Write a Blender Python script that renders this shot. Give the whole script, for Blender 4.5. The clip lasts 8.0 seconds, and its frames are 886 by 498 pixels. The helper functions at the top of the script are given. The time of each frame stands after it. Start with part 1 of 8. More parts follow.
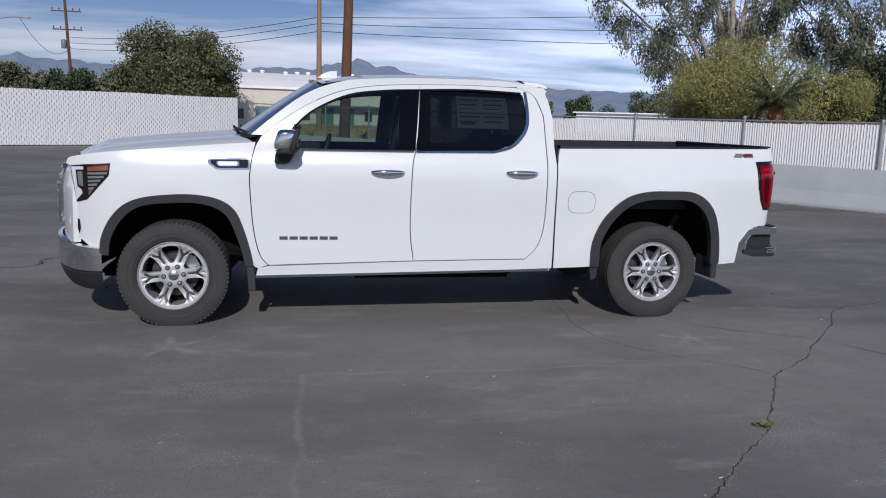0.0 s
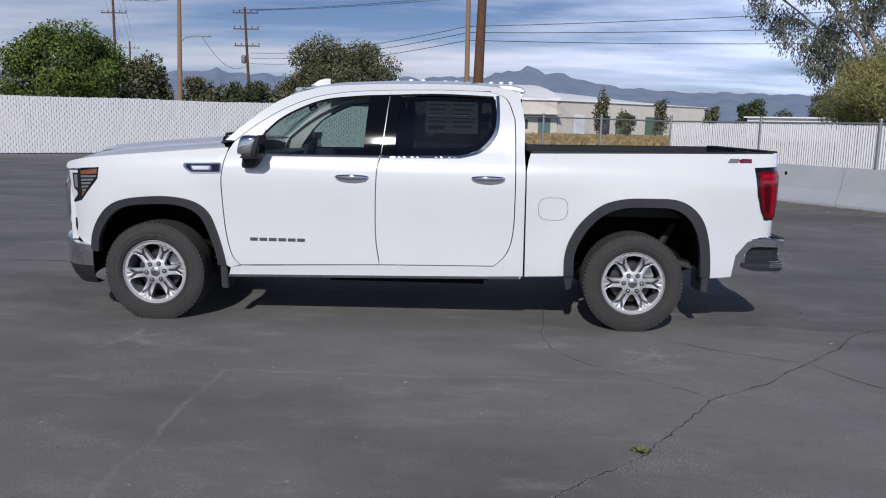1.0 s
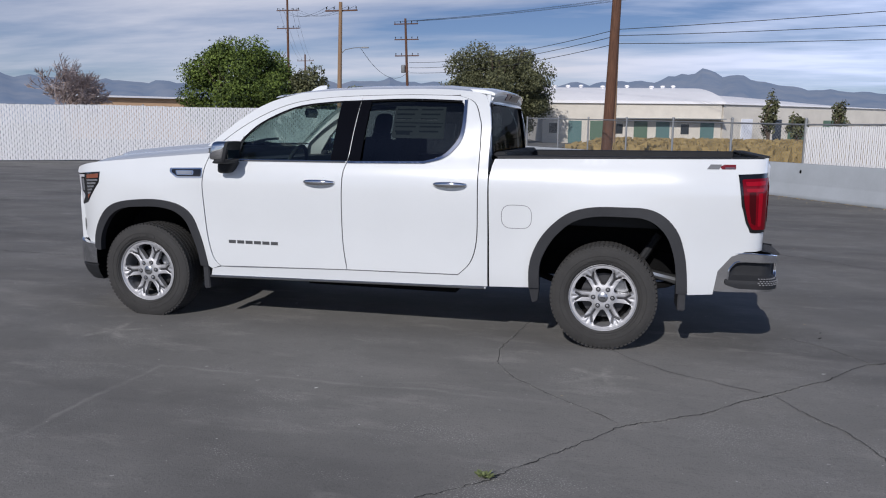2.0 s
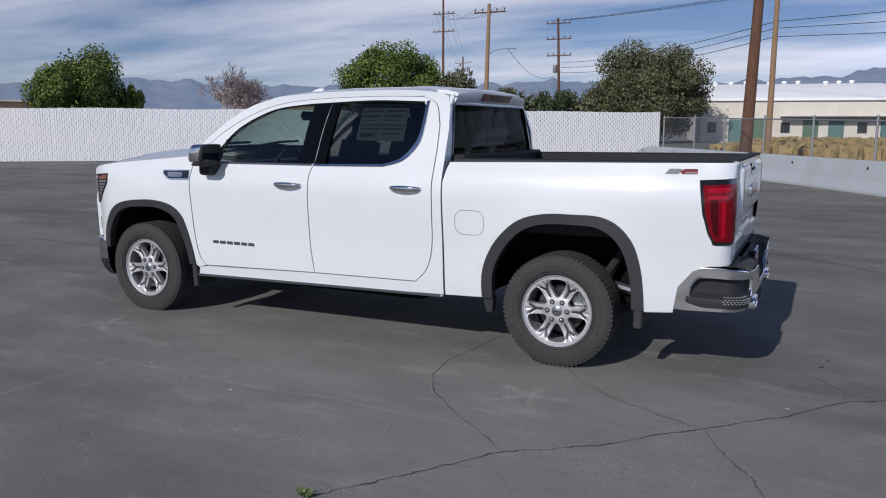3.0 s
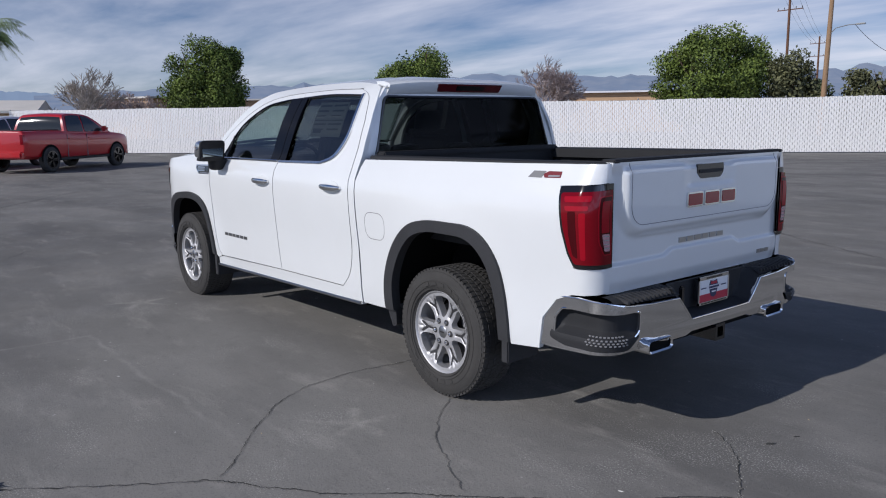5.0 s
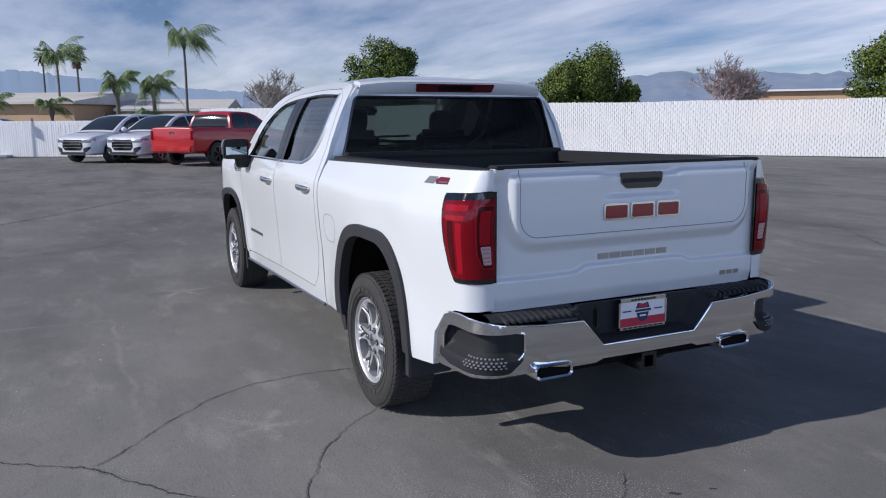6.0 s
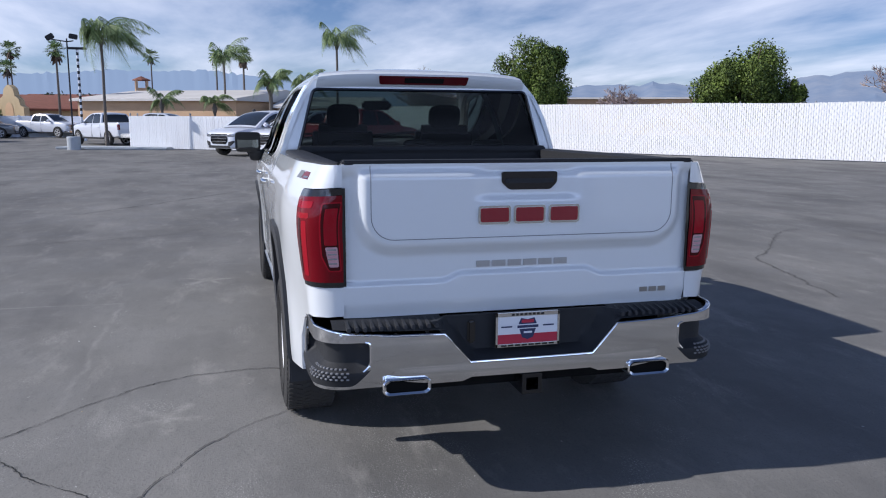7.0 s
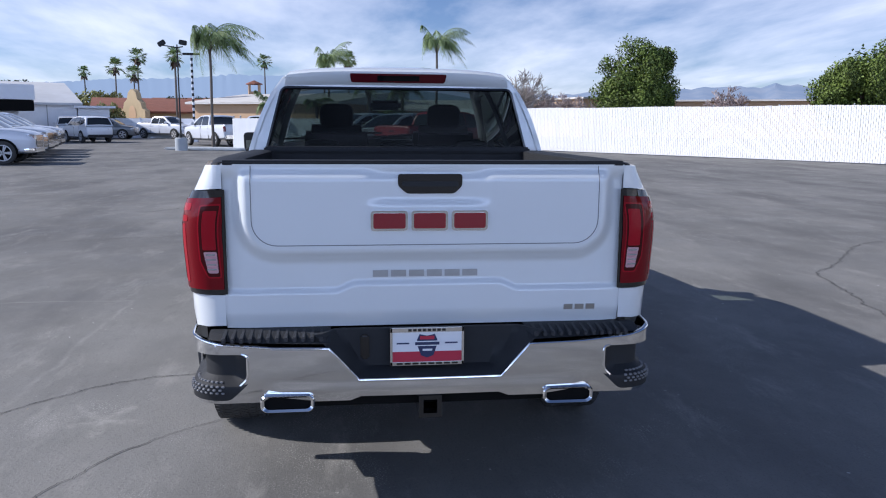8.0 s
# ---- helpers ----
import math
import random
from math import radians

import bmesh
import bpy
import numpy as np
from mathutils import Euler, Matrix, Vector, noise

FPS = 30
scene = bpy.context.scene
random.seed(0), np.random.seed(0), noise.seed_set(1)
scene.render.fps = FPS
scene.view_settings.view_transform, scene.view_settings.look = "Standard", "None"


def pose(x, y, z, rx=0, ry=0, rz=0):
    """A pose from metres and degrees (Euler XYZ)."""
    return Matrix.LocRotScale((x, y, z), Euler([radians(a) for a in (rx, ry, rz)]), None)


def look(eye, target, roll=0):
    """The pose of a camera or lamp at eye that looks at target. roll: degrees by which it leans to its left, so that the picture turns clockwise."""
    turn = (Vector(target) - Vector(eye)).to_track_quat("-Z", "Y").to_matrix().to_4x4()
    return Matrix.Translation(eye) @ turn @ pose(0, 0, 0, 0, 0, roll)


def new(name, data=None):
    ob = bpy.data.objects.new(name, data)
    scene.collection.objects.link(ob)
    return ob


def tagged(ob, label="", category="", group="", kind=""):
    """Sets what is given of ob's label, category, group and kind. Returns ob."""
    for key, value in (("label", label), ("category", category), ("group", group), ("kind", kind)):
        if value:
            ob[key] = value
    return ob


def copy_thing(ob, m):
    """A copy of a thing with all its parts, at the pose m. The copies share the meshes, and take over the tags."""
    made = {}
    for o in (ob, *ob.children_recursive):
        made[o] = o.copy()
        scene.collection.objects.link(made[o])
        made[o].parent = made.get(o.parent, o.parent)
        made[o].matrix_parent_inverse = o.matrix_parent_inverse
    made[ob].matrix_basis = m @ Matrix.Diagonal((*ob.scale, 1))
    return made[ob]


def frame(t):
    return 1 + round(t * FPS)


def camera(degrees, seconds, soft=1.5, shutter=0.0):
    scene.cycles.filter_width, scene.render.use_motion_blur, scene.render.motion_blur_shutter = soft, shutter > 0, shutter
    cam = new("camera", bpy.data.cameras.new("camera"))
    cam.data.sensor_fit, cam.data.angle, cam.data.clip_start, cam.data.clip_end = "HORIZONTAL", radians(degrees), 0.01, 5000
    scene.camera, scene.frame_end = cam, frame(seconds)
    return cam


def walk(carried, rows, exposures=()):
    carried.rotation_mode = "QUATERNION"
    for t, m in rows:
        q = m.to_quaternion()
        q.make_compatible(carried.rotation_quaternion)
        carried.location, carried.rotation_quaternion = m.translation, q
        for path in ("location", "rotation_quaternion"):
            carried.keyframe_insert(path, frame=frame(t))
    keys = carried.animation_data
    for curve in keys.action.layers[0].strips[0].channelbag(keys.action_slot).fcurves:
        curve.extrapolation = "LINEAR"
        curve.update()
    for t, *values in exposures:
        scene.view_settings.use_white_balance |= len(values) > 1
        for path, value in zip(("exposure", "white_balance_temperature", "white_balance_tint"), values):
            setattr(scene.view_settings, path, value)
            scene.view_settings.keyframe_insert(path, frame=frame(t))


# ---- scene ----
cam = camera(59.2, 8.0, 1.1)
METRES, EYE, TILT, LEAN, TURN = 10.97, 1.545, -0.5, 0.0, -10.2
ROWS = [
    (0.0, 0.0, 0.0, 0.0, 0.25, -8.89, -1.59),
    (0.5, 0.0701, 0.0019, 0.0009, 6.28, -8.78, -1.35),
    (1.0, 0.138, 0.017, 0.0017, 12.44, -8.66, -1.2),
    (1.5, 0.2032, 0.0398, 0.002, 18.54, -8.52, -1.0),
    (3.0, 0.372, 0.153, 0.0054, 36.27, -8.48, -0.48),
    (3.5, 0.4145, 0.2038, 0.0055, 42.1, -8.66, -0.29),
    (4.0, 0.454, 0.2576, 0.0072, 48.1, -8.87, -0.03),
    (4.5, 0.481, 0.3142, 0.0074, 54.36, -9.07, 0.2),
    (6.0, 0.5378, 0.4961, 0.0092, 74.03, -9.24, -0.12),
    (6.5, 0.5389, 0.5567, 0.0073, 80.15, -9.31, -0.5),
    (7.0, 0.5343, 0.615, 0.007, 85.56, -9.35, -0.83),
    (7.5, 0.5188, 0.6611, 0.0049, 90.11, -9.33, -0.97),
    (8.0, 0.5104, 0.6929, 0.0063, 93.49, -9.26, -0.92),
]
walk(cam, [(t, pose(-2.76, -6.79, EYE, TILT, LEAN, TURN) @ pose(METRES * x, METRES * y, METRES * z, 90 + pitch, roll, yaw)) for t, x, y, z, yaw, pitch, roll in ROWS], [(0.0, -0.66, 6050, 16), (4.5, -0.50, 6050, 16), (6.5, -0.16, 5950, 16), (8.0, 0.22, 5850, 16)])
from mathutils.geometry import delaunay_2d_cdt as delaunay

# ---- daylight: sky with thin cloud, one low sun from behind the driver's side ----
SUN_TO = Vector((-0.2, -1.53, 1.0)).normalized()
world = bpy.data.worlds.new("sky")
scene.world = world
world.use_nodes = True
wn, wl = world.node_tree.nodes, world.node_tree.links
wn.clear()
w_out = wn.new("ShaderNodeOutputWorld")
w_bg = wn.new("ShaderNodeBackground")
w_sky = wn.new("ShaderNodeTexSky")
w_sky.sky_type = "NISHITA"
w_sky.sun_disc = False
w_sky.sun_elevation = math.asin(SUN_TO.z)
w_sky.sun_rotation = math.atan2(SUN_TO.x, SUN_TO.y)
w_sky.air_density, w_sky.dust_density, w_sky.ozone_density = 0.8, 0.1, 3.0
w_co = wn.new("ShaderNodeTexCoord")
w_sep = wn.new("ShaderNodeSeparateXYZ")
w_up = wn.new("ShaderNodeMath")
w_up.operation = "ADD"
w_up.inputs[1].default_value = 0.10
w_div = wn.new("ShaderNodeVectorMath")
w_div.operation = "DIVIDE"
w_map = wn.new("ShaderNodeMapping")
w_map.inputs["Rotation"].default_value = (0, 0, radians(-38))
w_map.inputs["Scale"].default_value = (0.5, 1.15, 0.0)
w_noise = wn.new("ShaderNodeTexNoise")
w_noise.inputs["Scale"].default_value = 0.85
w_noise.inputs["Detail"].default_value = 7
w_noise.inputs["Roughness"].default_value = 0.56
w_noise.inputs["Distortion"].default_value = 0.15
w_ramp = wn.new("ShaderNodeValToRGB")
w_ramp.color_ramp.elements[0].position = 0.36
w_ramp.color_ramp.elements[1].position = 0.76
w_ramp.color_ramp.elements[1].color = (0.85, 0.85, 0.85, 1)
w_mix = wn.new("ShaderNodeMixRGB")
wl.new(w_co.outputs["Generated"], w_sep.inputs[0])
wl.new(w_sep.outputs["Z"], w_up.inputs[0])
wl.new(w_co.outputs["Generated"], w_div.inputs[0])
wl.new(w_up.outputs[0], w_div.inputs[1])
wl.new(w_div.outputs[0], w_map.inputs["Vector"])
wl.new(w_map.outputs[0], w_noise.inputs["Vector"])
wl.new(w_noise.outputs["Fac"], w_ramp.inputs["Fac"])
w_thin = wn.new("ShaderNodeMapRange")
for key, value in (("From Min", 0.16), ("From Max", 0.46), ("To Min", 1.0), ("To Max", 0.05)):
    w_thin.inputs[key].default_value = value
w_cover = wn.new("ShaderNodeMath")
w_cover.operation = "MULTIPLY"
wl.new(w_sep.outputs["Z"], w_thin.inputs["Value"])
wl.new(w_ramp.outputs["Color"], w_cover.inputs[0])
wl.new(w_thin.outputs[0], w_cover.inputs[1])
# the cloud sheet thickens eastward; unseen brighter bank added to light the tailgate
w_east_fill = wn.new("ShaderNodeMapRange")
w_east_fill.inputs["From Min"].default_value, w_east_fill.inputs["From Max"].default_value = -0.1, 0.9
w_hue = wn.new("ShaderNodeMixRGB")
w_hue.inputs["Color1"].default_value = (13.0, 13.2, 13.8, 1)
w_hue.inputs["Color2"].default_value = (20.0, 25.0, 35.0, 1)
wl.new(w_sep.outputs["X"], w_east_fill.inputs["Value"])
wl.new(w_east_fill.outputs[0], w_hue.inputs["Fac"])
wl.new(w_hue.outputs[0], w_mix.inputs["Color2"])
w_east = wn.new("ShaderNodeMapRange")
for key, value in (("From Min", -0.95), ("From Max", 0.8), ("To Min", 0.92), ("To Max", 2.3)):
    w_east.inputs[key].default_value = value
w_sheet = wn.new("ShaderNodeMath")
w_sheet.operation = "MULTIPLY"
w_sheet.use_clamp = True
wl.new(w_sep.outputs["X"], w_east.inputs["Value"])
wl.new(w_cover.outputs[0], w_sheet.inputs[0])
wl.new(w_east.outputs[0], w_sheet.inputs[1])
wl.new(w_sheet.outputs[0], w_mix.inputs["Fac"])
w_tone = wn.new("ShaderNodeMixRGB")
w_tone.blend_type = "MULTIPLY"
w_tone.inputs["Fac"].default_value = 1.0
w_tone.inputs["Color2"].default_value = (1.0, 0.99, 1.08, 1)
wl.new(w_sky.outputs[0], w_tone.inputs["Color1"])
wl.new(w_tone.outputs[0], w_mix.inputs["Color1"])
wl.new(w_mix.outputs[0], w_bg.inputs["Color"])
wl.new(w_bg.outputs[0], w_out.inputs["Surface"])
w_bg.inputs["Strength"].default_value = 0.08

sun_data = bpy.data.lights.new("sun", "SUN")
sun_data.energy, sun_data.angle, sun_data.color = 5.0, radians(0.5), (1.0, 0.955, 0.865)
sun = new("sun", sun_data)
sun.matrix_world = look(SUN_TO * 60, (0, 0, 0))


# ---- materials ----
def material(name, colour, rough=0.6, metal=0.0, coat=0.0, bump=0.0, bump_scale=60.0, vary=0.0, vary_scale=3.0, dark=None, spec=0.5, random_by="", stretch=(1, 1, 1)):
    """A surface with two scales of variation: broad patches (vary) and fine relief (bump)."""
    m = bpy.data.materials.new(name)
    m.use_nodes = True
    nodes, links = m.node_tree.nodes, m.node_tree.links
    b = nodes["Principled BSDF"]
    b.inputs["Base Color"].default_value = (*colour, 1)
    b.inputs["Roughness"].default_value = rough
    b.inputs["Metallic"].default_value = metal
    b.inputs["Coat Weight"].default_value = coat
    b.inputs["Coat Roughness"].default_value = 0.03
    b.inputs["Specular IOR Level"].default_value = spec
    co = nodes.new("ShaderNodeTexCoord")
    mp = nodes.new("ShaderNodeMapping")
    mp.inputs["Scale"].default_value = stretch
    links.new(co.outputs["Object"], mp.inputs["Vector"])
    if vary:
        n1 = nodes.new("ShaderNodeTexNoise")
        n1.inputs["Scale"].default_value = vary_scale
        n1.inputs["Detail"].default_value = 6
        n1.inputs["Roughness"].default_value = 0.65
        links.new(mp.outputs[0], n1.inputs["Vector"])
        mix = nodes.new("ShaderNodeMixRGB")
        mix.inputs["Color1"].default_value = (*colour, 1)
        mix.inputs["Color2"].default_value = (*(dark or [c * 0.55 for c in colour]), 1)
        ramp = nodes.new("ShaderNodeMapRange")
        ramp.inputs["From Min"].default_value, ramp.inputs["From Max"].default_value = 0.35, 0.7
        ramp.inputs["To Max"].default_value = vary
        links.new(n1.outputs["Fac"], ramp.inputs["Value"])
        fac = ramp.outputs[0]
        if random_by:
            src = nodes.new("ShaderNodeObjectInfo" if random_by == "object" else "ShaderNodeNewGeometry")
            add = nodes.new("ShaderNodeMath")
            add.operation = "MULTIPLY_ADD"
            add.use_clamp = True
            add.inputs[1].default_value = vary
            links.new(src.outputs["Random" if random_by == "object" else "Random Per Island"], add.inputs[0])
            links.new(fac, add.inputs[2])
            fac = add.outputs[0]
        links.new(fac, mix.inputs["Fac"])
        links.new(mix.outputs[0], b.inputs["Base Color"])
    if bump:
        n2 = nodes.new("ShaderNodeTexNoise")
        n2.inputs["Scale"].default_value = bump_scale
        n2.inputs["Detail"].default_value = 4
        links.new(mp.outputs[0], n2.inputs["Vector"])
        bp = nodes.new("ShaderNodeBump")
        bp.inputs["Strength"].default_value = bump
        bp.inputs["Distance"].default_value = 0.02
        links.new(n2.outputs["Fac"], bp.inputs["Height"])
        links.new(bp.outputs[0], b.inputs["Normal"])
    return m


def glass(name, tint, gloss=1.0):
    """Thin tinted car glass: see-through tint with a mirror film by Fresnel."""
    m = bpy.data.materials.new(name)
    m.use_nodes = True
    nodes, links = m.node_tree.nodes, m.node_tree.links
    nodes.clear()
    out = nodes.new("ShaderNodeOutputMaterial")
    tr = nodes.new("ShaderNodeBsdfTransparent")
    tr.inputs["Color"].default_value = (*tint, 1)
    gl = nodes.new("ShaderNodeBsdfGlossy")
    gl.inputs["Roughness"].default_value = 0.01
    fr = nodes.new("ShaderNodeFresnel")
    fr.inputs["IOR"].default_value = 1.5
    mul = nodes.new("ShaderNodeMath")
    mul.operation = "MULTIPLY"
    mul.inputs[1].default_value = gloss
    mul.use_clamp = True
    links.new(fr.outputs[0], mul.inputs[0])
    mx = nodes.new("ShaderNodeMixShader")
    links.new(mul.outputs[0], mx.inputs[0])
    links.new(tr.outputs[0], mx.inputs[1])
    links.new(gl.outputs[0], mx.inputs[2])
    links.new(mx.outputs[0], out.inputs["Surface"])
    return m


SCUFFS = ((-3.65, -1.50, 0.4), (0.05, -1.60, 1.3))


def asphalt_material():
    """Seal-coated asphalt: dark, with pale worn patches, scuffs and a fine grain."""
    m = material("asphalt", (0.05, 0.05, 0.052), rough=0.82, spec=0.2)
    nodes, links = m.node_tree.nodes, m.node_tree.links
    b = nodes["Principled BSDF"]
    co = nodes.new("ShaderNodeTexCoord")

    def noise_tex(scale, detail, rough, stretch=(1, 1, 1), turn=0.0):
        mp = nodes.new("ShaderNodeMapping")
        mp.inputs["Scale"].default_value = stretch
        mp.inputs["Rotation"].default_value = (0, 0, radians(turn))
        links.new(co.outputs["Object"], mp.inputs["Vector"])
        n = nodes.new("ShaderNodeTexNoise")
        n.inputs["Scale"].default_value, n.inputs["Detail"].default_value, n.inputs["Roughness"].default_value = scale, detail, rough
        links.new(mp.outputs[0], n.inputs["Vector"])
        return n.outputs["Fac"]

    def remap(value, a, c, lo, hi):
        r = nodes.new("ShaderNodeMapRange")
        for k, v in (("From Min", a), ("From Max", c), ("To Min", lo), ("To Max", hi)):
            r.inputs[k].default_value = v
        links.new(value, r.inputs["Value"])
        return r.outputs[0]

    def blend(base, colour, fac):
        mx = nodes.new("ShaderNodeMixRGB")
        links.new(fac, mx.inputs["Fac"])
        if isinstance(base, tuple):
            mx.inputs["Color1"].default_value = base
        else:
            links.new(base, mx.inputs["Color1"])
        mx.inputs["Color2"].default_value = colour
        return mx.outputs[0]

    c = blend((0.158, 0.154, 0.143, 1), (0.205, 0.199, 0.184, 1), remap(noise_tex(0.2, 5, 0.55), 0.4, 0.62, 0, 1))
    c = blend(c, (0.235, 0.226, 0.207, 1), remap(noise_tex(0.7, 6, 0.6, (1, 1.5, 1), 30), 0.48, 0.68, 0, 0.7))
    c = blend(c, (0.118, 0.115, 0.108, 1), remap(noise_tex(0.4, 5, 0.55, (0.6, 1.8, 1), -20), 0.48, 0.64, 0, 0.8))
    c = blend(c, (0.30, 0.288, 0.262, 1), remap(noise_tex(1.9, 9, 0.7, (0.6, 1.9, 1), 55), 0.55, 0.74, 0, 0.75))
    c = blend(c, (0.105, 0.103, 0.098, 1), remap(noise_tex(7, 8, 0.75, (0.8, 1.6, 1), 15), 0.53, 0.69, 0, 0.36))
    c = blend(c, (0.29, 0.28, 0.258, 1), remap(noise_tex(9, 8, 0.75, (1.5, 0.7, 1), 40), 0.56, 0.72, 0, 0.25))
    # clusters of bare pale aggregate where the seal coat has worn off
    worn = remap(noise_tex(0.9, 6, 0.7, (1, 1.3, 1), 10), 0.51, 0.62, 0, 1)
    grit = remap(noise_tex(110, 2, 0.6), 0.55, 0.66, 0, 0.8)
    both_of = nodes.new("ShaderNodeMath")
    both_of.operation = "MULTIPLY"
    links.new(worn, both_of.inputs[0])
    links.new(grit, both_of.inputs[1])
    c = blend(c, (0.44, 0.43, 0.40, 1), both_of.outputs[0])
    c = blend(c, (0.09, 0.089, 0.086, 1), remap(noise_tex(70, 3, 0.6), 0.54, 0.68, 0, 0.4))
    c = blend(c, (0.50, 0.49, 0.46, 1), remap(noise_tex(20, 2, 0.5), 0.745, 0.78, 0, 0.7))
    # pale worn rim of an old patch, and two pale star-shaped scuffs where wheels were turned
    sep = nodes.new("ShaderNodeSeparateXYZ")
    links.new(co.outputs["Object"], sep.inputs[0])

    def calc(op, p, q):
        n = nodes.new("ShaderNodeMath")
        n.operation = op
        for i, v in enumerate((p, q)):
            if isinstance(v, (int, float)):
                n.inputs[i].default_value = v
            elif v is not None:
                links.new(v, n.inputs[i])
        return n.outputs[0]

    X, Y = sep.outputs["X"], sep.outputs["Y"]
    wander = remap(noise_tex(3.0, 4, 0.6), 0.3, 0.7, -0.03, 0.03)
    rim = calc("ABSOLUTE", calc("ADD", calc("MAXIMUM", calc("SUBTRACT", -2.79, X), calc("ADD", Y, 2.18)), wander), None)
    near = calc("MULTIPLY", remap(X, -0.9, 0.6, 1, 0), remap(Y, -4.9, -4.2, 0, 1))
    rim = calc("MULTIPLY", calc("MULTIPLY", remap(rim, 0.004, 0.028, 0.42, 0), near), remap(noise_tex(2.2, 6, 0.7), 0.38, 0.6, 0.15, 1))
    c = blend(c, (0.32, 0.31, 0.285, 1), rim)
    for sx, sy, turn in SCUFFS:
        dx, dy = calc("SUBTRACT", X, sx), calc("SUBTRACT", Y, sy)
        away = calc("SQRT", calc("ADD", calc("MULTIPLY", dx, dx), calc("MULTIPLY", dy, dy)), None)
        ragged = remap(noise_tex(5, 5, 0.7, (1, 1, 1), turn * 50), 0.35, 0.65, 0.04, 0.30)
        rays = calc("ABSOLUTE", calc("SINE", calc("ADD", calc("MULTIPLY", calc("ARCTAN2", dy, dx), 2.5), turn), None), None)
        arm = remap(calc("SUBTRACT", away, calc("MULTIPLY", calc("POWER", rays, 6.0), ragged)), -0.02, 0.13, 0.5, 0)
        c = blend(c, (0.40, 0.385, 0.345, 1), calc("MULTIPLY", arm, remap(noise_tex(9, 6, 0.75, (1, 1, 1), turn * 30), 0.4, 0.62, 0.1, 1)))
    links.new(c, b.inputs["Base Color"])
    links.new(remap(noise_tex(1.3, 5, 0.6), 0.3, 0.7, 0.62, 0.9), b.inputs["Roughness"])
    bp = nodes.new("ShaderNodeBump")
    bp.inputs["Strength"].default_value, bp.inputs["Distance"].default_value = 0.5, 0.006
    links.new(noise_tex(70, 5, 0.7), bp.inputs["Height"])
    links.new(bp.outputs[0], b.inputs["Normal"])
    return m


ASPHALT = asphalt_material()
WHITE_PAINT = material("white_paint", (0.715, 0.735, 0.73), rough=0.28, coat=1.0, vary=0.06, vary_scale=2.0)
BLACK_PLASTIC = material("black_plastic", (0.022, 0.023, 0.025), spec=0.3, rough=0.62, bump=0.15, bump_scale=400, vary=0.3, vary_scale=9)
FLARE_PLASTIC = material("flare_plastic", (0.036, 0.037, 0.04), spec=0.35, rough=0.55, bump=0.15, bump_scale=400, vary=0.3, vary_scale=9)
GLOSS_BLACK = material("gloss_black", (0.008, 0.008, 0.009), rough=0.08, coat=0.5)
# near-black underside parts; also paints the shade in wells, holes and openings
DARK_VOID = material("underbody_and_shade", (0.008, 0.008, 0.008), rough=0.9, spec=0.1, vary=0.5, vary_scale=8)
CHROME = material("chrome", (0.74, 0.745, 0.75), rough=0.07, metal=1.0)
SATIN = material("satin_metal", (0.45, 0.46, 0.47), rough=0.3, metal=1.0, vary=0.2, vary_scale=20)
RIM = material("machined_aluminium", (0.56, 0.56, 0.565), rough=0.6, metal=0.9, vary=0.2, vary_scale=25)
RIM_DARK = material("dark_alloy_and_shade", (0.07, 0.07, 0.074), rough=0.4, metal=0.6)
RUBBER = material("tyre_rubber", (0.042, 0.041, 0.039), spec=0.3, rough=0.8, bump=0.3, bump_scale=180, vary=0.4, vary_scale=12, dark=(0.07, 0.067, 0.062))
SEAM = material("panel_gap", (0.20, 0.20, 0.205), rough=0.8)
TAIL_RED = material("tail_lens_red", (0.155, 0.001, 0.006), rough=0.08, spec=0.3)
TAIL_DARK = material("tail_lens_dark", (0.05, 0.001, 0.003), rough=0.08, spec=0.3)
TAIL_GLOW = material("tail_reflector", (0.31, 0.003, 0.012), rough=0.1, spec=0.3)
AMBER = material("amber_lens", (0.24, 0.075, 0.04), rough=0.15, coat=1.0)
LAMP_CLEAR = material("clear_lens", (0.45, 0.46, 0.48), rough=0.15, metal=0.7, coat=1.0)
PILLAR_BLACK = material("pillar_black", (0.004, 0.004, 0.005), rough=0.04, spec=0.2)
GLASS_FRONT = glass("front_glass", (0.55, 0.66, 0.62), 1.7)
GLASS_DARK = glass("privacy_glass", (0.16, 0.175, 0.18), 1.7)
GLASS_REAR = glass("rear_glass", (0.12, 0.145, 0.145), 0.16)
SEAT_DARK = material("seat_leather", (0.03, 0.03, 0.032), rough=0.55, bump=0.1, bump_scale=200)
PAPER = material("paper", (0.62, 0.66, 0.60), rough=0.8, vary=0.15, vary_scale=8)
PRINT = material("grey_print", (0.22, 0.25, 0.24), rough=0.8)
SLAT_WHITE = material("white_slat", (0.81, 0.805, 0.79), rough=0.55, vary=0.12, vary_scale=4, dark=(0.56, 0.55, 0.54), random_by="island")
GALV = material("galvanised", (0.33, 0.34, 0.34), rough=0.5, metal=0.5, vary=0.3, vary_scale=8)
CONCRETE = material("painted_concrete", (0.42, 0.45, 0.47), rough=0.85, bump=0.25, bump_scale=40, vary=0.45, vary_scale=1.4, dark=(0.30, 0.32, 0.33))
POLE_WOOD = material("pole_wood", (0.16, 0.075, 0.04), rough=0.85, bump=0.5, bump_scale=30, vary=0.8, vary_scale=4, dark=(0.05, 0.022, 0.012), stretch=(6, 6, 0.5))
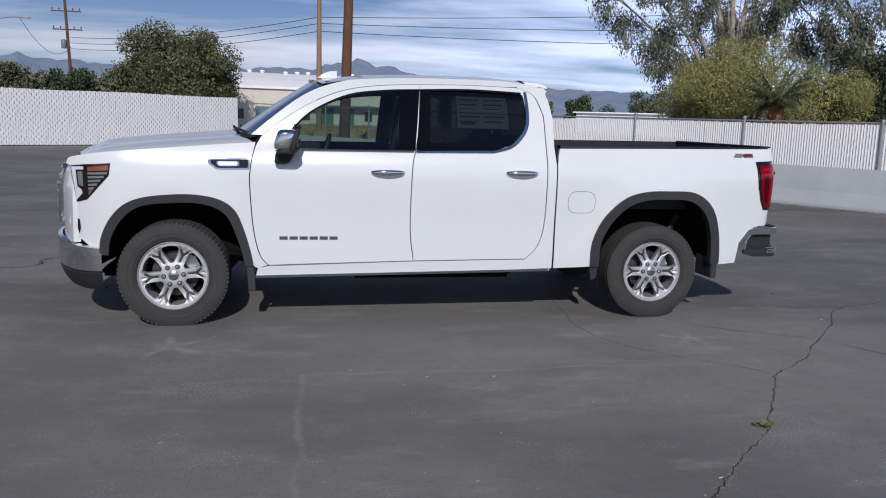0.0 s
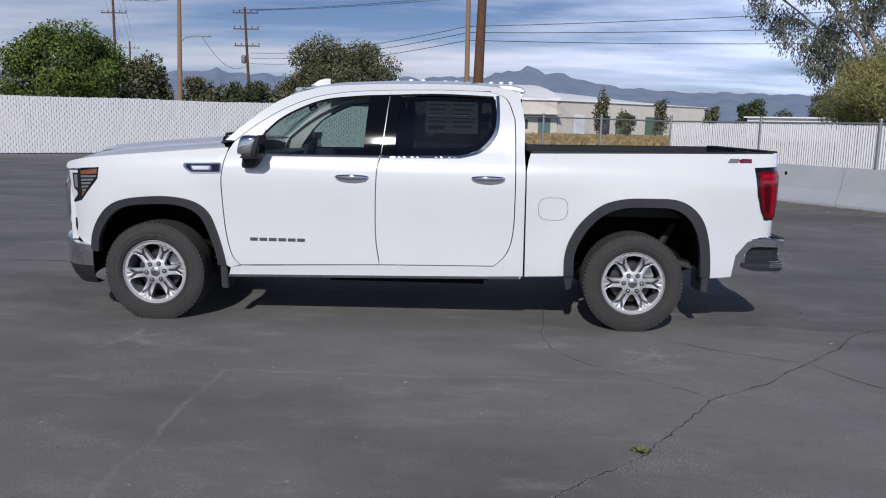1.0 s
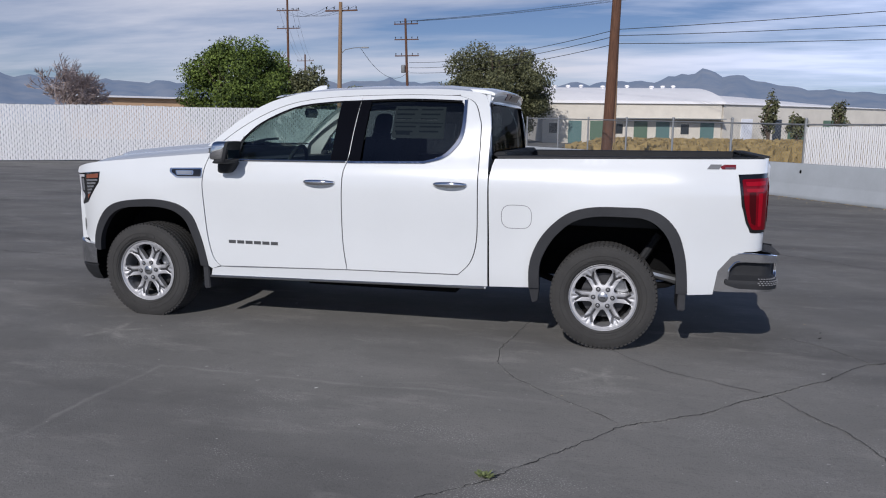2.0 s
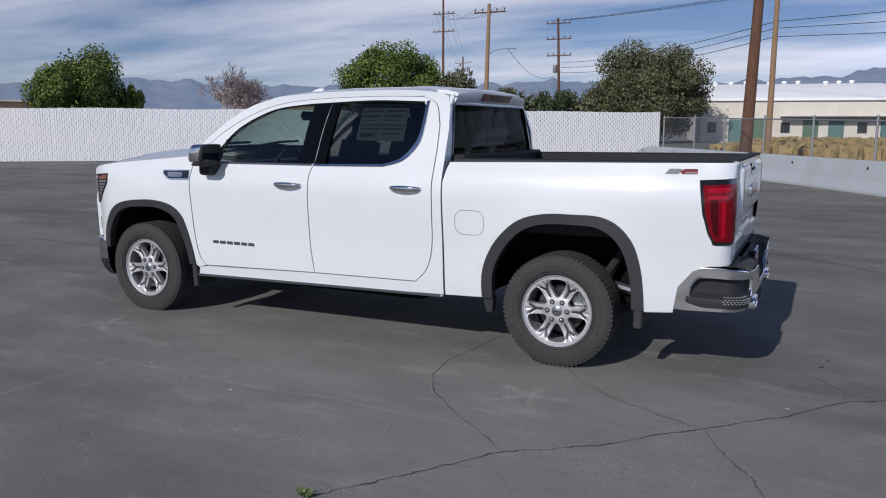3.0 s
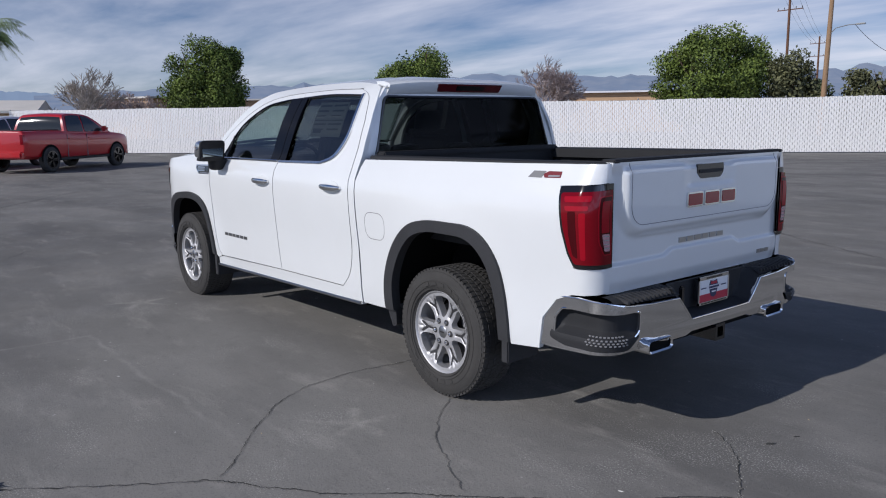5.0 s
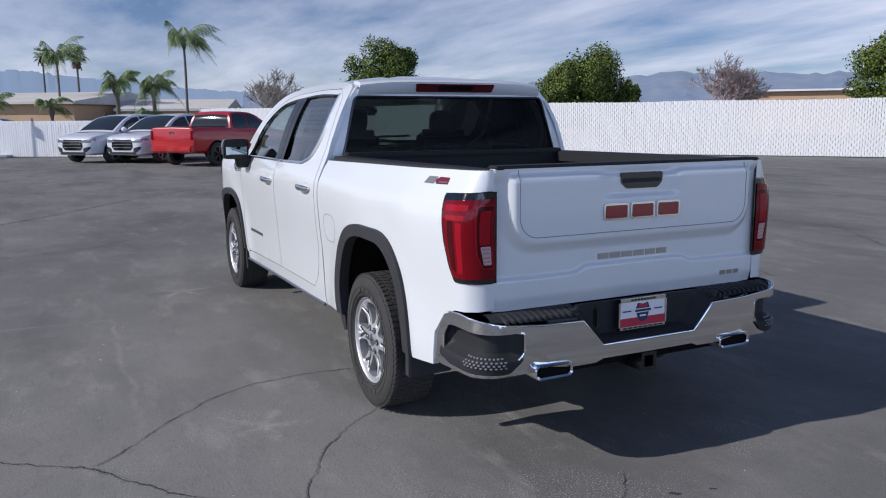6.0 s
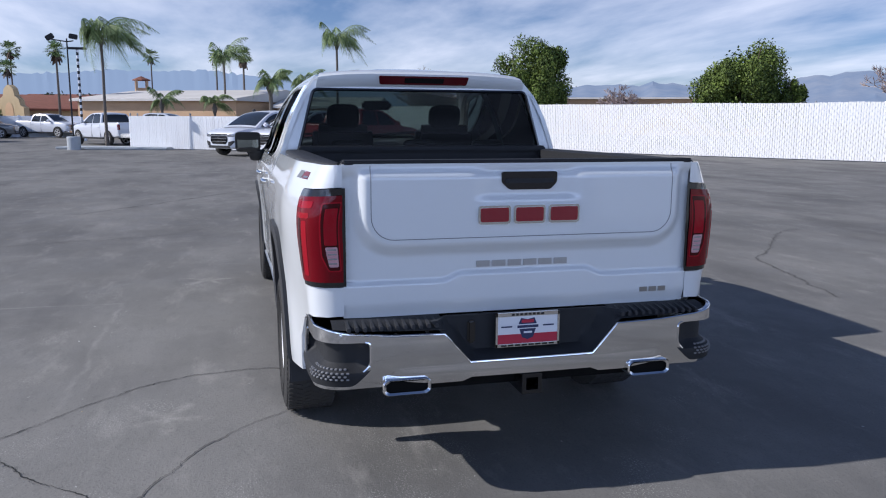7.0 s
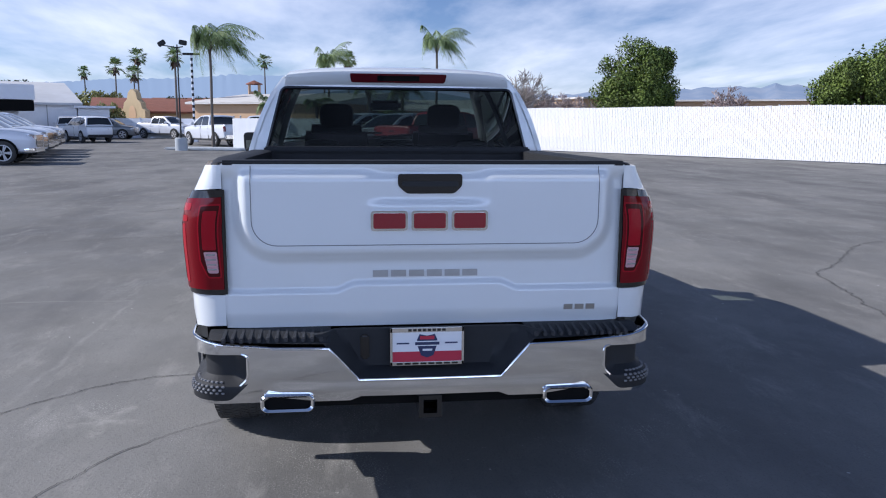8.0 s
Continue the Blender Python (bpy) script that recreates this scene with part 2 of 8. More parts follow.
POLE_TAN = material("pole_wood_pale", (0.31, 0.205, 0.12), rough=0.85, bump=0.4, bump_scale=30, vary=0.6, vary_scale=4, dark=(0.18, 0.09, 0.04), stretch=(6, 6, 0.5))
WIRE = material("wire", (0.02, 0.02, 0.022), rough=0.6)
BARK = material("bark", (0.12, 0.085, 0.06), rough=0.9, bump=0.6, bump_scale=25, vary=0.6, vary_scale=6)
BARK_PALE = material("pale_bark", (0.42, 0.37, 0.31), rough=0.85, bump=0.4, bump_scale=20, vary=0.7, vary_scale=3, dark=(0.2, 0.16, 0.13))


# ---- mesh helpers ----
def mesh_from(name, bm, mat, smooth=True):
    me = bpy.data.meshes.new(name)
    bm.normal_update()
    bm.to_mesh(me)
    bm.free()
    for mm in mat if isinstance(mat, (list, tuple)) else [mat]:
        me.materials.append(mm)
    if smooth:
        for p in me.polygons:
            p.use_smooth = True
        me.set_sharp_from_angle(angle=radians(35))
    return me


def part(name, bm, mat, parent=None, label="", smooth=True):
    ob = new(name, mesh_from(name, bm, mat, smooth))
    if parent is not None:
        ob.parent = parent
    if label:
        ob["label"] = label
    return ob


def thing(name, at=(0, 0, 0), turn=0.0, label="", category="", group="", kind=""):
    ob = new(name)
    ob.empty_display_size = 0.2
    ob.matrix_basis = pose(*at, 0, 0, turn)
    return tagged(ob, label, category, group, kind)


def box(bm, lo, hi, m=None, bevel=0.0):
    r = bmesh.ops.create_cube(bm, size=1.0)
    c = [(a + b) / 2 for a, b in zip(lo, hi)]
    s = [b - a for a, b in zip(lo, hi)]
    vs = r["verts"]
    for v in vs:
        v.co = Vector([v.co[i] * s[i] + c[i] for i in range(3)])
    if bevel:
        es = list({e for v in vs for e in v.link_edges})
        out = bmesh.ops.bevel(bm, geom=es, offset=bevel, segments=2, affect="EDGES")
        vs = list({v for f in out["faces"] for v in f.verts} | {v for v in vs if v.is_valid})
    if m is not None:
        for v in vs:
            v.co = m @ v.co
    return vs


def tube(bm, path, radius, n=8, caps=True):
    """A round bar along a path; radius: a number or one for each point."""
    path = [Vector(p) for p in path]
    rs = radius if isinstance(radius, (list, tuple)) else [radius] * len(path)
    rings = []
    for i, p in enumerate(path):
        d = (path[min(i + 1, len(path) - 1)] - path[max(i - 1, 0)]).normalized()
        a = d.orthogonal().normalized() if i == 0 else (side - d * side.dot(d)).normalized()
        side = a
        b = d.cross(a)
        rings.append([bm.verts.new(p + (a * math.cos(6.2832 * k / n) + b * math.sin(6.2832 * k / n)) * rs[i]) for k in range(n)])
    for r0, r1 in zip(rings, rings[1:]):
        for k in range(n):
            bm.faces.new((r0[k], r0[(k + 1) % n], r1[(k + 1) % n], r1[k]))
    if caps:
        bm.faces.new(rings[0][::-1])
        bm.faces.new(rings[-1])
    return rings


def lathe(bm, profile, n=48, axis="Y", closed=False):
    """Turns (radius, along) pairs round the axis."""
    rings = []
    for k in range(n):
        a = 2 * math.pi * k / n
        ring = []
        for r, h in profile:
            if axis == "Y":
                ring.append(bm.verts.new((r * math.cos(a), h, r * math.sin(a))))
            else:
                ring.append(bm.verts.new((r * math.cos(a), r * math.sin(a), h)))
        rings.append(ring)
    m = len(profile)
    for k in range(n):
        r0, r1 = rings[k], rings[(k + 1) % n]
        for i in range(m if closed else m - 1):
            j = (i + 1) % m
            bm.faces.new((r0[i], r1[i], r1[j], r0[j]))
    return rings


def spline(pts, n=6, closed=False):
    """A smooth curve (Catmull-Rom) through points of any dimension."""
    p = [np.array(q, float) for q in pts]
    out = []
    m = len(p)
    for i in range(m if closed else m - 1):
        p0, p1, p2, p3 = (p[(i + k) % m] if closed else p[min(max(i + k, 0), m - 1)] for k in (-1, 0, 1, 2))
        for k in range(n):
            t = k / n
            out.append(tuple(0.5 * (2 * p1 + (p2 - p0) * t + (2 * p0 - 5 * p1 + 4 * p2 - p3) * t * t + (3 * p1 - p0 - 3 * p2 + p3) * t ** 3)))
    if not closed:
        out.append(tuple(p[-1]))
    return out


def rounded(pts, r=0.03, n=4):
    """A closed outline with its corners rounded by r."""
    out, m = [], len(pts)
    for i in range(m):
        a, b, c = (np.array(pts[(i + k) % m], float) for k in (-1, 0, 1))
        da, dc = a - b, c - b
        la, lc = np.linalg.norm(da), np.linalg.norm(dc)
        rr = min(r, la * 0.45, lc * 0.45)
        s, e = b + da / la * rr, b + dc / lc * rr
        for k in range(n + 1):
            t = k / n
            out.append(tuple((1 - t) ** 2 * s + 2 * t * (1 - t) * b + t * t * e))
    return out


def lerp_table(table, x):
    xs, ys = zip(*table)
    return float(np.interp(x, xs, ys))


def inside(p, poly):
    x, y = p
    hit = False
    for i in range(len(poly)):
        (x0, y0), (x1, y1) = poly[i - 1], poly[i]
        if (y0 > y) != (y1 > y) and x < (x1 - x0) * (y - y0) / (y1 - y0) + x0:
            hit = not hit
    return hit


def sheet(outline, place, thick=0.02, step=0.06, holes=(), bm=None, inward=None, edge=0.004):
    """A pressed panel: a flat outline (u, v) with holes, filled, laid into space by place(u, v) and given a turned-in edge."""
    bm = bm or bmesh.new()
    loops = [list(outline)] + [list(h) for h in holes]
    verts, edges = [], []
    for lp in loops:
        fine = []
        for i in range(len(lp)):
            a, b = np.array(lp[i - 1], float), np.array(lp[i], float)
            k = max(1, int(np.linalg.norm(b - a) / step))
            fine += [tuple(a + (b - a) * j / k) for j in range(k)]
        o = len(verts)
        verts += fine
        edges += [(o + i, o + (i + 1) % len(fine)) for i in range(len(fine))]
        lp[:] = fine
    us, vs = [v[0] for v in loops[0]], [v[1] for v in loops[0]]
    row = 0
    v = min(vs) + step / 2
    border = np.array(verts)
    while v < max(vs):
        u = min(us) + step * (0.5 if row % 2 else 0.9)
        while u < max(us):
            if inside((u, v), loops[0]) and not any(inside((u, v), h) for h in loops[1:]) and np.min(np.hypot(border[:, 0] - u, border[:, 1] - v)) > step * 0.45:
                verts.append((u, v))
            u += step
        v += step * 0.9
        row += 1
    co, ed, fa, *_ = delaunay([Vector(q) for q in verts], edges, [], 0, 1e-5)
    top = [bm.verts.new(place(q[0], q[1])) for q in co]
    made = []
    for f in fa:
        c = sum((co[i] for i in f), Vector((0, 0))) / len(f)
        if inside(c, loops[0]) and not any(inside(c, h) for h in loops[1:]):
            try:
                made.append(bm.faces.new([top[i] for i in f]))
            except ValueError:
                pass
    bm.normal_update()
    if thick:
        rim = {}
        border_edges = [e for f in made for e in f.edges if len(e.link_faces) == 1]
        for e in set(border_edges):
            for w in e.verts:
                if w not in rim:
                    d = Vector(inward) if inward is not None else -w.normal
                    rim[w] = bm.verts.new(w.co + d * thick)
        for e in set(border_edges):
            a, b = e.verts
            bm.faces.new((b, a, rim[a], rim[b]))
    for w in [w for w in top if not w.link_faces]:
        bm.verts.remove(w)
    return bm


def grid(nu, nv, place, bm=None):
    bm = bm or bmesh.new()
    vs = [[bm.verts.new(place(i / nu, j / nv)) for j in range(nv + 1)] for i in range(nu + 1)]
    for i in range(nu):
        for j in range(nv):
            bm.faces.new((vs[i][j], vs[i + 1][j], vs[i + 1][j + 1], vs[i][j + 1]))
    return bm


def smooth_step(a, b, x):
    t = min(max((x - a) / (b - a), 0), 1)
    return t * t * (3 - 2 * t)


# ---- ground ----
def ground_sheet():
    bm = bmesh.new()
    rings = [0.0, 6, 14, 30, 60, 120, 300, 900, 4800]
    n = 48
    prev = None
    for r in rings[1:]:
        ring = [bm.verts.new((r * math.cos(6.283185 * k / n), r * math.sin(6.283185 * k / n), 0)) for k in range(n)]
        if prev is None:
            bm.faces.new(ring)
        else:
            for k in range(n):
                bm.faces.new((prev[k], prev[(k + 1) % n], ring[(k + 1) % n], ring[k]))
        prev = ring
    for f in bm.faces:
        f.normal_flip() if f.normal.z < 0 else None
    ob = part("ground", bm, ASPHALT, smooth=False)
    tagged(ob, "dark seal-coated asphalt lot with pale scuffs and worn patches", "ground", kind="structure")
    return ob


ground = ground_sheet()

# ---- white slatted fence along the back of the lot ----
FENCE_A, FENCE_DIR = Vector((-38.5, 10.8, 0)), Vector((25.5, 18.7, 0)).normalized()
FENCE_TURN = math.degrees(math.atan2(FENCE_DIR.y, FENCE_DIR.x))
BAR_A, BAR_DIR = Vector((8.35, 6.67, 0)), Vector((-14.85, 23.93, 0)).normalized()
BAR_TURN = math.degrees(math.atan2(BAR_DIR.y, BAR_DIR.x))


def slat_rows(length, height, pitch, width, seed, low=0.04):
    """Thin upright plastic slats, each kinked in turn by the wires that it is woven through."""
    rnd = random.Random(seed)
    verts, faces = [], []
    x, k = 0.0, 0
    rows = max(4, int(height / 0.115))
    while x < length:
        h = height + 0.02 * math.sin(x * 0.9) + rnd.uniform(-0.012, 0.012)
        tilt, y0 = rnd.uniform(-0.003, 0.003), rnd.uniform(-0.004, 0.004)
        w = width / 2
        base = len(verts)
        for j in range(rows + 1):
            t = j / rows
            z = low + (h - low) * t
            kink = pitch * 0.06 * (1 if (j + k) % 2 else -1)
            bulge = 0.010 * (1 if (j + k) % 2 else -0.4)
            for sx, d in ((-1, 0.006), (0, -0.006), (1, 0.006)):
                verts.append((x + sx * w + kink + tilt * t, y0 + d - bulge, z))
        for j in range(rows):
            o = base + 3 * j
            faces += [(o, o + 1, o + 4, o + 3), (o + 1, o + 2, o + 5, o + 4)]
        x += pitch
        k += 1
    me = bpy.data.meshes.new("slats")
    me.from_pydata(verts, [], faces)
    bm = bmesh.new()
    bm.from_mesh(me)
    bpy.data.meshes.remove(me)
    return bm


def wire_mesh(length, lo, hi, pitch, r=0.0016, top=None):
    """Diamond wires as thin three-sided bars."""
    bm = bmesh.new()
    h = hi - lo
    k = -int(h / pitch) - 1
    while k * pitch < length:
        for s in (1, -1):
            x0 = k * pitch if s > 0 else k * pitch + h
            a, b = Vector((x0, 0, lo)), Vector((x0 + s * h, 0, hi))
            t0 = max(0.0, min(1.0, (0 - a.x) / (b.x - a.x) if s > 0 else (length - a.x) / (b.x - a.x)))
            t1 = max(0.0, min(1.0, (length - a.x) / (b.x - a.x) if s > 0 else (0 - a.x) / (b.x - a.x)))
            if t1 - t0 > 0.02:
                tube(bm, [a.lerp(b, t0), a.lerp(b, t1)], r, 3, caps=False)
        k += 1
    return bm


def post(parent, x, h, r=0.035, y=0.0, name="post", mat=None):
    bm = bmesh.new()
    tube(bm, [(x, y, 0), (x, y, h)], r, 10)
    lathe_cap = bmesh.ops.create_uvsphere(bm, u_segments=10, v_segments=5, radius=r * 1.25)
    for v in lathe_cap["verts"]:
        v.co += Vector((x, y, h))
    return part(name, bm, mat or GALV, parent)


def back_fence():
    a = FENCE_A - FENCE_DIR * 9.0
    f = thing("slat_fence", a, FENCE_TURN, "tall white slatted chain-link fence along the lot edge", "fence", kind="structure")
    length = 49.2
    ob = part("slats", slat_rows(length, 2.36, 0.0975, 0.088, 3), SLAT_WHITE, f)
    tagged(ob, "white plastic slats woven into the mesh", kind="stuff")
    bm = bmesh.new()
    tube(bm, [(0, 0.03, 2.33), (length, 0.03, 2.33)], 0.022, 8)
    part("top_rail", bm, GALV, f)
    bm = wire_mesh(length, 0.05, 2.37, 0.27, 0.0022)
    for v in bm.verts:
        v.co.y -= 0.02
    tagged(part("wire_mesh", bm, GALV, f), kind="stuff")
    for k in range(17):
        post(f, 0.02 + k * (length - 0.04) / 16, 2.4, 0.03, 0.06)
    return f


back_fence()


def jersey_profile():
    return [(-0.305, 0), (-0.305, 0.075), (-0.18, 0.33), (-0.085, 0.81), (0.085, 0.81), (0.18, 0.33), (0.305, 0.075), (0.305, 0)]


def barrier_segment(x0, x1, slope_end=False):
    bm = bmesh.new()
    prof = rounded(jersey_profile(), 0.02, 2)
    n = 6
    rings = []
    for i in range(n + 1):
        x = x0 + (x1 - x0) * i / n
        k = 1.0
        if slope_end:
            k = 1.0 - 0.45 * max(0.0, (i / n - 0.75) / 0.25)
        rings.append([bm.verts.new((x, y + 0.004 * math.sin(x * 3.1 + z * 9), z * k)) for y, z in prof])
    for a, b in zip(rings, rings[1:]):
        for k in range(len(prof)):
            bm.faces.new((a[k], a[(k + 1) % len(prof)], b[(k + 1) % len(prof)], b[k]))
    bm.faces.new(rings[0])
    bm.faces.new(rings[-1][::-1])
    bmesh.ops.recalc_face_normals(bm, faces=bm.faces)
    return bm


for k in range(5):
    x0 = -2.6 + k * 6.1
    last = k == 4
    b = thing("concrete_barrier", BAR_A, BAR_TURN, "pale grey painted concrete traffic barrier" + (" with a sloped end" if last else " on the lot edge"), "barrier", group="concrete barriers")
    part("barrier_body", barrier_segment(x0, x0 + 6.085, last), CONCRETE, b)
    # near-black raised dots paint the shade of lifting holes
    for s in (0.22, 0.78):
        bm = bmesh.new()
        xx = x0 + 6.1 * s
        bmesh.ops.create_uvsphere(bm, u_segments=8, v_segments=5, radius=0.035)
        for v in bm.verts:
            v.co = Vector((v.co.x + xx, v.co.y * 0.4 + 0.128, v.co.z * 1.3 + 0.62))
        part("lifting_hole", bm, DARK_VOID, b)


def lot_fence():
    """The lower fence behind the barrier: slats on the near stretch, bare mesh further on."""
    a = BAR_A + Vector((BAR_DIR.y, -BAR_DIR.x, 0)) * 1.0
    f = thing("side_fence", a, BAR_TURN, "chain-link fence with white slats on one stretch and bare mesh on the rest", "fence", kind="structure")
    bm = slat_rows(12.0, 1.70, 0.058, 0.054, 5)
    for v in bm.verts:
        v.co.x -= 2.55
    tagged(part("slats", bm, SLAT_WHITE, f), "white upright plastic slats", kind="stuff")
    for x in (-2.5, 0.5, 3.5, 6.5, 9.45, 12.35, 15.3, 18.2, 21.1, 23.8, 27.1):
        post(f, x, 1.76 + 0.012 * max(0, x), 0.035)
    bm = bmesh.new()
    tube(bm, [(-2.55, 0, 1.72), (9.45, 0, 1.74), (27.1, 0, 2.05)], 0.022, 8)
    part("top_rail", bm, GALV, f)
    bm = wire_mesh(17.6, 0.05, 1.75, 0.11, 0.0022)
    for v in bm.verts:
        v.co = Vector((v.co.x + 9.45, v.co.y, v.co.z * (1 + 0.01 * v.co.x)))
    tagged(part("wire_mesh", bm, GALV, f), kind="stuff")


lot_fence()

# ---- mountains ----


def painted_haze(name, colour, dark, glow, strength):
    """Far slopes; the bright air before them is painted in as emission."""
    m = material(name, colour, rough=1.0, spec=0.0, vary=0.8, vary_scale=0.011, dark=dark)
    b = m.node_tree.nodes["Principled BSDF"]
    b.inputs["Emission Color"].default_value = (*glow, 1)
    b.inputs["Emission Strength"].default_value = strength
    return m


MOUNTAIN = painted_haze("hazy_mountain", (0.08, 0.10, 0.13), (0.18, 0.175, 0.17), (0.17, 0.23, 0.34), 0.85)
MOUNTAIN_FAR = painted_haze("hazy_mountain_far", (0.05, 0.065, 0.08), (0.05, 0.066, 0.082), (0.27, 0.355, 0.49), 0.95)


def mountains(name, table, dist, mat, seed, deep=500.0, folds=1.0):
    """A ridge given by heading and height angle, with folded slopes in front of it."""
    rnd = random.Random(seed)
    bm = bmesh.new()
    a0, a1 = table[0][0], table[-1][0]
    n, rows = 260, 14
    grid_v = []
    for i in range(n + 1):
        a = a0 + (a1 - a0) * i / n
        el = lerp_table(table, a)
        crest = dist * math.tan(radians(el))
        d = Vector((math.cos(radians(a)), math.sin(radians(a)), 0))
        crest *= 1 + folds * 0.10 * noise.noise(Vector((a * 0.9, seed, 0))) + 0.05 * noise.noise(Vector((a * 3.1, seed, 4)))
        col = []
        for j in range(rows + 1):
            t = j / rows
            p = d * (dist - deep * (1 - t))
            fold = 0.14 * noise.noise(Vector((a * 0.6, t * 2.0, seed))) + 0.07 * noise.noise(Vector((a * 3.3, t * 5.0, seed)))
            z = crest * (t ** 1.2 + folds * fold * 4 * t * (1 - t) * 0.6)
            col.append(bm.verts.new((p.x, p.y, max(z, -1) - (2 if j == 0 else 0))))
        grid_v.append(col)
    for i in range(n):
        for j in range(rows):
            bm.faces.new((grid_v[i][j], grid_v[i + 1][j], grid_v[i + 1][j + 1], grid_v[i][j + 1]))
    ob = part(name, bm, mat)
    bmesh_ok = tagged(ob, "distant hazy blue mountain ridge", "mountain", kind="structure")
    return bmesh_ok


RIDGE = [(52, 2.0), (62, 2.2), (70, 2.4), (76, 2.5), (80, 2.8), (82, 3.2), (84, 3.6), (86, 4.05), (88, 3.75), (90, 3.3), (93, 3.35), (98, 3.0), (105, 3.15), (108, 3.35), (111, 3.2), (118, 2.8), (125, 2.9), (130, 2.95), (135, 3.15), (138, 3.2), (143, 2.8), (148, 2.65), (155, 2.5), (162, 2.2), (168, 1.9)]
RIDGE_FAR = [(165, 1.9), (172, 2.3), (178, 2.9), (182, 3.35), (185, 3.15), (188, 3.2), (191, 2.9), (196, 2.7), (202, 2.2), (210, 1.8)]
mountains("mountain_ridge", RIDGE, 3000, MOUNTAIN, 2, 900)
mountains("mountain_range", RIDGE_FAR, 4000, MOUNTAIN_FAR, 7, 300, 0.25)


# ---- utility poles and wires ----
def utility_pole(at, height, r, mat, arms=(), lean=(0.0, 0.0), label="wooden utility pole", transformer=0.0, lamp=0.0, arm_turn=0.0):
    t = thing("utility_pole", at, 0, label, "pole", group="utility poles")
    bm = bmesh.new()
    tube(bm, [(lean[0] * k / 6, lean[1] * k / 6, height * k / 6) for k in range(7)], [r * (1.15 - 0.4 * k / 6) for k in range(7)], 14)
    part("pole", bm, mat, t)
    for z, half in arms:
        k = z / height
        m = pose(lean[0] * k, lean[1] * k, z, 0, 0, arm_turn)
        bm = bmesh.new()
        box(bm, (-half, 0.12, -0.06), (half, 0.24, 0.06), m, 0.01)
        part("crossarm", bm, POLE_WOOD, t)
        for s in (-0.92, -0.45, 0.45, 0.92):
            bm = bmesh.new()
            lathe(bm, [(0.0, 0.0), (0.03, 0.0), (0.03, 0.1), (0.07, 0.12), (0.05, 0.18), (0.07, 0.2), (0.04, 0.27), (0.0, 0.28)], 8, "Z")
            for v in bm.verts:
                v.co = m @ (v.co + Vector((s * half, 0.18, 0.06)))
            part("insulator", bm, WIRE, t)
    if transformer:
        k = transformer / height
        bm = bmesh.new()
        lathe(bm, [(0.0, 0.0), (0.24, 0.0), (0.27, 0.05), (0.27, 0.85), (0.2, 0.93), (0.0, 0.95)], 16, "Z")
        for v in bm.verts:
            v.co += Vector((lean[0] * k - 0.45, lean[1] * k, transformer))
        part("transformer", bm, GALV, t, "grey drum transformer")
    if lamp:
        k = lamp / height
        p = Vector((lean[0] * k, lean[1] * k, lamp))
        bm = bmesh.new()
        tube(bm, [p, p + Vector((0.5, 0, 0.45)), p + Vector((1.4, 0, 0.6)), p + Vector((2.1, 0, 0.6))], 0.035, 6)
        part("lamp_arm", bm, GALV, t)
        bm = bmesh.new()
        box(bm, p + Vector((2.0, -0.12, 0.54)), p + Vector((2.7, 0.12, 0.66)), None, 0.04)
        part("lamp_head", bm, GALV, t)
    return t


def wire(points, sag, r=0.012, n=14):
    """One cable hung through its points."""
    bm = bmesh.new()
    path = []
    for a, b in zip(points, points[1:]):
        a, b = Vector(a), Vector(b)
        for k in range(n):
            t = k / n
            p = a.lerp(b, t)
            p.z -= sag * 4 * t * (1 - t)
            path.append(p)
    path.append(Vector(points[-1]))
    tube(bm, path, r, 5)
    return tagged(part("overhead_wire", bm, WIRE), "black overhead cable strung between poles", "wire", group="overhead wires")


utility_pole((-1.2, 25.2, 0), 9.5, 0.2, POLE_WOOD, label="thick dark brown wooden utility pole behind the barrier", lean=(0.25, 0.1))
utility_pole((-1.8, 47.0, 0), 13.5, 0.17, POLE_TAN, label="pale tan wooden utility pole in the dry grass")
utility_pole((-26.3, 59.6, 0), 12.3, 0.2, POLE_TAN, [(11.6, 1.5)], label="tan wooden pole with one crossarm and a street lamp arm", lamp=7.8, lean=(0.3, 0))
utility_pole((-27.4, 85.0, 0), 14.3, 0.17, POLE_WOOD, [(13.7, 1.5), (11.9, 1.5), (10.0, 1.5)], label="brown wooden pole with three crossarms and a transformer", transformer=8.0, lean=(-0.5, 0))
utility_pole((-48.2, 95.8, 0), 19.5, 0.18, POLE_WOOD, [(17.3, 1.7), (14.9, 1.7)], label="tall brown wooden pole with two crossarms")
utility_pole((-70.0, 150.0, 0), 16.5, 0.2, POLE_WOOD, [(15.2, 1.9), (12.8, 1.9)], label="far brown wooden pole with two crossarms")

# ---- the white crew-cab pickup: front toward -x, rear axle at the origin ----
W_TABLE = [(0.20, 0.93), (0.36, 0.955), (0.45, 0.968), (0.60, 0.972), (0.75, 0.978), (0.90, 0.992), (1.05, 1.002), (1.13, 1.003), (1.20, 0.992), (1.26, 0.965), (1.33, 0.925), (1.40, 0.905), (1.5, 0.872), (1.6, 0.83), (1.7, 0.778), (1.78, 0.728), (1.84, 0.66), (1.9, 0.58)]
FRONT_HUB, REAR_HUB, HUB_Z, TYRE_R = -3.70, 0.008, 0.395, 0.384
CORNER_S, CORNER_IN = 0.97, 0.11


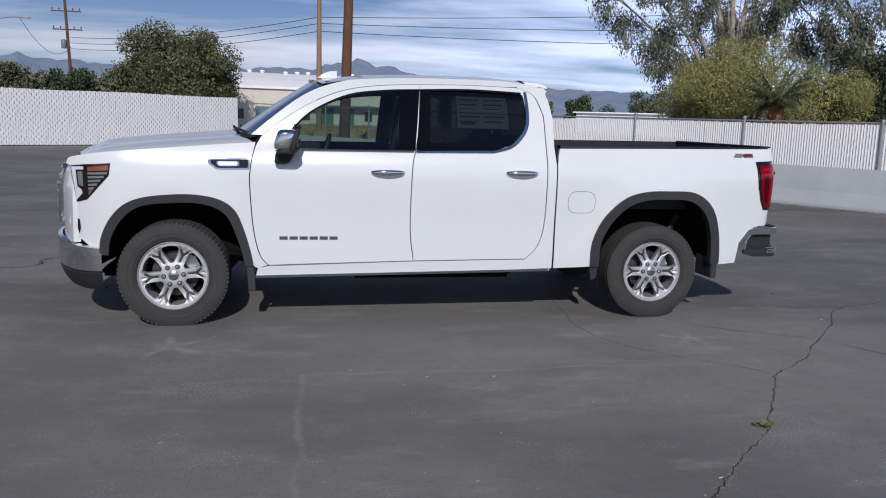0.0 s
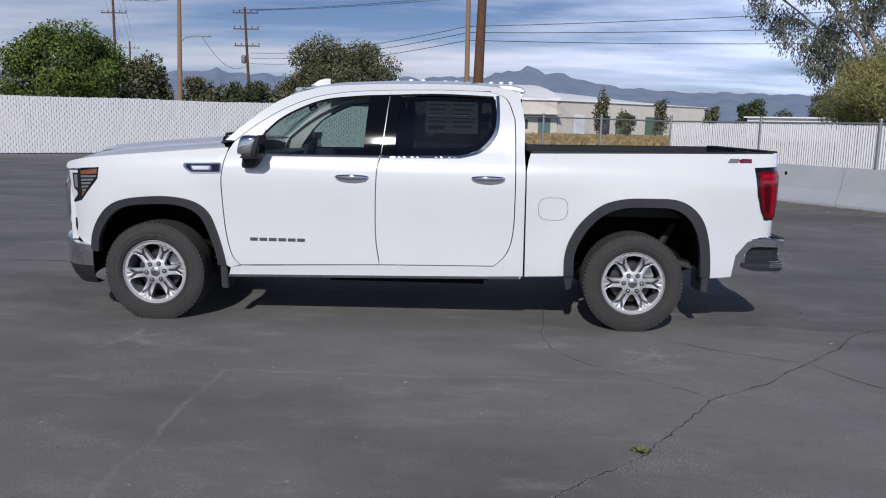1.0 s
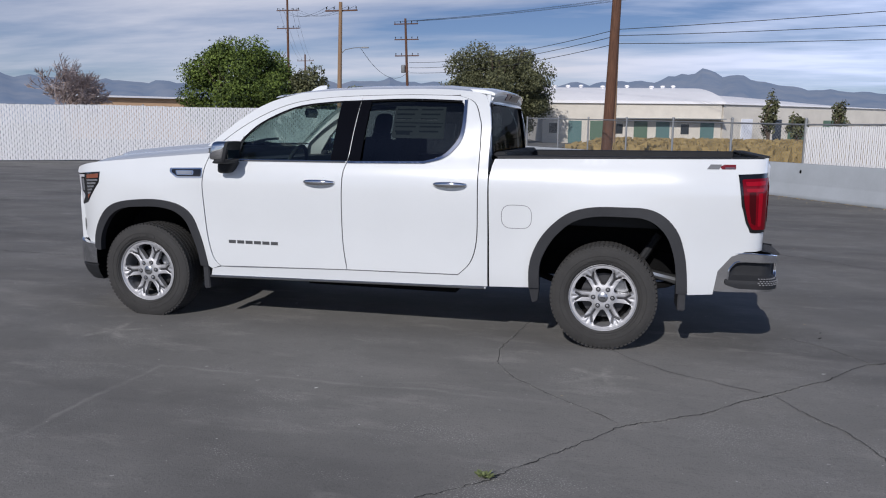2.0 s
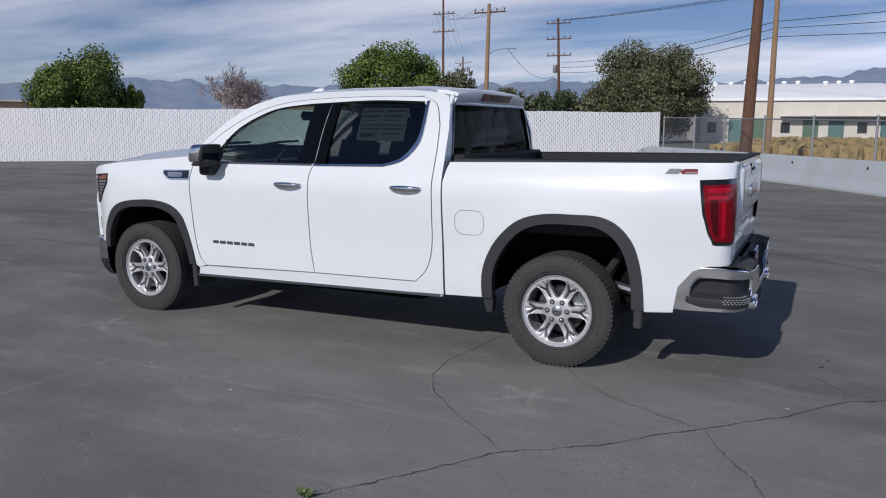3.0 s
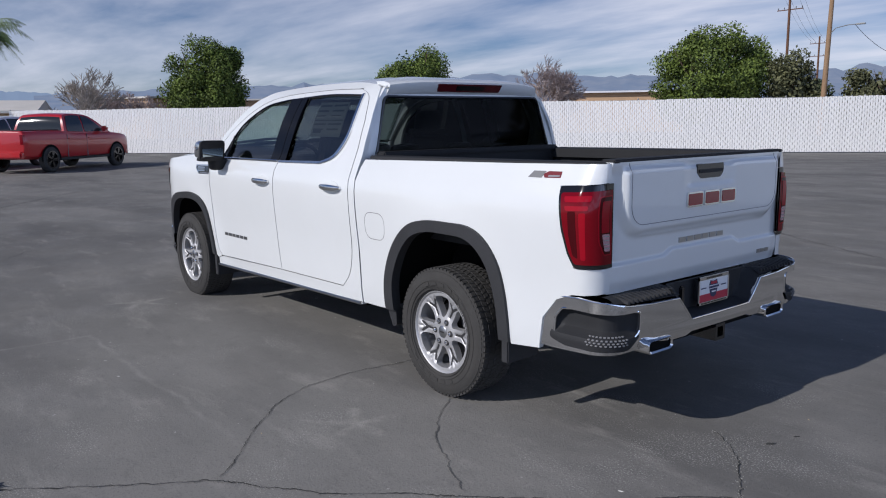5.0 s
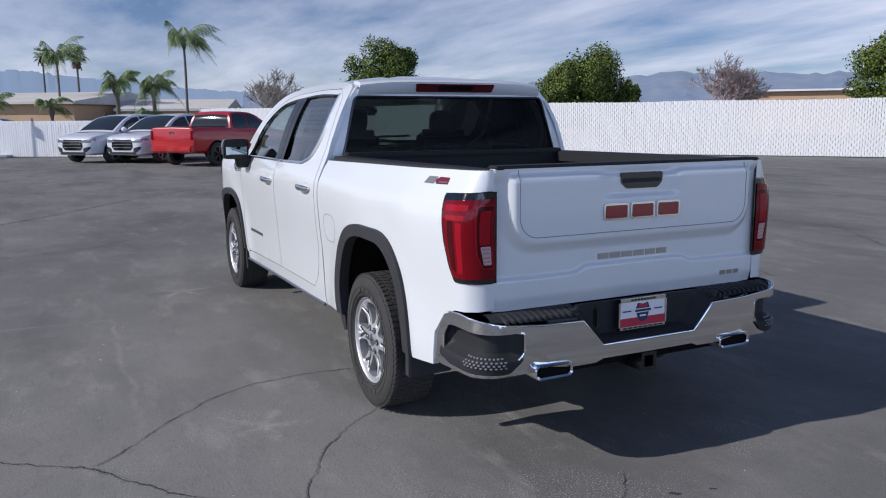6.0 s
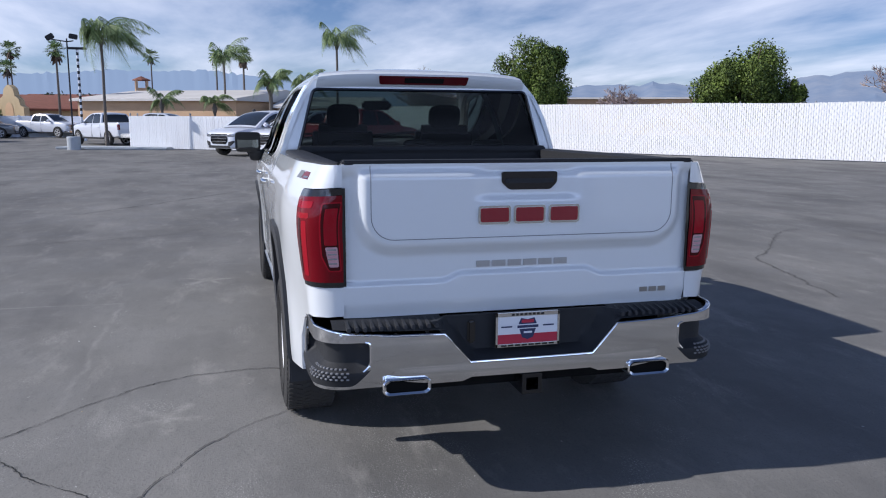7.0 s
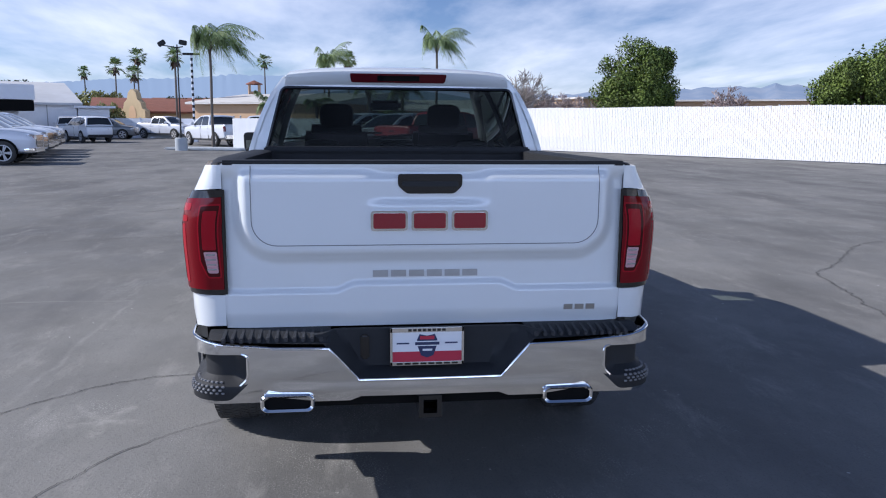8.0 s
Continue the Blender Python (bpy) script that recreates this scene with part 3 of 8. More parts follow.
def half_width(x, z):
    w = lerp_table(W_TABLE, z)
    w = 0.25 * lerp_table(W_TABLE, z - 0.03) + 0.5 * w + 0.25 * lerp_table(W_TABLE, z + 0.03)
    w -= 0.065 * smooth_step(0.45, 1.1, x)
    if x < -3.98:
        w -= 0.14 * ((-3.98 - x) / 0.42) ** 2.2
    for hub in (FRONT_HUB, REAR_HUB):
        d = math.hypot(x - hub, z - HUB_Z)
        w += 0.016 * math.exp(-((d - 0.58) / 0.12) ** 2)
    return w


def side_at(x, z, out=0.0):
    """A point on the driver's side skin; past CORNER_S the skin turns round the rear corner."""
    if x <= CORNER_S:
        return Vector((x, -half_width(x, z) - out, z))
    w = half_width(CORNER_S, z)
    arc = 1.5708 * 0.105
    s = x - CORNER_S
    # the block above the lamp has a tighter corner
    deep = CORNER_IN - 0.055 * smooth_step(1.255, 1.275, z)
    a = min(s / arc, 1.0) * 1.5708
    y = -w + deep - (deep + out) * math.cos(a)
    if s > arc:
        y += (s - arc) * (1.0 if z < 1.265 else max(1.0, (w - deep - 0.816) / 0.025))
    return Vector((CORNER_S + (0.10 + out) * math.sin(a), min(-0.796 if out > 0 else -0.816, y), z))


truck = thing("pickup_truck", (0, 0, 0.025), 0, "clean white crew-cab pickup truck parked on the asphalt", "pickup truck")


def both(name, build, mat, label="", parent=None, names=None):
    """Builds a part on the driver's side and its mirror image on the other."""
    out = []
    for side in (1, -1):
        bm = build()
        if side < 0:
            for v in bm.verts:
                v.co.y = -v.co.y
        bmesh.ops.recalc_face_normals(bm, faces=bm.faces)
        out.append(part(name, bm, mat, parent or truck, label))
    return out


def skin(outline, out=0.0, thick=0.03, step=0.07, holes=()):
    bm = sheet(outline, lambda u, v: side_at(u, v, out), thick, step, holes, inward=(0, 1, 0))
    return bm


ARCH_F_OUT = spline([(-4.205, 0.50), (-4.19, 0.62), (-4.13, 0.75), (-4.03, 0.862), (-3.9, 0.92), (-3.7, 0.945), (-3.52, 0.945), (-3.36, 0.91), (-3.255, 0.83), (-3.195, 0.69), (-3.15, 0.53), (-3.13, 0.42)], 4)
ARCH_F_IN = spline([(-4.14, 0.50), (-4.125, 0.61), (-4.07, 0.72), (-3.985, 0.815), (-3.87, 0.868), (-3.69, 0.885), (-3.53, 0.885), (-3.4, 0.855), (-3.31, 0.785), (-3.255, 0.66), (-3.21, 0.52), (-3.195, 0.42)], 4)
ARCH_R_OUT = spline([(-0.525, 0.40), (-0.525, 0.56), (-0.485, 0.7), (-0.40, 0.835), (-0.26, 0.955), (-0.09, 1.005), (0.12, 1.012), (0.29, 1.005), (0.41, 0.95), (0.5, 0.845), (0.55, 0.7), (0.572, 0.55), (0.58, 0.42)], 4)
ARCH_R_IN = spline([(-0.45, 0.40), (-0.45, 0.56), (-0.415, 0.67), (-0.34, 0.79), (-0.22, 0.895), (-0.07, 0.94), (0.12, 0.945), (0.26, 0.938), (0.36, 0.89), (0.435, 0.8), (0.48, 0.67), (0.498, 0.55), (0.505, 0.42)], 4)

FENDER_TOP = [(-4.52, 1.125), (-4.45, 1.168), (-4.38, 1.196), (-4.2, 1.228), (-3.85, 1.262), (-3.36, 1.305), (-3.0, 1.335)]
DOOR_FRONT = [(-3.02, 0.425), (-3.08, 0.50), (-3.125, 0.70), (-3.146, 1.0), (-3.142, 1.13), (-3.11, 1.29), (-3.06, 1.375)]
DOOR_TOP = [(-3.06, 1.375), (-2.9, 1.50), (-2.72, 1.612), (-2.55, 1.69), (-2.38, 1.738), (-2.15, 1.768), (-1.886, 1.782)]
B_SEAM = [(-1.886, 1.782), (-1.91, 1.45), (-1.935, 1.295), (-1.965, 1.15), (-1.972, 0.7), (-1.94, 0.453)]
RDOOR_TOP = [(-1.886, 1.782), (-1.5, 1.79), (-1.12, 1.783)]
RDOOR_BACK = [(-1.12, 1.783), (-1.0, 1.735), (-0.945, 1.62), (-0.925, 1.5), (-0.918, 1.0), (-0.925, 0.72), (-0.97, 0.56), (-1.06, 0.465)]
G = 0.004


def shift(pts, dx, dz=0.0):
    return [(x + dx, z + dz) for x, z in pts]


FENDER = [(x, z) for x, z in spline([(-4.42, 1.176), (-4.38, 1.194), (-4.2, 1.228), (-3.85, 1.262), (-3.36, 1.305), (-3.11, 1.325)], 4)] + shift(spline(DOOR_FRONT, 4)[::-1][6:], -2 * G) \
    + [(-3.10, 0.40)] + ARCH_F_OUT[::-1] + [(-4.26, 0.545), (-4.33, 0.60), (-4.40, 0.63), (-4.435, 0.73), (-4.40, 0.84), (-4.34, 0.875), (-4.275, 0.895), (-4.112, 1.07), (-4.098, 1.158), (-4.25, 1.147), (-4.395, 1.134), (-4.432, 1.142)]
both("front_fender", lambda: skin(FENDER), WHITE_PAINT)

FWIN = rounded([(-2.955, 1.285), (-2.80, 1.475), (-2.66, 1.585), (-2.42, 1.69), (-2.15, 1.728), (-1.905, 1.738), (-1.955, 1.285)], 0.02, 3)
FDOOR = spline(DOOR_FRONT, 4) + spline(DOOR_TOP, 4)[1:] + shift(spline(B_SEAM, 4)[1:], -G)
front_doors = both("front_door", lambda: skin(FDOOR, holes=[FWIN]), WHITE_PAINT)
RWIN = rounded([(-1.935, 1.285), (-1.872, 1.742), (-1.5, 1.752), (-1.075, 1.737), (-1.055, 1.52), (-1.14, 1.36), (-1.32, 1.298)], 0.03, 4)
RDOOR = spline(RDOOR_TOP, 4) + spline(RDOOR_BACK, 4)[1:] + [(-1.3, 0.462), (-1.94, 0.453)] + shift(spline(B_SEAM, 4)[::-1][1:-1], G)
rear_doors = both("rear_door", lambda: skin(RDOOR, holes=[RWIN]), WHITE_PAINT)
CAB_SIDE = shift(spline(RDOOR_BACK, 4), 2 * G) + [(-1.06, 0.46), (-1.10, 0.38), (-0.835, 0.385), (-0.842, 1.2), (-0.85, 1.34), (-0.85, 1.55), (-0.875, 1.70), (-0.92, 1.79), (-1.0, 1.815), (-1.12, 1.80)]
both("cab_side", lambda: skin(CAB_SIDE), WHITE_PAINT)
ROOF_LINE = [(-3.14, 1.38), (-2.97, 1.525), (-2.80, 1.655), (-2.65, 1.735), (-2.50, 1.783), (-2.35, 1.81), (-1.9, 1.835), (-1.3, 1.838), (-1.0, 1.815)]
RAIL = spline(ROOF_LINE, 4) + [(-1.12, 1.795), (-1.12, 1.79)] + shift(spline(RDOOR_TOP, 4)[::-1][1:], 0, G) + shift(spline(DOOR_TOP, 4)[::-1][1:], -G, G)
both("roof_rail", lambda: skin(RAIL), WHITE_PAINT)
ROCKER = [(-3.10, 0.40), (-3.02, 0.417), (-1.94, 0.445), (-1.06, 0.457), (-1.10, 0.38), (-0.85, 0.38), (-0.85, 0.365), (-2.1, 0.345), (-3.12, 0.325)]
both("rocker_panel", lambda: skin(ROCKER, -0.004), WHITE_PAINT)
BED = [(-0.82, 0.385), (-0.832, 1.19), (-0.818, 1.275), (-0.802, 1.325), (0.2, 1.343), (CORNER_S + 0.19, 1.358), (CORNER_S + 0.19, 1.268), (0.872, 1.252), (0.902, 1.04), (0.968, 0.858), (CORNER_S + 0.19, 0.856), (CORNER_S + 0.19, 0.735), (0.95, 0.725), (0.86, 0.69), (0.775, 0.585), (0.752, 0.42), (0.585, 0.412)] + ARCH_R_OUT[::-1]
both("bed_side", lambda: skin(BED, step=0.06), WHITE_PAINT)
for inner, outer in ((ARCH_F_IN, ARCH_F_OUT), (ARCH_R_IN, ARCH_R_OUT)):
    both("wheel_arch_flare", lambda: skin(outer + inner[::-1], 0.018, 0.06, 0.05), FLARE_PLASTIC, "dark grey plastic arch trim")


# hood, roof and glass
def hood_edge(x):
    return lerp_table(FENDER_TOP, x)


def hood_at(u, v):
    y = (u * 2 - 1)
    front, back = -4.51 + 0.22 * y * y, -3.13 - 0.22 * (1 - y * y)
    x = front + (back - front) * v
    ze = hood_edge(x)
    w = half_width(x, ze) - 0.004
    a = abs(y)
    crown = 0.062 * (1 - a ** 5) + 0.028 * smooth_step(0.62, 0.45, a) * smooth_step(0.0, 0.25, v)
    return Vector((x, y * w, ze + crown - 0.03 * (1 - v) ** 6))


part("hood", grid(44, 30, hood_at), WHITE_PAINT, truck)
ROOF_Z = [(-2.62, 1.765), (-2.5, 1.79), (-2.3, 1.815), (-1.9, 1.835), (-1.3, 1.838), (-1.0, 1.812), (-0.86, 1.785)]


def roof_at(u, v):
    y = u * 2 - 1
    x = -2.63 + 1.77 * v - 0.10 * (1 - y * y) * (1 - v) ** 3
    z = lerp_table(ROOF_Z, x)
    w = half_width(x, z) - 0.01
    return Vector((x, y * w, z + 0.052 * (1 - abs(y) ** 2.6) - 0.012 * math.exp(-((abs(y) - 0.45) / 0.05) ** 2)))


part("roof", grid(40, 24, roof_at), WHITE_PAINT, truck)


def shield_at(u, v):
    y = u * 2 - 1
    lo = Vector((-3.36 + 0.24 * y * y, y * 0.885, 1.335 + 0.03 * (1 - y * y)))
    hi = Vector((-2.72 + 0.09 * y * y, y * 0.735, 1.80 - 0.075 * y * y + 0.0))
    p = lo.lerp(hi, v)
    p.z += 0.03 * v * (1 - v) * 4 * 0.4
    return p


part("windshield", grid(20, 10, shield_at), GLASS_FRONT, truck).visible_shadow = False
both("front_window", lambda: skin(FWIN, -0.012, 0), GLASS_FRONT, parent=truck)
both("rear_window", lambda: skin(RWIN, -0.012, 0), GLASS_DARK, parent=truck)


# ---- pickup: pillars, trim and small parts of the sides ----
def strip(path, out, r, n=6):
    bm = bmesh.new()
    tube(bm, [side_at(x, z, out) for x, z in path], r, n)
    return bm


both("pillar_cover", lambda: skin(rounded([(-2.075, 1.288), (-1.9405, 1.288), (-1.8925, 1.748), (-2.045, 1.74)], 0.005, 2), 0.006, 0.012, 0.04), PILLAR_BLACK, "gloss black pillar cover")
both("pillar_cover", lambda: skin(rounded([(-1.9325, 1.288), (-1.835, 1.288), (-1.805, 1.752), (-1.8845, 1.75)], 0.005, 2), 0.006, 0.012, 0.04), PILLAR_BLACK, "gloss black pillar cover")
both("mirror_sail", lambda: skin([(-2.955, 1.284), (-2.862, 1.284), (-2.832, 1.455)], 0.002, 0.01, 0.06), PILLAR_BLACK)
both("window_divider", lambda: strip([(-2.86, 1.284), (-2.828, 1.46)], 0.002, 0.007), BLACK_PLASTIC)
both("window_frame_seal", lambda: strip(spline([(-2.955, 1.285), (-2.80, 1.475), (-2.66, 1.585), (-2.42, 1.69), (-2.15, 1.728), (-1.905, 1.741), (-1.5, 1.755), (-1.09, 1.742)], 5), 0.0, 0.008), GLOSS_BLACK)
both("belt_trim", lambda: strip(spline([(-2.97, 1.276), (-2.4, 1.279), (-1.95, 1.281)], 6), 0.006, 0.0085), CHROME, "bright chrome window trim")
both("belt_trim", lambda: skin([(-1.935, 1.274)] + spline([(-1.335, 1.283), (-1.2, 1.318), (-1.118, 1.38), (-1.056, 1.475), (-1.041, 1.6), (-1.048, 1.757)], 5) + spline([(-1.072, 1.752), (-1.066, 1.6), (-1.080, 1.485), (-1.138, 1.396), (-1.213, 1.335), (-1.335, 1.299)], 5) + [(-1.935, 1.286)], 0.011, 0.018, 0.02), CHROME, "bright chrome window trim")
both("sill_trim", lambda: strip([(-3.12, 0.335), (-2.1, 0.35), (-0.86, 0.372)], 0.002, 0.011), SATIN)

for seam in (spline(DOOR_FRONT, 4), spline(B_SEAM, 5), spline(RDOOR_BACK, 4), [(-3.02, 0.421), (-1.94, 0.449), (-1.06, 0.461)], spline(DOOR_TOP, 4), spline(RDOOR_TOP, 3)):
    both("panel_gap", lambda: strip(seam, -0.0026, 0.0018), SEAM, "thin dark panel gap")
# near-black sheet in the slot paints the shade between cab and bed
both("bed_gap", lambda: skin([(-0.836, 0.385), (-0.819, 0.385), (-0.829, 1.19), (-0.797, 1.275), (-0.80, 1.30), (-0.845, 1.2)], -0.012, 0, 0.08), DARK_VOID, "dark gap between cab and bed")
FUEL = rounded([(-0.735, 0.83), (-0.735, 1.0), (-0.515, 1.0), (-0.515, 0.83)], 0.075, 6)
both("fuel_door", lambda: strip(FUEL + FUEL[:1], -0.0025, 0.0036), SEAM)


def handle(x0, x1, z):
    bm = bmesh.new()
    n = 14
    rings = []
    for i in range(n + 1):
        t = i / n
        x = x0 + (x1 - x0) * t
        fat = max(0.05, math.sin(math.pi * t)) ** 0.28
        base = side_at(x, z)
        off = 0.034 * math.sin(math.pi * t) ** 0.5 + 0.008
        rings.append([bm.verts.new(base + Vector((0, -off + 0.011 * math.cos(a), 0.021 * fat * math.sin(a)))) for a in [6.2832 * k / 10 for k in range(10)]])
    for a, b in zip(rings, rings[1:]):
        for k in range(10):
            bm.faces.new((a[k], a[(k + 1) % 10], b[(k + 1) % 10], b[k]))
    bm.faces.new(rings[0])
    bm.faces.new(rings[-1])
    return bm


def handle_cup(x0, x1, z):
    m = (x0 + x1) / 2
    return skin([(m + 0.095 * math.cos(a), z - 0.002 + 0.042 * math.sin(a)) for a in [6.2832 * k / 20 for k in range(20)]], 0.0035, 0.006, 0.04)


for doors, x0 in ((front_doors, -2.275), (rear_doors, -1.245)):
    for side, door in zip((1, -1), doors):
        for nm, maker, mt in (("handle_cup", handle_cup, WHITE_PAINT), ("handle", handle, CHROME)):
            bm = maker(x0, x0 + 0.25, 1.125 if x0 < -2 else 1.135)
            if side < 0:
                for v in bm.verts:
                    v.co.y = -v.co.y
            bmesh.ops.recalc_face_normals(bm, faces=bm.faces)
            part(nm, bm, mt, door, "chrome door handle" if nm == "handle" else "")


BADGE_STEEL = material("badge_steel", (0.20, 0.205, 0.21), rough=0.3, metal=0.8)


def badge_bars(count, x0, x1, z0, z1, mat, parent, side, out=0.004, gap=0.18):
    """A row of plain raised blocks in place of a name badge."""
    w = (x1 - x0) / count
    for k in range(count):
        a, b = x0 + w * (k + gap / 2), x0 + w * (k + 1 - gap / 2)
        bm = skin([(a, z0), (b, z0), (b, z1), (a, z1)], out, 0.005, 0.05)
        if side < 0:
            for v in bm.verts:
                v.co.y = -v.co.y
        bmesh.ops.recalc_face_normals(bm, faces=bm.faces)
        part("badge_block", bm, mat, parent)


for side, door in zip((1, -1), front_doors):
    badge_bars(6, -2.95, -2.51, 0.615, 0.640, BADGE_STEEL, door, side, 0.003)

both("side_vent", lambda: skin(rounded([(-3.44, 1.205), (-3.15, 1.212), (-3.15, 1.13), (-3.375, 1.125), (-3.44, 1.172)], 0.015, 3), 0.004, 0.012, 0.06), CHROME, "chrome-framed side vent")
both("side_vent_inset", lambda: skin(rounded([(-3.42, 1.195), (-3.16, 1.2), (-3.16, 1.142), (-3.367, 1.138), (-3.42, 1.172)], 0.012, 3), 0.007, 0.008, 0.06), GLOSS_BLACK)
both("side_vent_bar", lambda: skin(rounded([(-3.385, 1.188), (-3.22, 1.19), (-3.22, 1.153), (-3.37, 1.15)], 0.015, 3), 0.011, 0.008, 0.06), CHROME)
both("side_vent_plate", lambda: skin(rounded([(-3.37, 1.182), (-3.235, 1.184), (-3.235, 1.159), (-3.36, 1.157)], 0.01, 3), 0.014, 0.008, 0.06), SATIN)
# bedside decal blocks
both("bed_badge", lambda: skin([(0.665, 1.285), (0.745, 1.285), (0.765, 1.317), (0.69, 1.317)], 0.003, 0.004, 0.05), material("decal_grey", (0.16, 0.165, 0.17), rough=0.4))
BADGE_RED = material("badge_red", (0.24, 0.006, 0.015), rough=0.2, coat=0.6)
both("bed_badge", lambda: skin([(0.765, 1.285), (0.855, 1.287), (0.855, 1.317), (0.78, 1.317), (0.75, 1.302)], 0.003, 0.004, 0.05), material("decal_red", (0.16, 0.012, 0.02), rough=0.3))
both("bed_badge_edge", lambda: skin([(0.785, 1.29), (0.85, 1.292), (0.85, 1.299), (0.785, 1.298)], 0.006, 0.004, 0.05), SATIN)

# ---- mirrors ----
MIRROR_GLASS = material("mirror_glass", (0.30, 0.34, 0.33), rough=0.03, metal=1.0)


def pod(bm, c, r, power, taper=0.0):
    """A rounded box (superellipsoid) centred at c."""
    def place(u, v):
        a, b = (u - 0.5) * 2 * math.pi, (v - 0.5) * math.pi
        f = lambda t: math.copysign(abs(t) ** power, t)
        p = Vector((f(math.cos(b)) * f(math.cos(a)) * r[0], f(math.cos(b)) * f(math.sin(a)) * r[1], f(math.sin(b)) * r[2]))
        k = 1 + taper * p.z / r[2]
        return Vector((c[0] + p.x * k + 0.02 * p.z / r[2], c[1] + p.y * k, c[2] + p.z))
    grid(28, 14, place, bm)
    bmesh.ops.remove_doubles(bm, verts=bm.verts, dist=0.0005)
    bmesh.ops.recalc_face_normals(bm, faces=bm.faces)


for side in (1, -1):
    bm = bmesh.new()
    pod(bm, (-2.895, -1.10 * side, 1.352), (0.07, 0.105, 0.074), 0.42)
    cap = part("mirror_cap", bm, CHROME, truck, "chrome door mirror cap")
    bm = bmesh.new()
    pod(bm, (-2.875, -1.10 * side, 1.275), (0.072, 0.10, 0.022), 0.5)
    part("mirror_belly", bm, BLACK_PLASTIC, cap)
    bm = bmesh.new()
    pod(bm, (-2.905, -1.03 * side, 1.225), (0.065, 0.062, 0.05), 0.5, 0.18)
    part("mirror_foot", bm, BLACK_PLASTIC, cap)
    bm = bmesh.new()
    tube(bm, [(-2.90, -1.03 * side, 1.222), (-2.905, -0.97 * side, 1.24), (-2.92, -0.915 * side, 1.29)], [0.042, 0.036, 0.03], 10)
    part("mirror_arm", bm, BLACK_PLASTIC, cap)
    bm = bmesh.new()
    pod(bm, (-2.828, -1.10 * side, 1.345), (0.018, 0.108, 0.082), 0.3)
    part("mirror_shell", bm, BLACK_PLASTIC, cap)
    bm = sheet(rounded([(-0.088, -0.062), (0.088, -0.062), (0.088, 0.066), (-0.088, 0.066)], 0.025, 4), lambda u, v: Vector((-2.807 + 0.02 * v, -1.1 * side + u, 1.345 + v)), 0.004, 0.05, inward=(-1, 0, 0))
    part("mirror_glass", bm, MIRROR_GLASS, cap)

# ---- wheels ----
HUB_Y = 0.862


def tyre_mesh():
    bm = bmesh.new()
    half = [(0.245, 0.105), (0.256, 0.124), (0.268, 0.135), (0.30, 0.143), (0.33, 0.144), (0.352, 0.140), (0.374, 0.134), (0.391, 0.123), (0.3995, 0.10), (0.4012, 0.05)]
    prof = [(r, -y) for r, y in half] + [(0.4015, 0.0)] + [(r, y) for r, y in half[::-1]]
    lathe(bm, prof, 72)
    rnd = random.Random(4)

    def block(a, y, w, h, r0, r1, skew):
        m = Matrix.Rotation(-a, 4, "Y")
        vs = []
        for r in (r0, r1):
            for sx, sy in ((-1, -1), (1, -1), (1, 1), (-1, 1)):
                vs.append(bm.verts.new(m @ Vector((r, y + sy * h, sx * w + sy * skew))))
        for f in ((4, 5, 6, 7), (0, 1, 5, 4), (1, 2, 6, 5), (2, 3, 7, 6), (3, 0, 4, 7)):
            bm.faces.new([vs[i] for i in f])

    n = 74
    for k in range(n):
        a = 2 * math.pi * k / n
        for row, y in enumerate((-0.066, -0.022, 0.022, 0.066)):
            block(a + (row % 2) * math.pi / n + rnd.uniform(-0.01, 0.01), y, 0.0118, 0.0165, 0.385, 0.4048, 0.006 * (1 if row % 2 else -1))
        for s in (-1, 1):
            block(a + 0.02, s * 0.106, 0.0115, 0.016, 0.375, 0.4028, 0.0)
            block(a + 0.02, s * 0.127, 0.009 if k % 2 else 0.0115, 0.005, 0.36, 0.383, 0.0)
    return bm


def ring(bm, r, y, tube_r, n=56):
    lathe(bm, [(r + tube_r * math.cos(b), y + tube_r * math.sin(b)) for b in [6.2832 * k / 6 for k in range(6)]], n, closed=True)


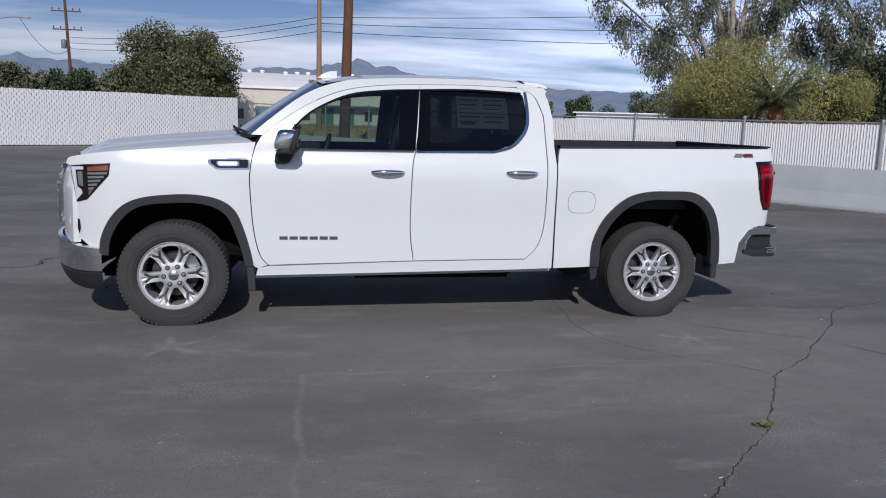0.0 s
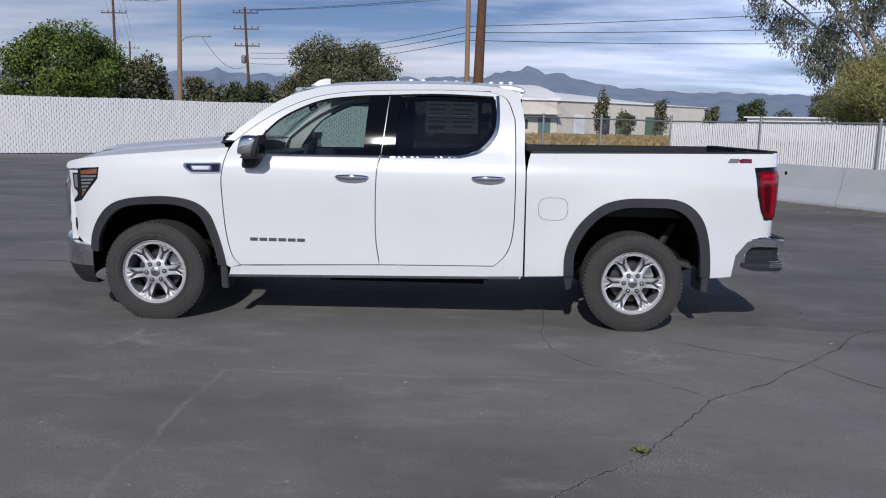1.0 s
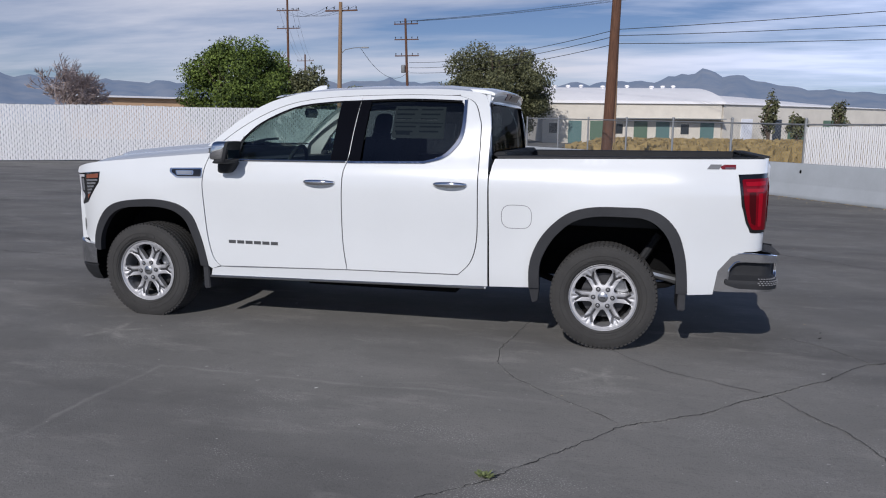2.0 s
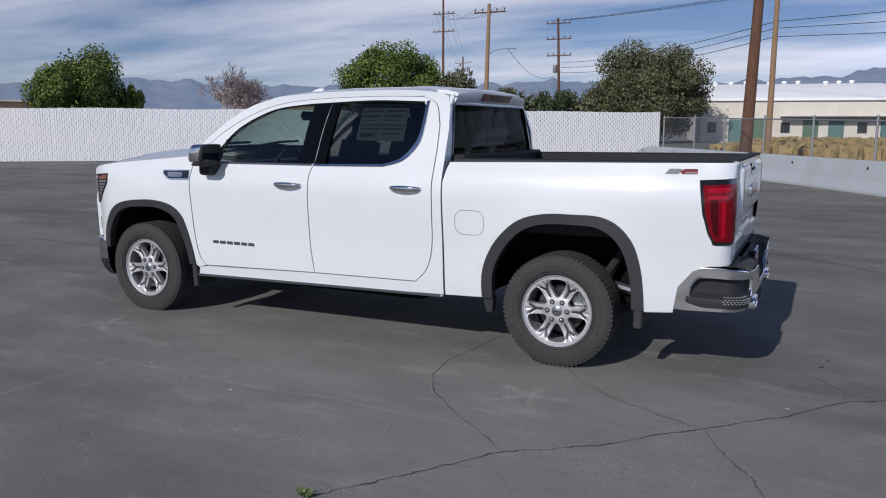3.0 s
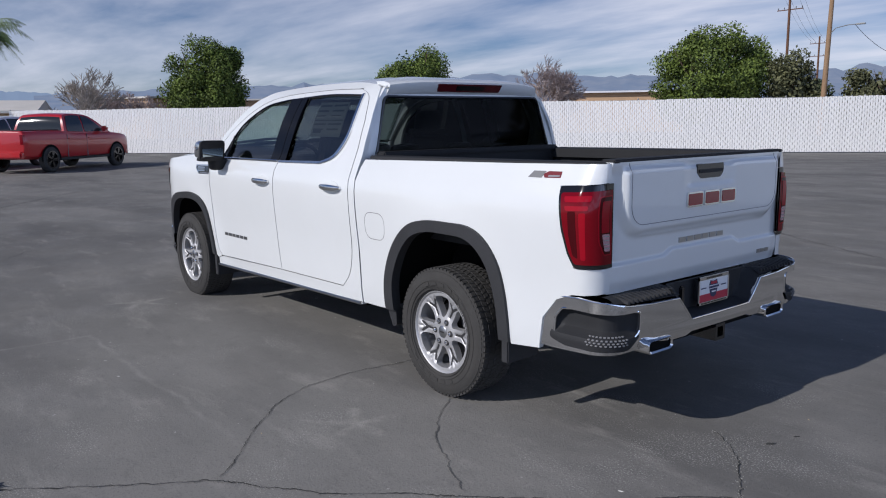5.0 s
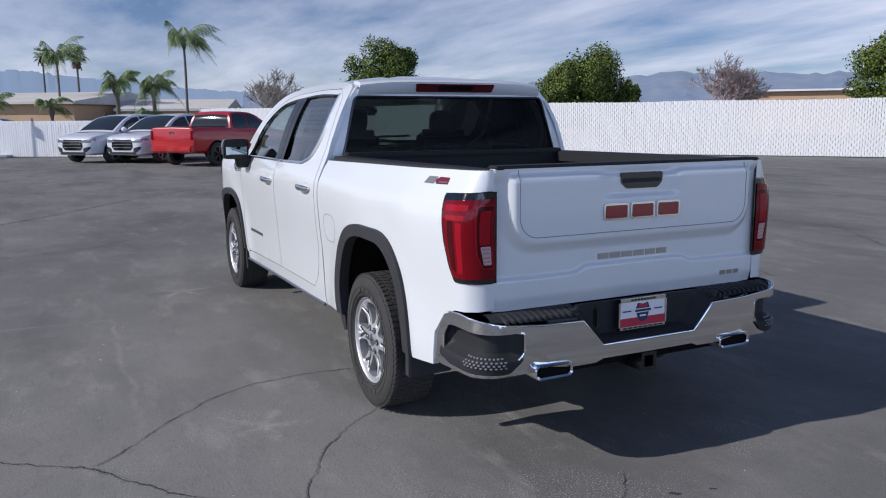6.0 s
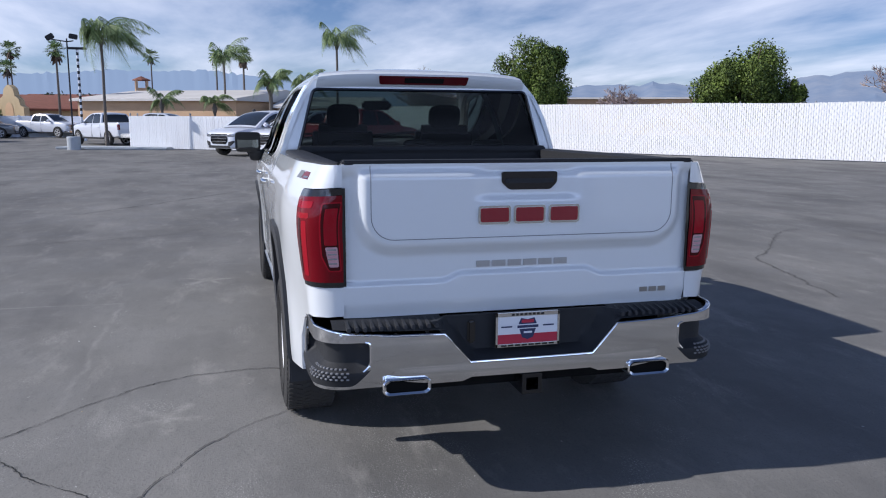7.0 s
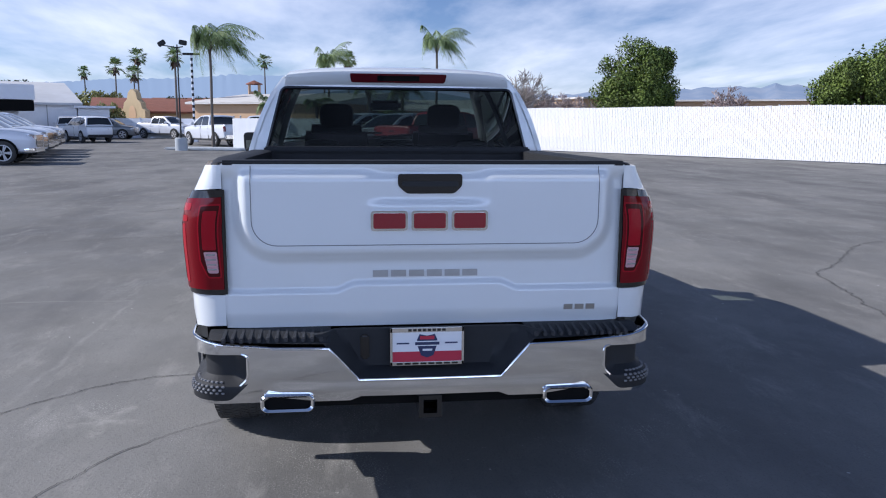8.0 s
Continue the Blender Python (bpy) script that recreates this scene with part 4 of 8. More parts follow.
def make_wheel():
    bm = bmesh.new()
    lathe(bm, [(0.262, -0.112), (0.262, -0.124), (0.256, -0.126), (0.249, -0.120), (0.243, -0.105), (0.238, -0.06), (0.228, 0.0), (0.23, 0.11)], 64)
    wheel = part("wheel", bm, RIM, truck, "six-spoke machined alloy wheel with all-terrain tyre")
    part("tyre", tyre_mesh(), RUBBER, wheel, "black all-terrain tyre")
    bm = bmesh.new()
    for r in (0.272, 0.29, 0.325):
        ring(bm, r, -0.1365 if r < 0.27 else (-0.1425 if r < 0.3 else -0.1445), 0.0022, 64)
    part("sidewall_ribs", bm, RUBBER, wheel)
    for k in range(26):
        a = 6.2832 * k / 26
        if k % 13 in (0, 1, 2, 9, 10, 11, 12):
            continue
        bm = bmesh.new()
        box(bm, (-0.011, -0.002, -0.022), (0.011, 0.002, 0.022), Matrix.Rotation(-a, 4, "Y") @ Matrix.Translation((0.307, -0.1445, 0)))
        part("sidewall_mark", bm, RUBBER, wheel)
    window = rounded([(0.094, -0.013), (0.145, -0.042), (0.194, -0.065), (0.219, -0.058), (0.229, 0.0), (0.219, 0.058), (0.194, 0.065), (0.145, 0.042), (0.094, 0.013)], 0.012, 2)
    holes = []
    for k in range(6):
        c, q = math.cos(radians(60 * k + 30)), math.sin(radians(60 * k + 30))
        holes.append([(u * c - v * q, u * q + v * c) for u, v in window])

    def face_at(u, v):
        r, a = math.hypot(u, v), math.atan2(v, u)
        off = (a + radians(30)) % radians(60) - radians(30)
        w = abs(r * math.sin(off))
        y = -0.108 + 0.010 * smooth_step(0.06, 0.13, r) - 0.016 * smooth_step(0.15, 0.238, r)
        # channel down each spoke that forks toward the rim, between two ridges
        arm = 0.0 if r < 0.165 else (r - 0.165) * 0.75
        y += 0.010 * math.exp(-((w - arm) / 0.0105) ** 4) * smooth_step(0.098, 0.112, r) * smooth_step(0.232, 0.218, r)
        y += 0.006 * smooth_step(0.012, 0.0, w) * smooth_step(0.19, 0.2, r) * smooth_step(0.236, 0.228, r)
        return Vector((u, y, v))

    bm = sheet([(0.2475 * math.cos(6.2832 * k / 72), 0.2475 * math.sin(6.2832 * k / 72)) for k in range(72)], face_at, 0.045, 0.0075, holes, inward=(0, 1, 0))
    bmesh.ops.recalc_face_normals(bm, faces=bm.faces)
    part("spoke_face", bm, RIM, wheel, "machined face with six forked spokes")
    # dark forked strips laid in the channels, with their shade put into the colour
    fork = [(0.108, -0.0065), (0.158, -0.0075), (0.206, -0.038), (0.213, -0.027), (0.178, 0.0), (0.213, 0.027), (0.206, 0.038), (0.158, 0.0075), (0.108, 0.0065)]
    for k in range(6):
        a = radians(60 * k)

        def groove_at(u, v, a=a):
            r = math.hypot(u, v)
            y = -0.108 + 0.010 * smooth_step(0.06, 0.13, r) - 0.016 * smooth_step(0.15, 0.238, r) + 0.0035
            return Matrix.Rotation(-a, 3, "Y") @ Vector((u, y, v))

        part("spoke_groove", sheet(rounded(fork, 0.004, 2), groove_at, 0, 0.02), RIM_DARK, wheel)
        m = Matrix.Rotation(-a, 4, "Y") @ Matrix.Translation((0.072, -0.110, 0))
        bm = bmesh.new()
        lathe(bm, [(0.0, -0.014), (0.006, -0.014), (0.0105, -0.008), (0.0115, 0.012)], 8)
        for v in bm.verts:
            v.co = m @ v.co
        part("lug_nut", bm, CHROME, wheel)
        # flat dark disc round each nut, painting the shade of a recess
        bm = bmesh.new()
        lathe(bm, [(0.0185, -0.001), (0.0185, 0.008)], 12)
        bm.faces.new([v for v in bm.verts if v.co.y < 0])
        for v in bm.verts:
            v.co = m @ v.co
        part("lug_recess", bm, RIM_DARK, wheel)
    bm = bmesh.new()
    lathe(bm, [(0.0, -0.116), (0.03, -0.115), (0.038, -0.110), (0.041, -0.095)], 28)
    cap = part("centre_cap", bm, SATIN, wheel)
    bm = bmesh.new()
    box(bm, (-0.018, -0.1185, -0.005), (0.018, -0.1155, 0.005), None, 0.001)
    part("cap_mark", bm, RIM_DARK, wheel)
    # disc coloured dark to paint the shade behind the spokes
    bm = bmesh.new()
    lathe(bm, [(0.05, -0.005), (0.172, -0.005), (0.172, 0.02), (0.05, 0.02)], 48, closed=True)
    part("brake_disc", bm, RIM_DARK, wheel)
    bm = bmesh.new()
    box(bm, (0.10, -0.035, -0.075), (0.19, 0.04, 0.075), Matrix.Rotation(radians(-20), 4, "Y"), 0.015)
    part("brake_caliper", bm, SATIN, wheel)
    bm = bmesh.new()
    lathe(bm, [(0.0, 0.05), (0.22, 0.05)], 32)
    part("brake_shield", bm, DARK_VOID, wheel)
    return wheel


wheel = make_wheel()
WHEEL_SIZE = Matrix.Scale(0.97, 4)
HUB_UP = TYRE_R - 0.029
wheel.matrix_basis = pose(FRONT_HUB, -HUB_Y, HUB_UP - 0.006, 0, -6, 0) @ WHEEL_SIZE
copy_thing(wheel, pose(REAR_HUB, -HUB_Y, HUB_UP, 0, 0, 0) @ WHEEL_SIZE)
copy_thing(wheel, pose(FRONT_HUB, HUB_Y, HUB_UP - 0.006, 0, 14, 180) @ WHEEL_SIZE)
copy_thing(wheel, pose(REAR_HUB, HUB_Y, HUB_UP, 0, 31, 180) @ WHEEL_SIZE)


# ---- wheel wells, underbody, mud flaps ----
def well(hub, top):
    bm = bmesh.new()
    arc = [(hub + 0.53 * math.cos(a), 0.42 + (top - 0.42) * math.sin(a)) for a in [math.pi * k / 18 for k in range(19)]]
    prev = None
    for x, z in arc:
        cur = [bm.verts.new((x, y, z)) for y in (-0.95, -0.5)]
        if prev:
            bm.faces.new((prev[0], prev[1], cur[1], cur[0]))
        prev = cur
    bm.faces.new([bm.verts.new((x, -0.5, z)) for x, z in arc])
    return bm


# liner colour is near black, so the shade of the wells is painted in
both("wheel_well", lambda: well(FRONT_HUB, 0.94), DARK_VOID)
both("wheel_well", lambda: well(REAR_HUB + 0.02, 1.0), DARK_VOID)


def flap(x, z0, z1, w=0.012, dx=0.03):
    bm = bmesh.new()
    box(bm, (-0.040, -0.985, z1), (0.012, -0.74, z0), None, 0.006)
    for v in bm.verts:
        v.co.x += x - dx * (z0 - v.co.z) / (z0 - z1) - 0.05 * (v.co.y + 0.99)
    return bm


both("mud_flap", lambda: flap(0.56, 0.47, 0.30, dx=-0.0), FLARE_PLASTIC, "black moulded mud flap")
both("mud_flap", lambda: flap(-3.14, 0.44, 0.235, dx=-0.01), FLARE_PLASTIC, "black moulded mud flap")
both("mud_flap", lambda: skin(rounded([(-0.525, 0.40), (-0.45, 0.40), (-0.462, 0.30), (-0.50, 0.285)], 0.01, 2), 0.0, 0.06, 0.05), FLARE_PLASTIC)
# underbody boxes and bars, with the shade beneath put into their colour
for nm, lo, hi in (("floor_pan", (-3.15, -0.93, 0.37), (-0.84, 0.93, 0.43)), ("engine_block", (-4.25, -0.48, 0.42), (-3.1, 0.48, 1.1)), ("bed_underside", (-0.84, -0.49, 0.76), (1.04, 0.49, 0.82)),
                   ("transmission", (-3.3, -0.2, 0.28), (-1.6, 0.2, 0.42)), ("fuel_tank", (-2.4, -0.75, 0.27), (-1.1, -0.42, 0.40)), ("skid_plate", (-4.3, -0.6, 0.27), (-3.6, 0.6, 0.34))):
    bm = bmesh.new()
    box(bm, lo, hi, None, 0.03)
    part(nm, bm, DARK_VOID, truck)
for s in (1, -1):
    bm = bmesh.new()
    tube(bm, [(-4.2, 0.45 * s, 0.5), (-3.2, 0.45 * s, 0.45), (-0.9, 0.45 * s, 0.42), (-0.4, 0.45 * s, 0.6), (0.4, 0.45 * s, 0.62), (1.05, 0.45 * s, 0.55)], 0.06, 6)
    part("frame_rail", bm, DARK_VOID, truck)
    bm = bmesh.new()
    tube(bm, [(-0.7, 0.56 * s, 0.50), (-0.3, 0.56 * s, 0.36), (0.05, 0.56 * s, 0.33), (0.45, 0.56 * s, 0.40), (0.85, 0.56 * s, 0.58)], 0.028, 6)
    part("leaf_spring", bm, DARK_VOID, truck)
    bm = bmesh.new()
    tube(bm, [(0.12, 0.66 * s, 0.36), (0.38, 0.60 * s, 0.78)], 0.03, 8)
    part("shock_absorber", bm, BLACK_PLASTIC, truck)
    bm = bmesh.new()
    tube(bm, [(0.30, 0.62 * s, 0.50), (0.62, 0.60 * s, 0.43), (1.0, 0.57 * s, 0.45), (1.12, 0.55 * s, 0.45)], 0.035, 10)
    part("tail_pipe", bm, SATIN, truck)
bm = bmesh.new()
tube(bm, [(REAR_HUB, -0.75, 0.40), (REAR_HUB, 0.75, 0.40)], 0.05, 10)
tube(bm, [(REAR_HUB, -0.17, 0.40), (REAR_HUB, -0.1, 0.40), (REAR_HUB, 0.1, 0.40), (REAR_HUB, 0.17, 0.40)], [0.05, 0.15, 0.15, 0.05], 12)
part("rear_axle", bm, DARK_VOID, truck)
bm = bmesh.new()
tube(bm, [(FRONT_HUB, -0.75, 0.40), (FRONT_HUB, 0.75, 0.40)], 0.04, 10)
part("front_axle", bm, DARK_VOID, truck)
# ---- cab back, rear glass, spoiler ----
def back_at(u, v):
    return Vector((-0.828 - 0.045 * smooth_step(1.35, 1.8, v) - 0.03 * (abs(u) / 0.9) ** 4, u, v))


BACK_GLASS = rounded([(-0.82, 1.32), (0.82, 1.32), (0.712, 1.728), (-0.712, 1.728)], 0.035, 4)
CAB_BACK = [(-0.93, 0.60), (0.93, 0.60), (0.955, 1.2), (0.915, 1.34), (0.865, 1.50), (0.775, 1.69), (0.69, 1.80), (0.4, 1.825), (-0.4, 1.825), (-0.69, 1.80), (-0.775, 1.69), (-0.865, 1.50), (-0.915, 1.34), (-0.955, 1.2)]
bm = sheet(CAB_BACK, back_at, 0.03, 0.07, [BACK_GLASS], inward=(-1, 0, 0))
bmesh.ops.recalc_face_normals(bm, faces=bm.faces)
part("cab_back", bm, WHITE_PAINT, truck)
bm = sheet(BACK_GLASS, lambda u, v: back_at(u, v) + Vector((-0.008, 0, 0)), 0, 0.08)
part("rear_glass", bm, GLASS_REAR, truck, "dark tinted rear window")
bm = bmesh.new()
tube(bm, [back_at(u, v) + Vector((0.002, 0, 0)) for u, v in BACK_GLASS + BACK_GLASS[:1]], 0.011, 6)
part("glass_seal", bm, GLOSS_BLACK, truck)

def spoiler_at(u, v):
    y = u * 2 - 1
    prof = [(-1.02, 1.862), (-0.92, 1.857), (-0.85, 1.842), (-0.826, 1.828), (-0.83, 1.80), (-0.858, 1.755), (-0.88, 1.74)]
    i = min(int(v * (len(prof) - 1)), len(prof) - 2)
    t = v * (len(prof) - 1) - i
    x = prof[i][0] + (prof[i + 1][0] - prof[i][0]) * t
    z = prof[i][1] + (prof[i + 1][1] - prof[i][1]) * t
    return Vector((x - 0.03 * abs(y) ** 3, y * (0.655 + 0.052 * v), z - 0.026 * abs(y) ** 4))


bm = grid(28, 12, spoiler_at)
bm.verts.ensure_lookup_table()
bm.faces.new(bm.verts[:13])
bm.faces.new(bm.verts[-13:])
bmesh.ops.recalc_face_normals(bm, faces=bm.faces)
part("spoiler", bm, WHITE_PAINT, truck)
LIGHT_DARK_RED = material("brake_lens", (0.10, 0.008, 0.012), rough=0.12, coat=1.0)
bm = sheet(rounded([(-0.29, 1.762), (0.29, 1.762), (0.30, 1.815), (-0.30, 1.815)], 0.012, 3), lambda u, v: Vector((-0.860 + 0.60 * (v - 1.755) - 0.02 * abs(u) ** 2 + 0.008, u, v)), 0.03, 0.05, inward=(-1, 0, 0))
lens = part("high_brake_light", bm, LIGHT_DARK_RED, truck, "dark red high brake light")
bm = sheet(rounded([(-0.13, 1.772), (0.13, 1.772), (0.13, 1.803), (-0.13, 1.803)], 0.006, 2), lambda u, v: Vector((-0.860 + 0.60 * (v - 1.755) - 0.02 * abs(u) ** 2 + 0.0115, u, v)), 0.006, 0.05, inward=(-1, 0, 0))
part("light_window", bm, GLOSS_BLACK, lens)
bm = bmesh.new()
grid(8, 4, lambda u, v: Vector((-2.66 + 0.17 * u, 0.0 + (v - 0.5) * 0.045 * (1 - 0.6 * u), 1.84 + 0.062 * math.sin(min(u * 1.25, 1.0) * 1.5708) * (1 - (2 * v - 1) ** 4))), bm)
part("roof_antenna", bm, WHITE_PAINT, truck)

# ---- bed ----
for nm, lo, hi in (("bed_floor", (-0.80, -0.76, 0.84), (1.04, 0.76, 0.87)), ("bed_front_wall", (-0.80, -0.80, 0.84), (-0.765, 0.80, 1.345))):
    bm = bmesh.new()
    box(bm, lo, hi, None, 0.008)
    part(nm, bm, BLACK_PLASTIC, truck)


def bed_wall():
    bm = bmesh.new()
    grid(24, 8, lambda u, v: Vector((-0.80 + 1.84 * u, -0.78 - 0.04 * v, 0.85 + 0.5 * v)), bm)
    return bm


both("bed_wall", bed_wall, BLACK_PLASTIC)


def rail_cap():
    bm = bmesh.new()
    n = 34
    rings = []
    for i in range(n + 1):
        s = -0.79 + (CORNER_S + 0.175 + 0.79) * i / n
        q = side_at(s, 1.345)
        z = 1.345 + 0.0085 * min(s, 1.1)
        into = (Vector((min(q.x, 1.0), -0.775, 0)) - Vector((q.x, q.y, 0)))
        into.normalize()
        prof = [(0.022, -0.010), (0.026, 0.006), (0.036, 0.012)]
        row = [bm.verts.new((q.x + into.x * d, q.y + into.y * d, z + h)) for d, h in prof]
        xi = min(q.x, 1.03)
        row += [bm.verts.new((xi, -0.80 if q.y < -0.81 else q.y + 0.04, z + 0.012)), bm.verts.new((xi, -0.775, z + 0.004)), bm.verts.new((xi, -0.775, z - 0.06))]
        rings.append(row)
    for a, b in zip(rings, rings[1:]):
        for k in range(len(a) - 1):
            bm.faces.new((a[k], a[k + 1], b[k + 1], b[k]))
    bmesh.ops.remove_doubles(bm, verts=bm.verts, dist=0.0005)
    return bm


both("bed_rail_cap", rail_cap, BLACK_PLASTIC, "black plastic bed rail cap")
bm = bmesh.new()
box(bm, (-0.83, -0.82, 1.335), (-0.74, 0.82, 1.372), None, 0.01)
part("bed_front_cap", bm, BLACK_PLASTIC, truck)


# ---- tailgate ----
GATE_W, GATE_LO, GATE_HI = 0.786, 0.722, 1.362


def gate_depth(y, z):
    a = abs(y)
    x = 1.064 + 0.022 * smooth_step(1.30, 1.352, z)
    # the middle stands proud of its shoulders, with rounded lower corners
    d = max(a - 0.68, 1.048 - z)
    if a > 0.58 and z < 1.148:
        d = math.hypot(a - 0.58, z - 1.148) - 0.10
    x += 0.042 * smooth_step(0.078, 0.010, d) * smooth_step(1.35, 1.30, z)
    # step near the foot
    cut = 0.868 + 0.03 * smooth_step(0.37, 0.28, a)
    x += 0.014 * smooth_step(cut + 0.012, cut - 0.012, z)
    x -= 0.016 * smooth_step(0.79, 0.72, z)
    x -= 0.010 * smooth_step(0.70, 0.786, a)
    # bowl round the pull
    if z > 1.2:
        x -= 0.012 * smooth_step(0.26, 0.16, a) * smooth_step(1.20, 1.235, z) * smooth_step(1.35, 1.32, z)
    return x


bm = grid(220, 104, lambda u, v: Vector((gate_depth((2 * u - 1) * GATE_W, GATE_LO + (GATE_HI - GATE_LO) * v), (2 * u - 1) * GATE_W, GATE_LO + (GATE_HI - GATE_LO) * v)))
rim_edges = [e for e in bm.edges if e.is_boundary]
ext = bmesh.ops.extrude_edge_only(bm, edges=rim_edges)
for v in [g for g in ext["geom"] if isinstance(g, bmesh.types.BMVert)]:
    v.co.x = 1.01
bmesh.ops.recalc_face_normals(bm, faces=bm.faces)
tailgate = part("tailgate", bm, WHITE_PAINT, truck, "white pressed tailgate with a raised centre panel")
bm = bmesh.new()
box(bm, (1.0, -0.76, 0.80), (1.015, 0.76, 1.35), None, 0.004)
part("tailgate_inner", bm, BLACK_PLASTIC, tailgate)
bm = bmesh.new()
box(bm, (1.0, -0.786, 1.358), (1.088, 0.786, 1.376), None, 0.007)
part("tailgate_cap", bm, BLACK_PLASTIC, tailgate, "black plastic top cap")
FIELD = [(-0.676, 1.355), (-0.676, 1.148)] + [(-0.58 + 0.096 * math.cos(a), 1.148 + 0.096 * math.sin(a)) for a in [math.pi * (1 + 0.5 * k / 8) for k in range(1, 9)]]
FIELD = FIELD + [(-y, z) for y, z in FIELD[::-1]]
bm = bmesh.new()
dense = []
for a, b in zip(FIELD, FIELD[1:]):
    for k in range(12):
        dense.append((a[0] + (b[0] - a[0]) * k / 12, a[1] + (b[1] - a[1]) * k / 12))
dense.append(FIELD[-1])
tube(bm, [(gate_depth(y, z) + 0.0005, y, z) for y, z in dense], 0.0017, 5)
part("panel_gap", bm, SEAM, tailgate)
for s in (-1, 1):
    bm = bmesh.new()
    box(bm, (1.0, s * 0.790 - 0.004, 0.73), (1.056, s * 0.790 + 0.004, 1.36), None)
    part("panel_gap", bm, SEAM, tailgate)


def on_gate(out):
    return lambda u, v: Vector((gate_depth(u, v) + out, u, v))


PULL = rounded([(-0.12, 1.326), (0.13, 1.326), (0.13, 1.28), (0.10, 1.25), (-0.085, 1.25), (-0.12, 1.28)], 0.012, 3)
bm = sheet(PULL, lambda u, v: Vector((1.098, u, v)), 0.02, 0.05, inward=(-1, 0, 0))
pull = part("tailgate_handle", bm, GLOSS_BLACK, tailgate, "gloss black tailgate pull")
bm = sheet(rounded([(-0.105, 1.297), (0.115, 1.297), (0.115, 1.278), (-0.105, 1.278)], 0.005, 2), lambda u, v: Vector((1.102, u, v)), 0.004, 0.05, inward=(-1, 0, 0))
part("camera_bar", bm, BLACK_PLASTIC, pull)


def gate_block(outline, out, mat, name="badge_block", thick=0.008):
    bm = sheet(outline, on_gate(out), thick, 0.04, inward=(-1, 0, 0))
    bmesh.ops.recalc_face_normals(bm, faces=bm.faces)
    return part(name, bm, mat, tailgate)


# three red emblem blocks with chrome edges, and rows of small chrome blocks
z0, z1 = 1.108, 1.186
BLOCKS = [rounded([(a, z0), (a + 0.142, z0), (a + 0.142, z1), (a, z1)], 0.014, 3) for a in (-0.225, -0.069, 0.088)
]
for shape in BLOCKS:
    gate_block(shape, 0.010, CHROME, thick=0.012)
    y0, y1 = min(p[0] for p in shape), max(p[0] for p in shape)
    gate_block(rounded([(y0 + 0.009, z0 + 0.009), (y1 - 0.009, z0 + 0.009), (y1 - 0.009, z1 - 0.009), (y0 + 0.009, z1 - 0.009)], 0.008, 2), 0.0125, BADGE_RED, "badge_inlay", 0.004)
for k in range(6):
    a = -0.218 + 0.0713 * k
    gate_block([(a, 0.919), (a + 0.06, 0.919), (a + 0.06, 0.946), (a, 0.946)], 0.005, SATIN)
for k in range(3):
    a = 0.555 + 0.046 * k
    gate_block([(a, 0.775), (a + 0.036, 0.775), (a + 0.036, 0.797), (a, 0.797)], 0.004, SATIN)


# ---- tail lights ----
def tail(outline, out, thick=0.02, step=0.03):
    return skin(outline, out - 0.007, thick, step)


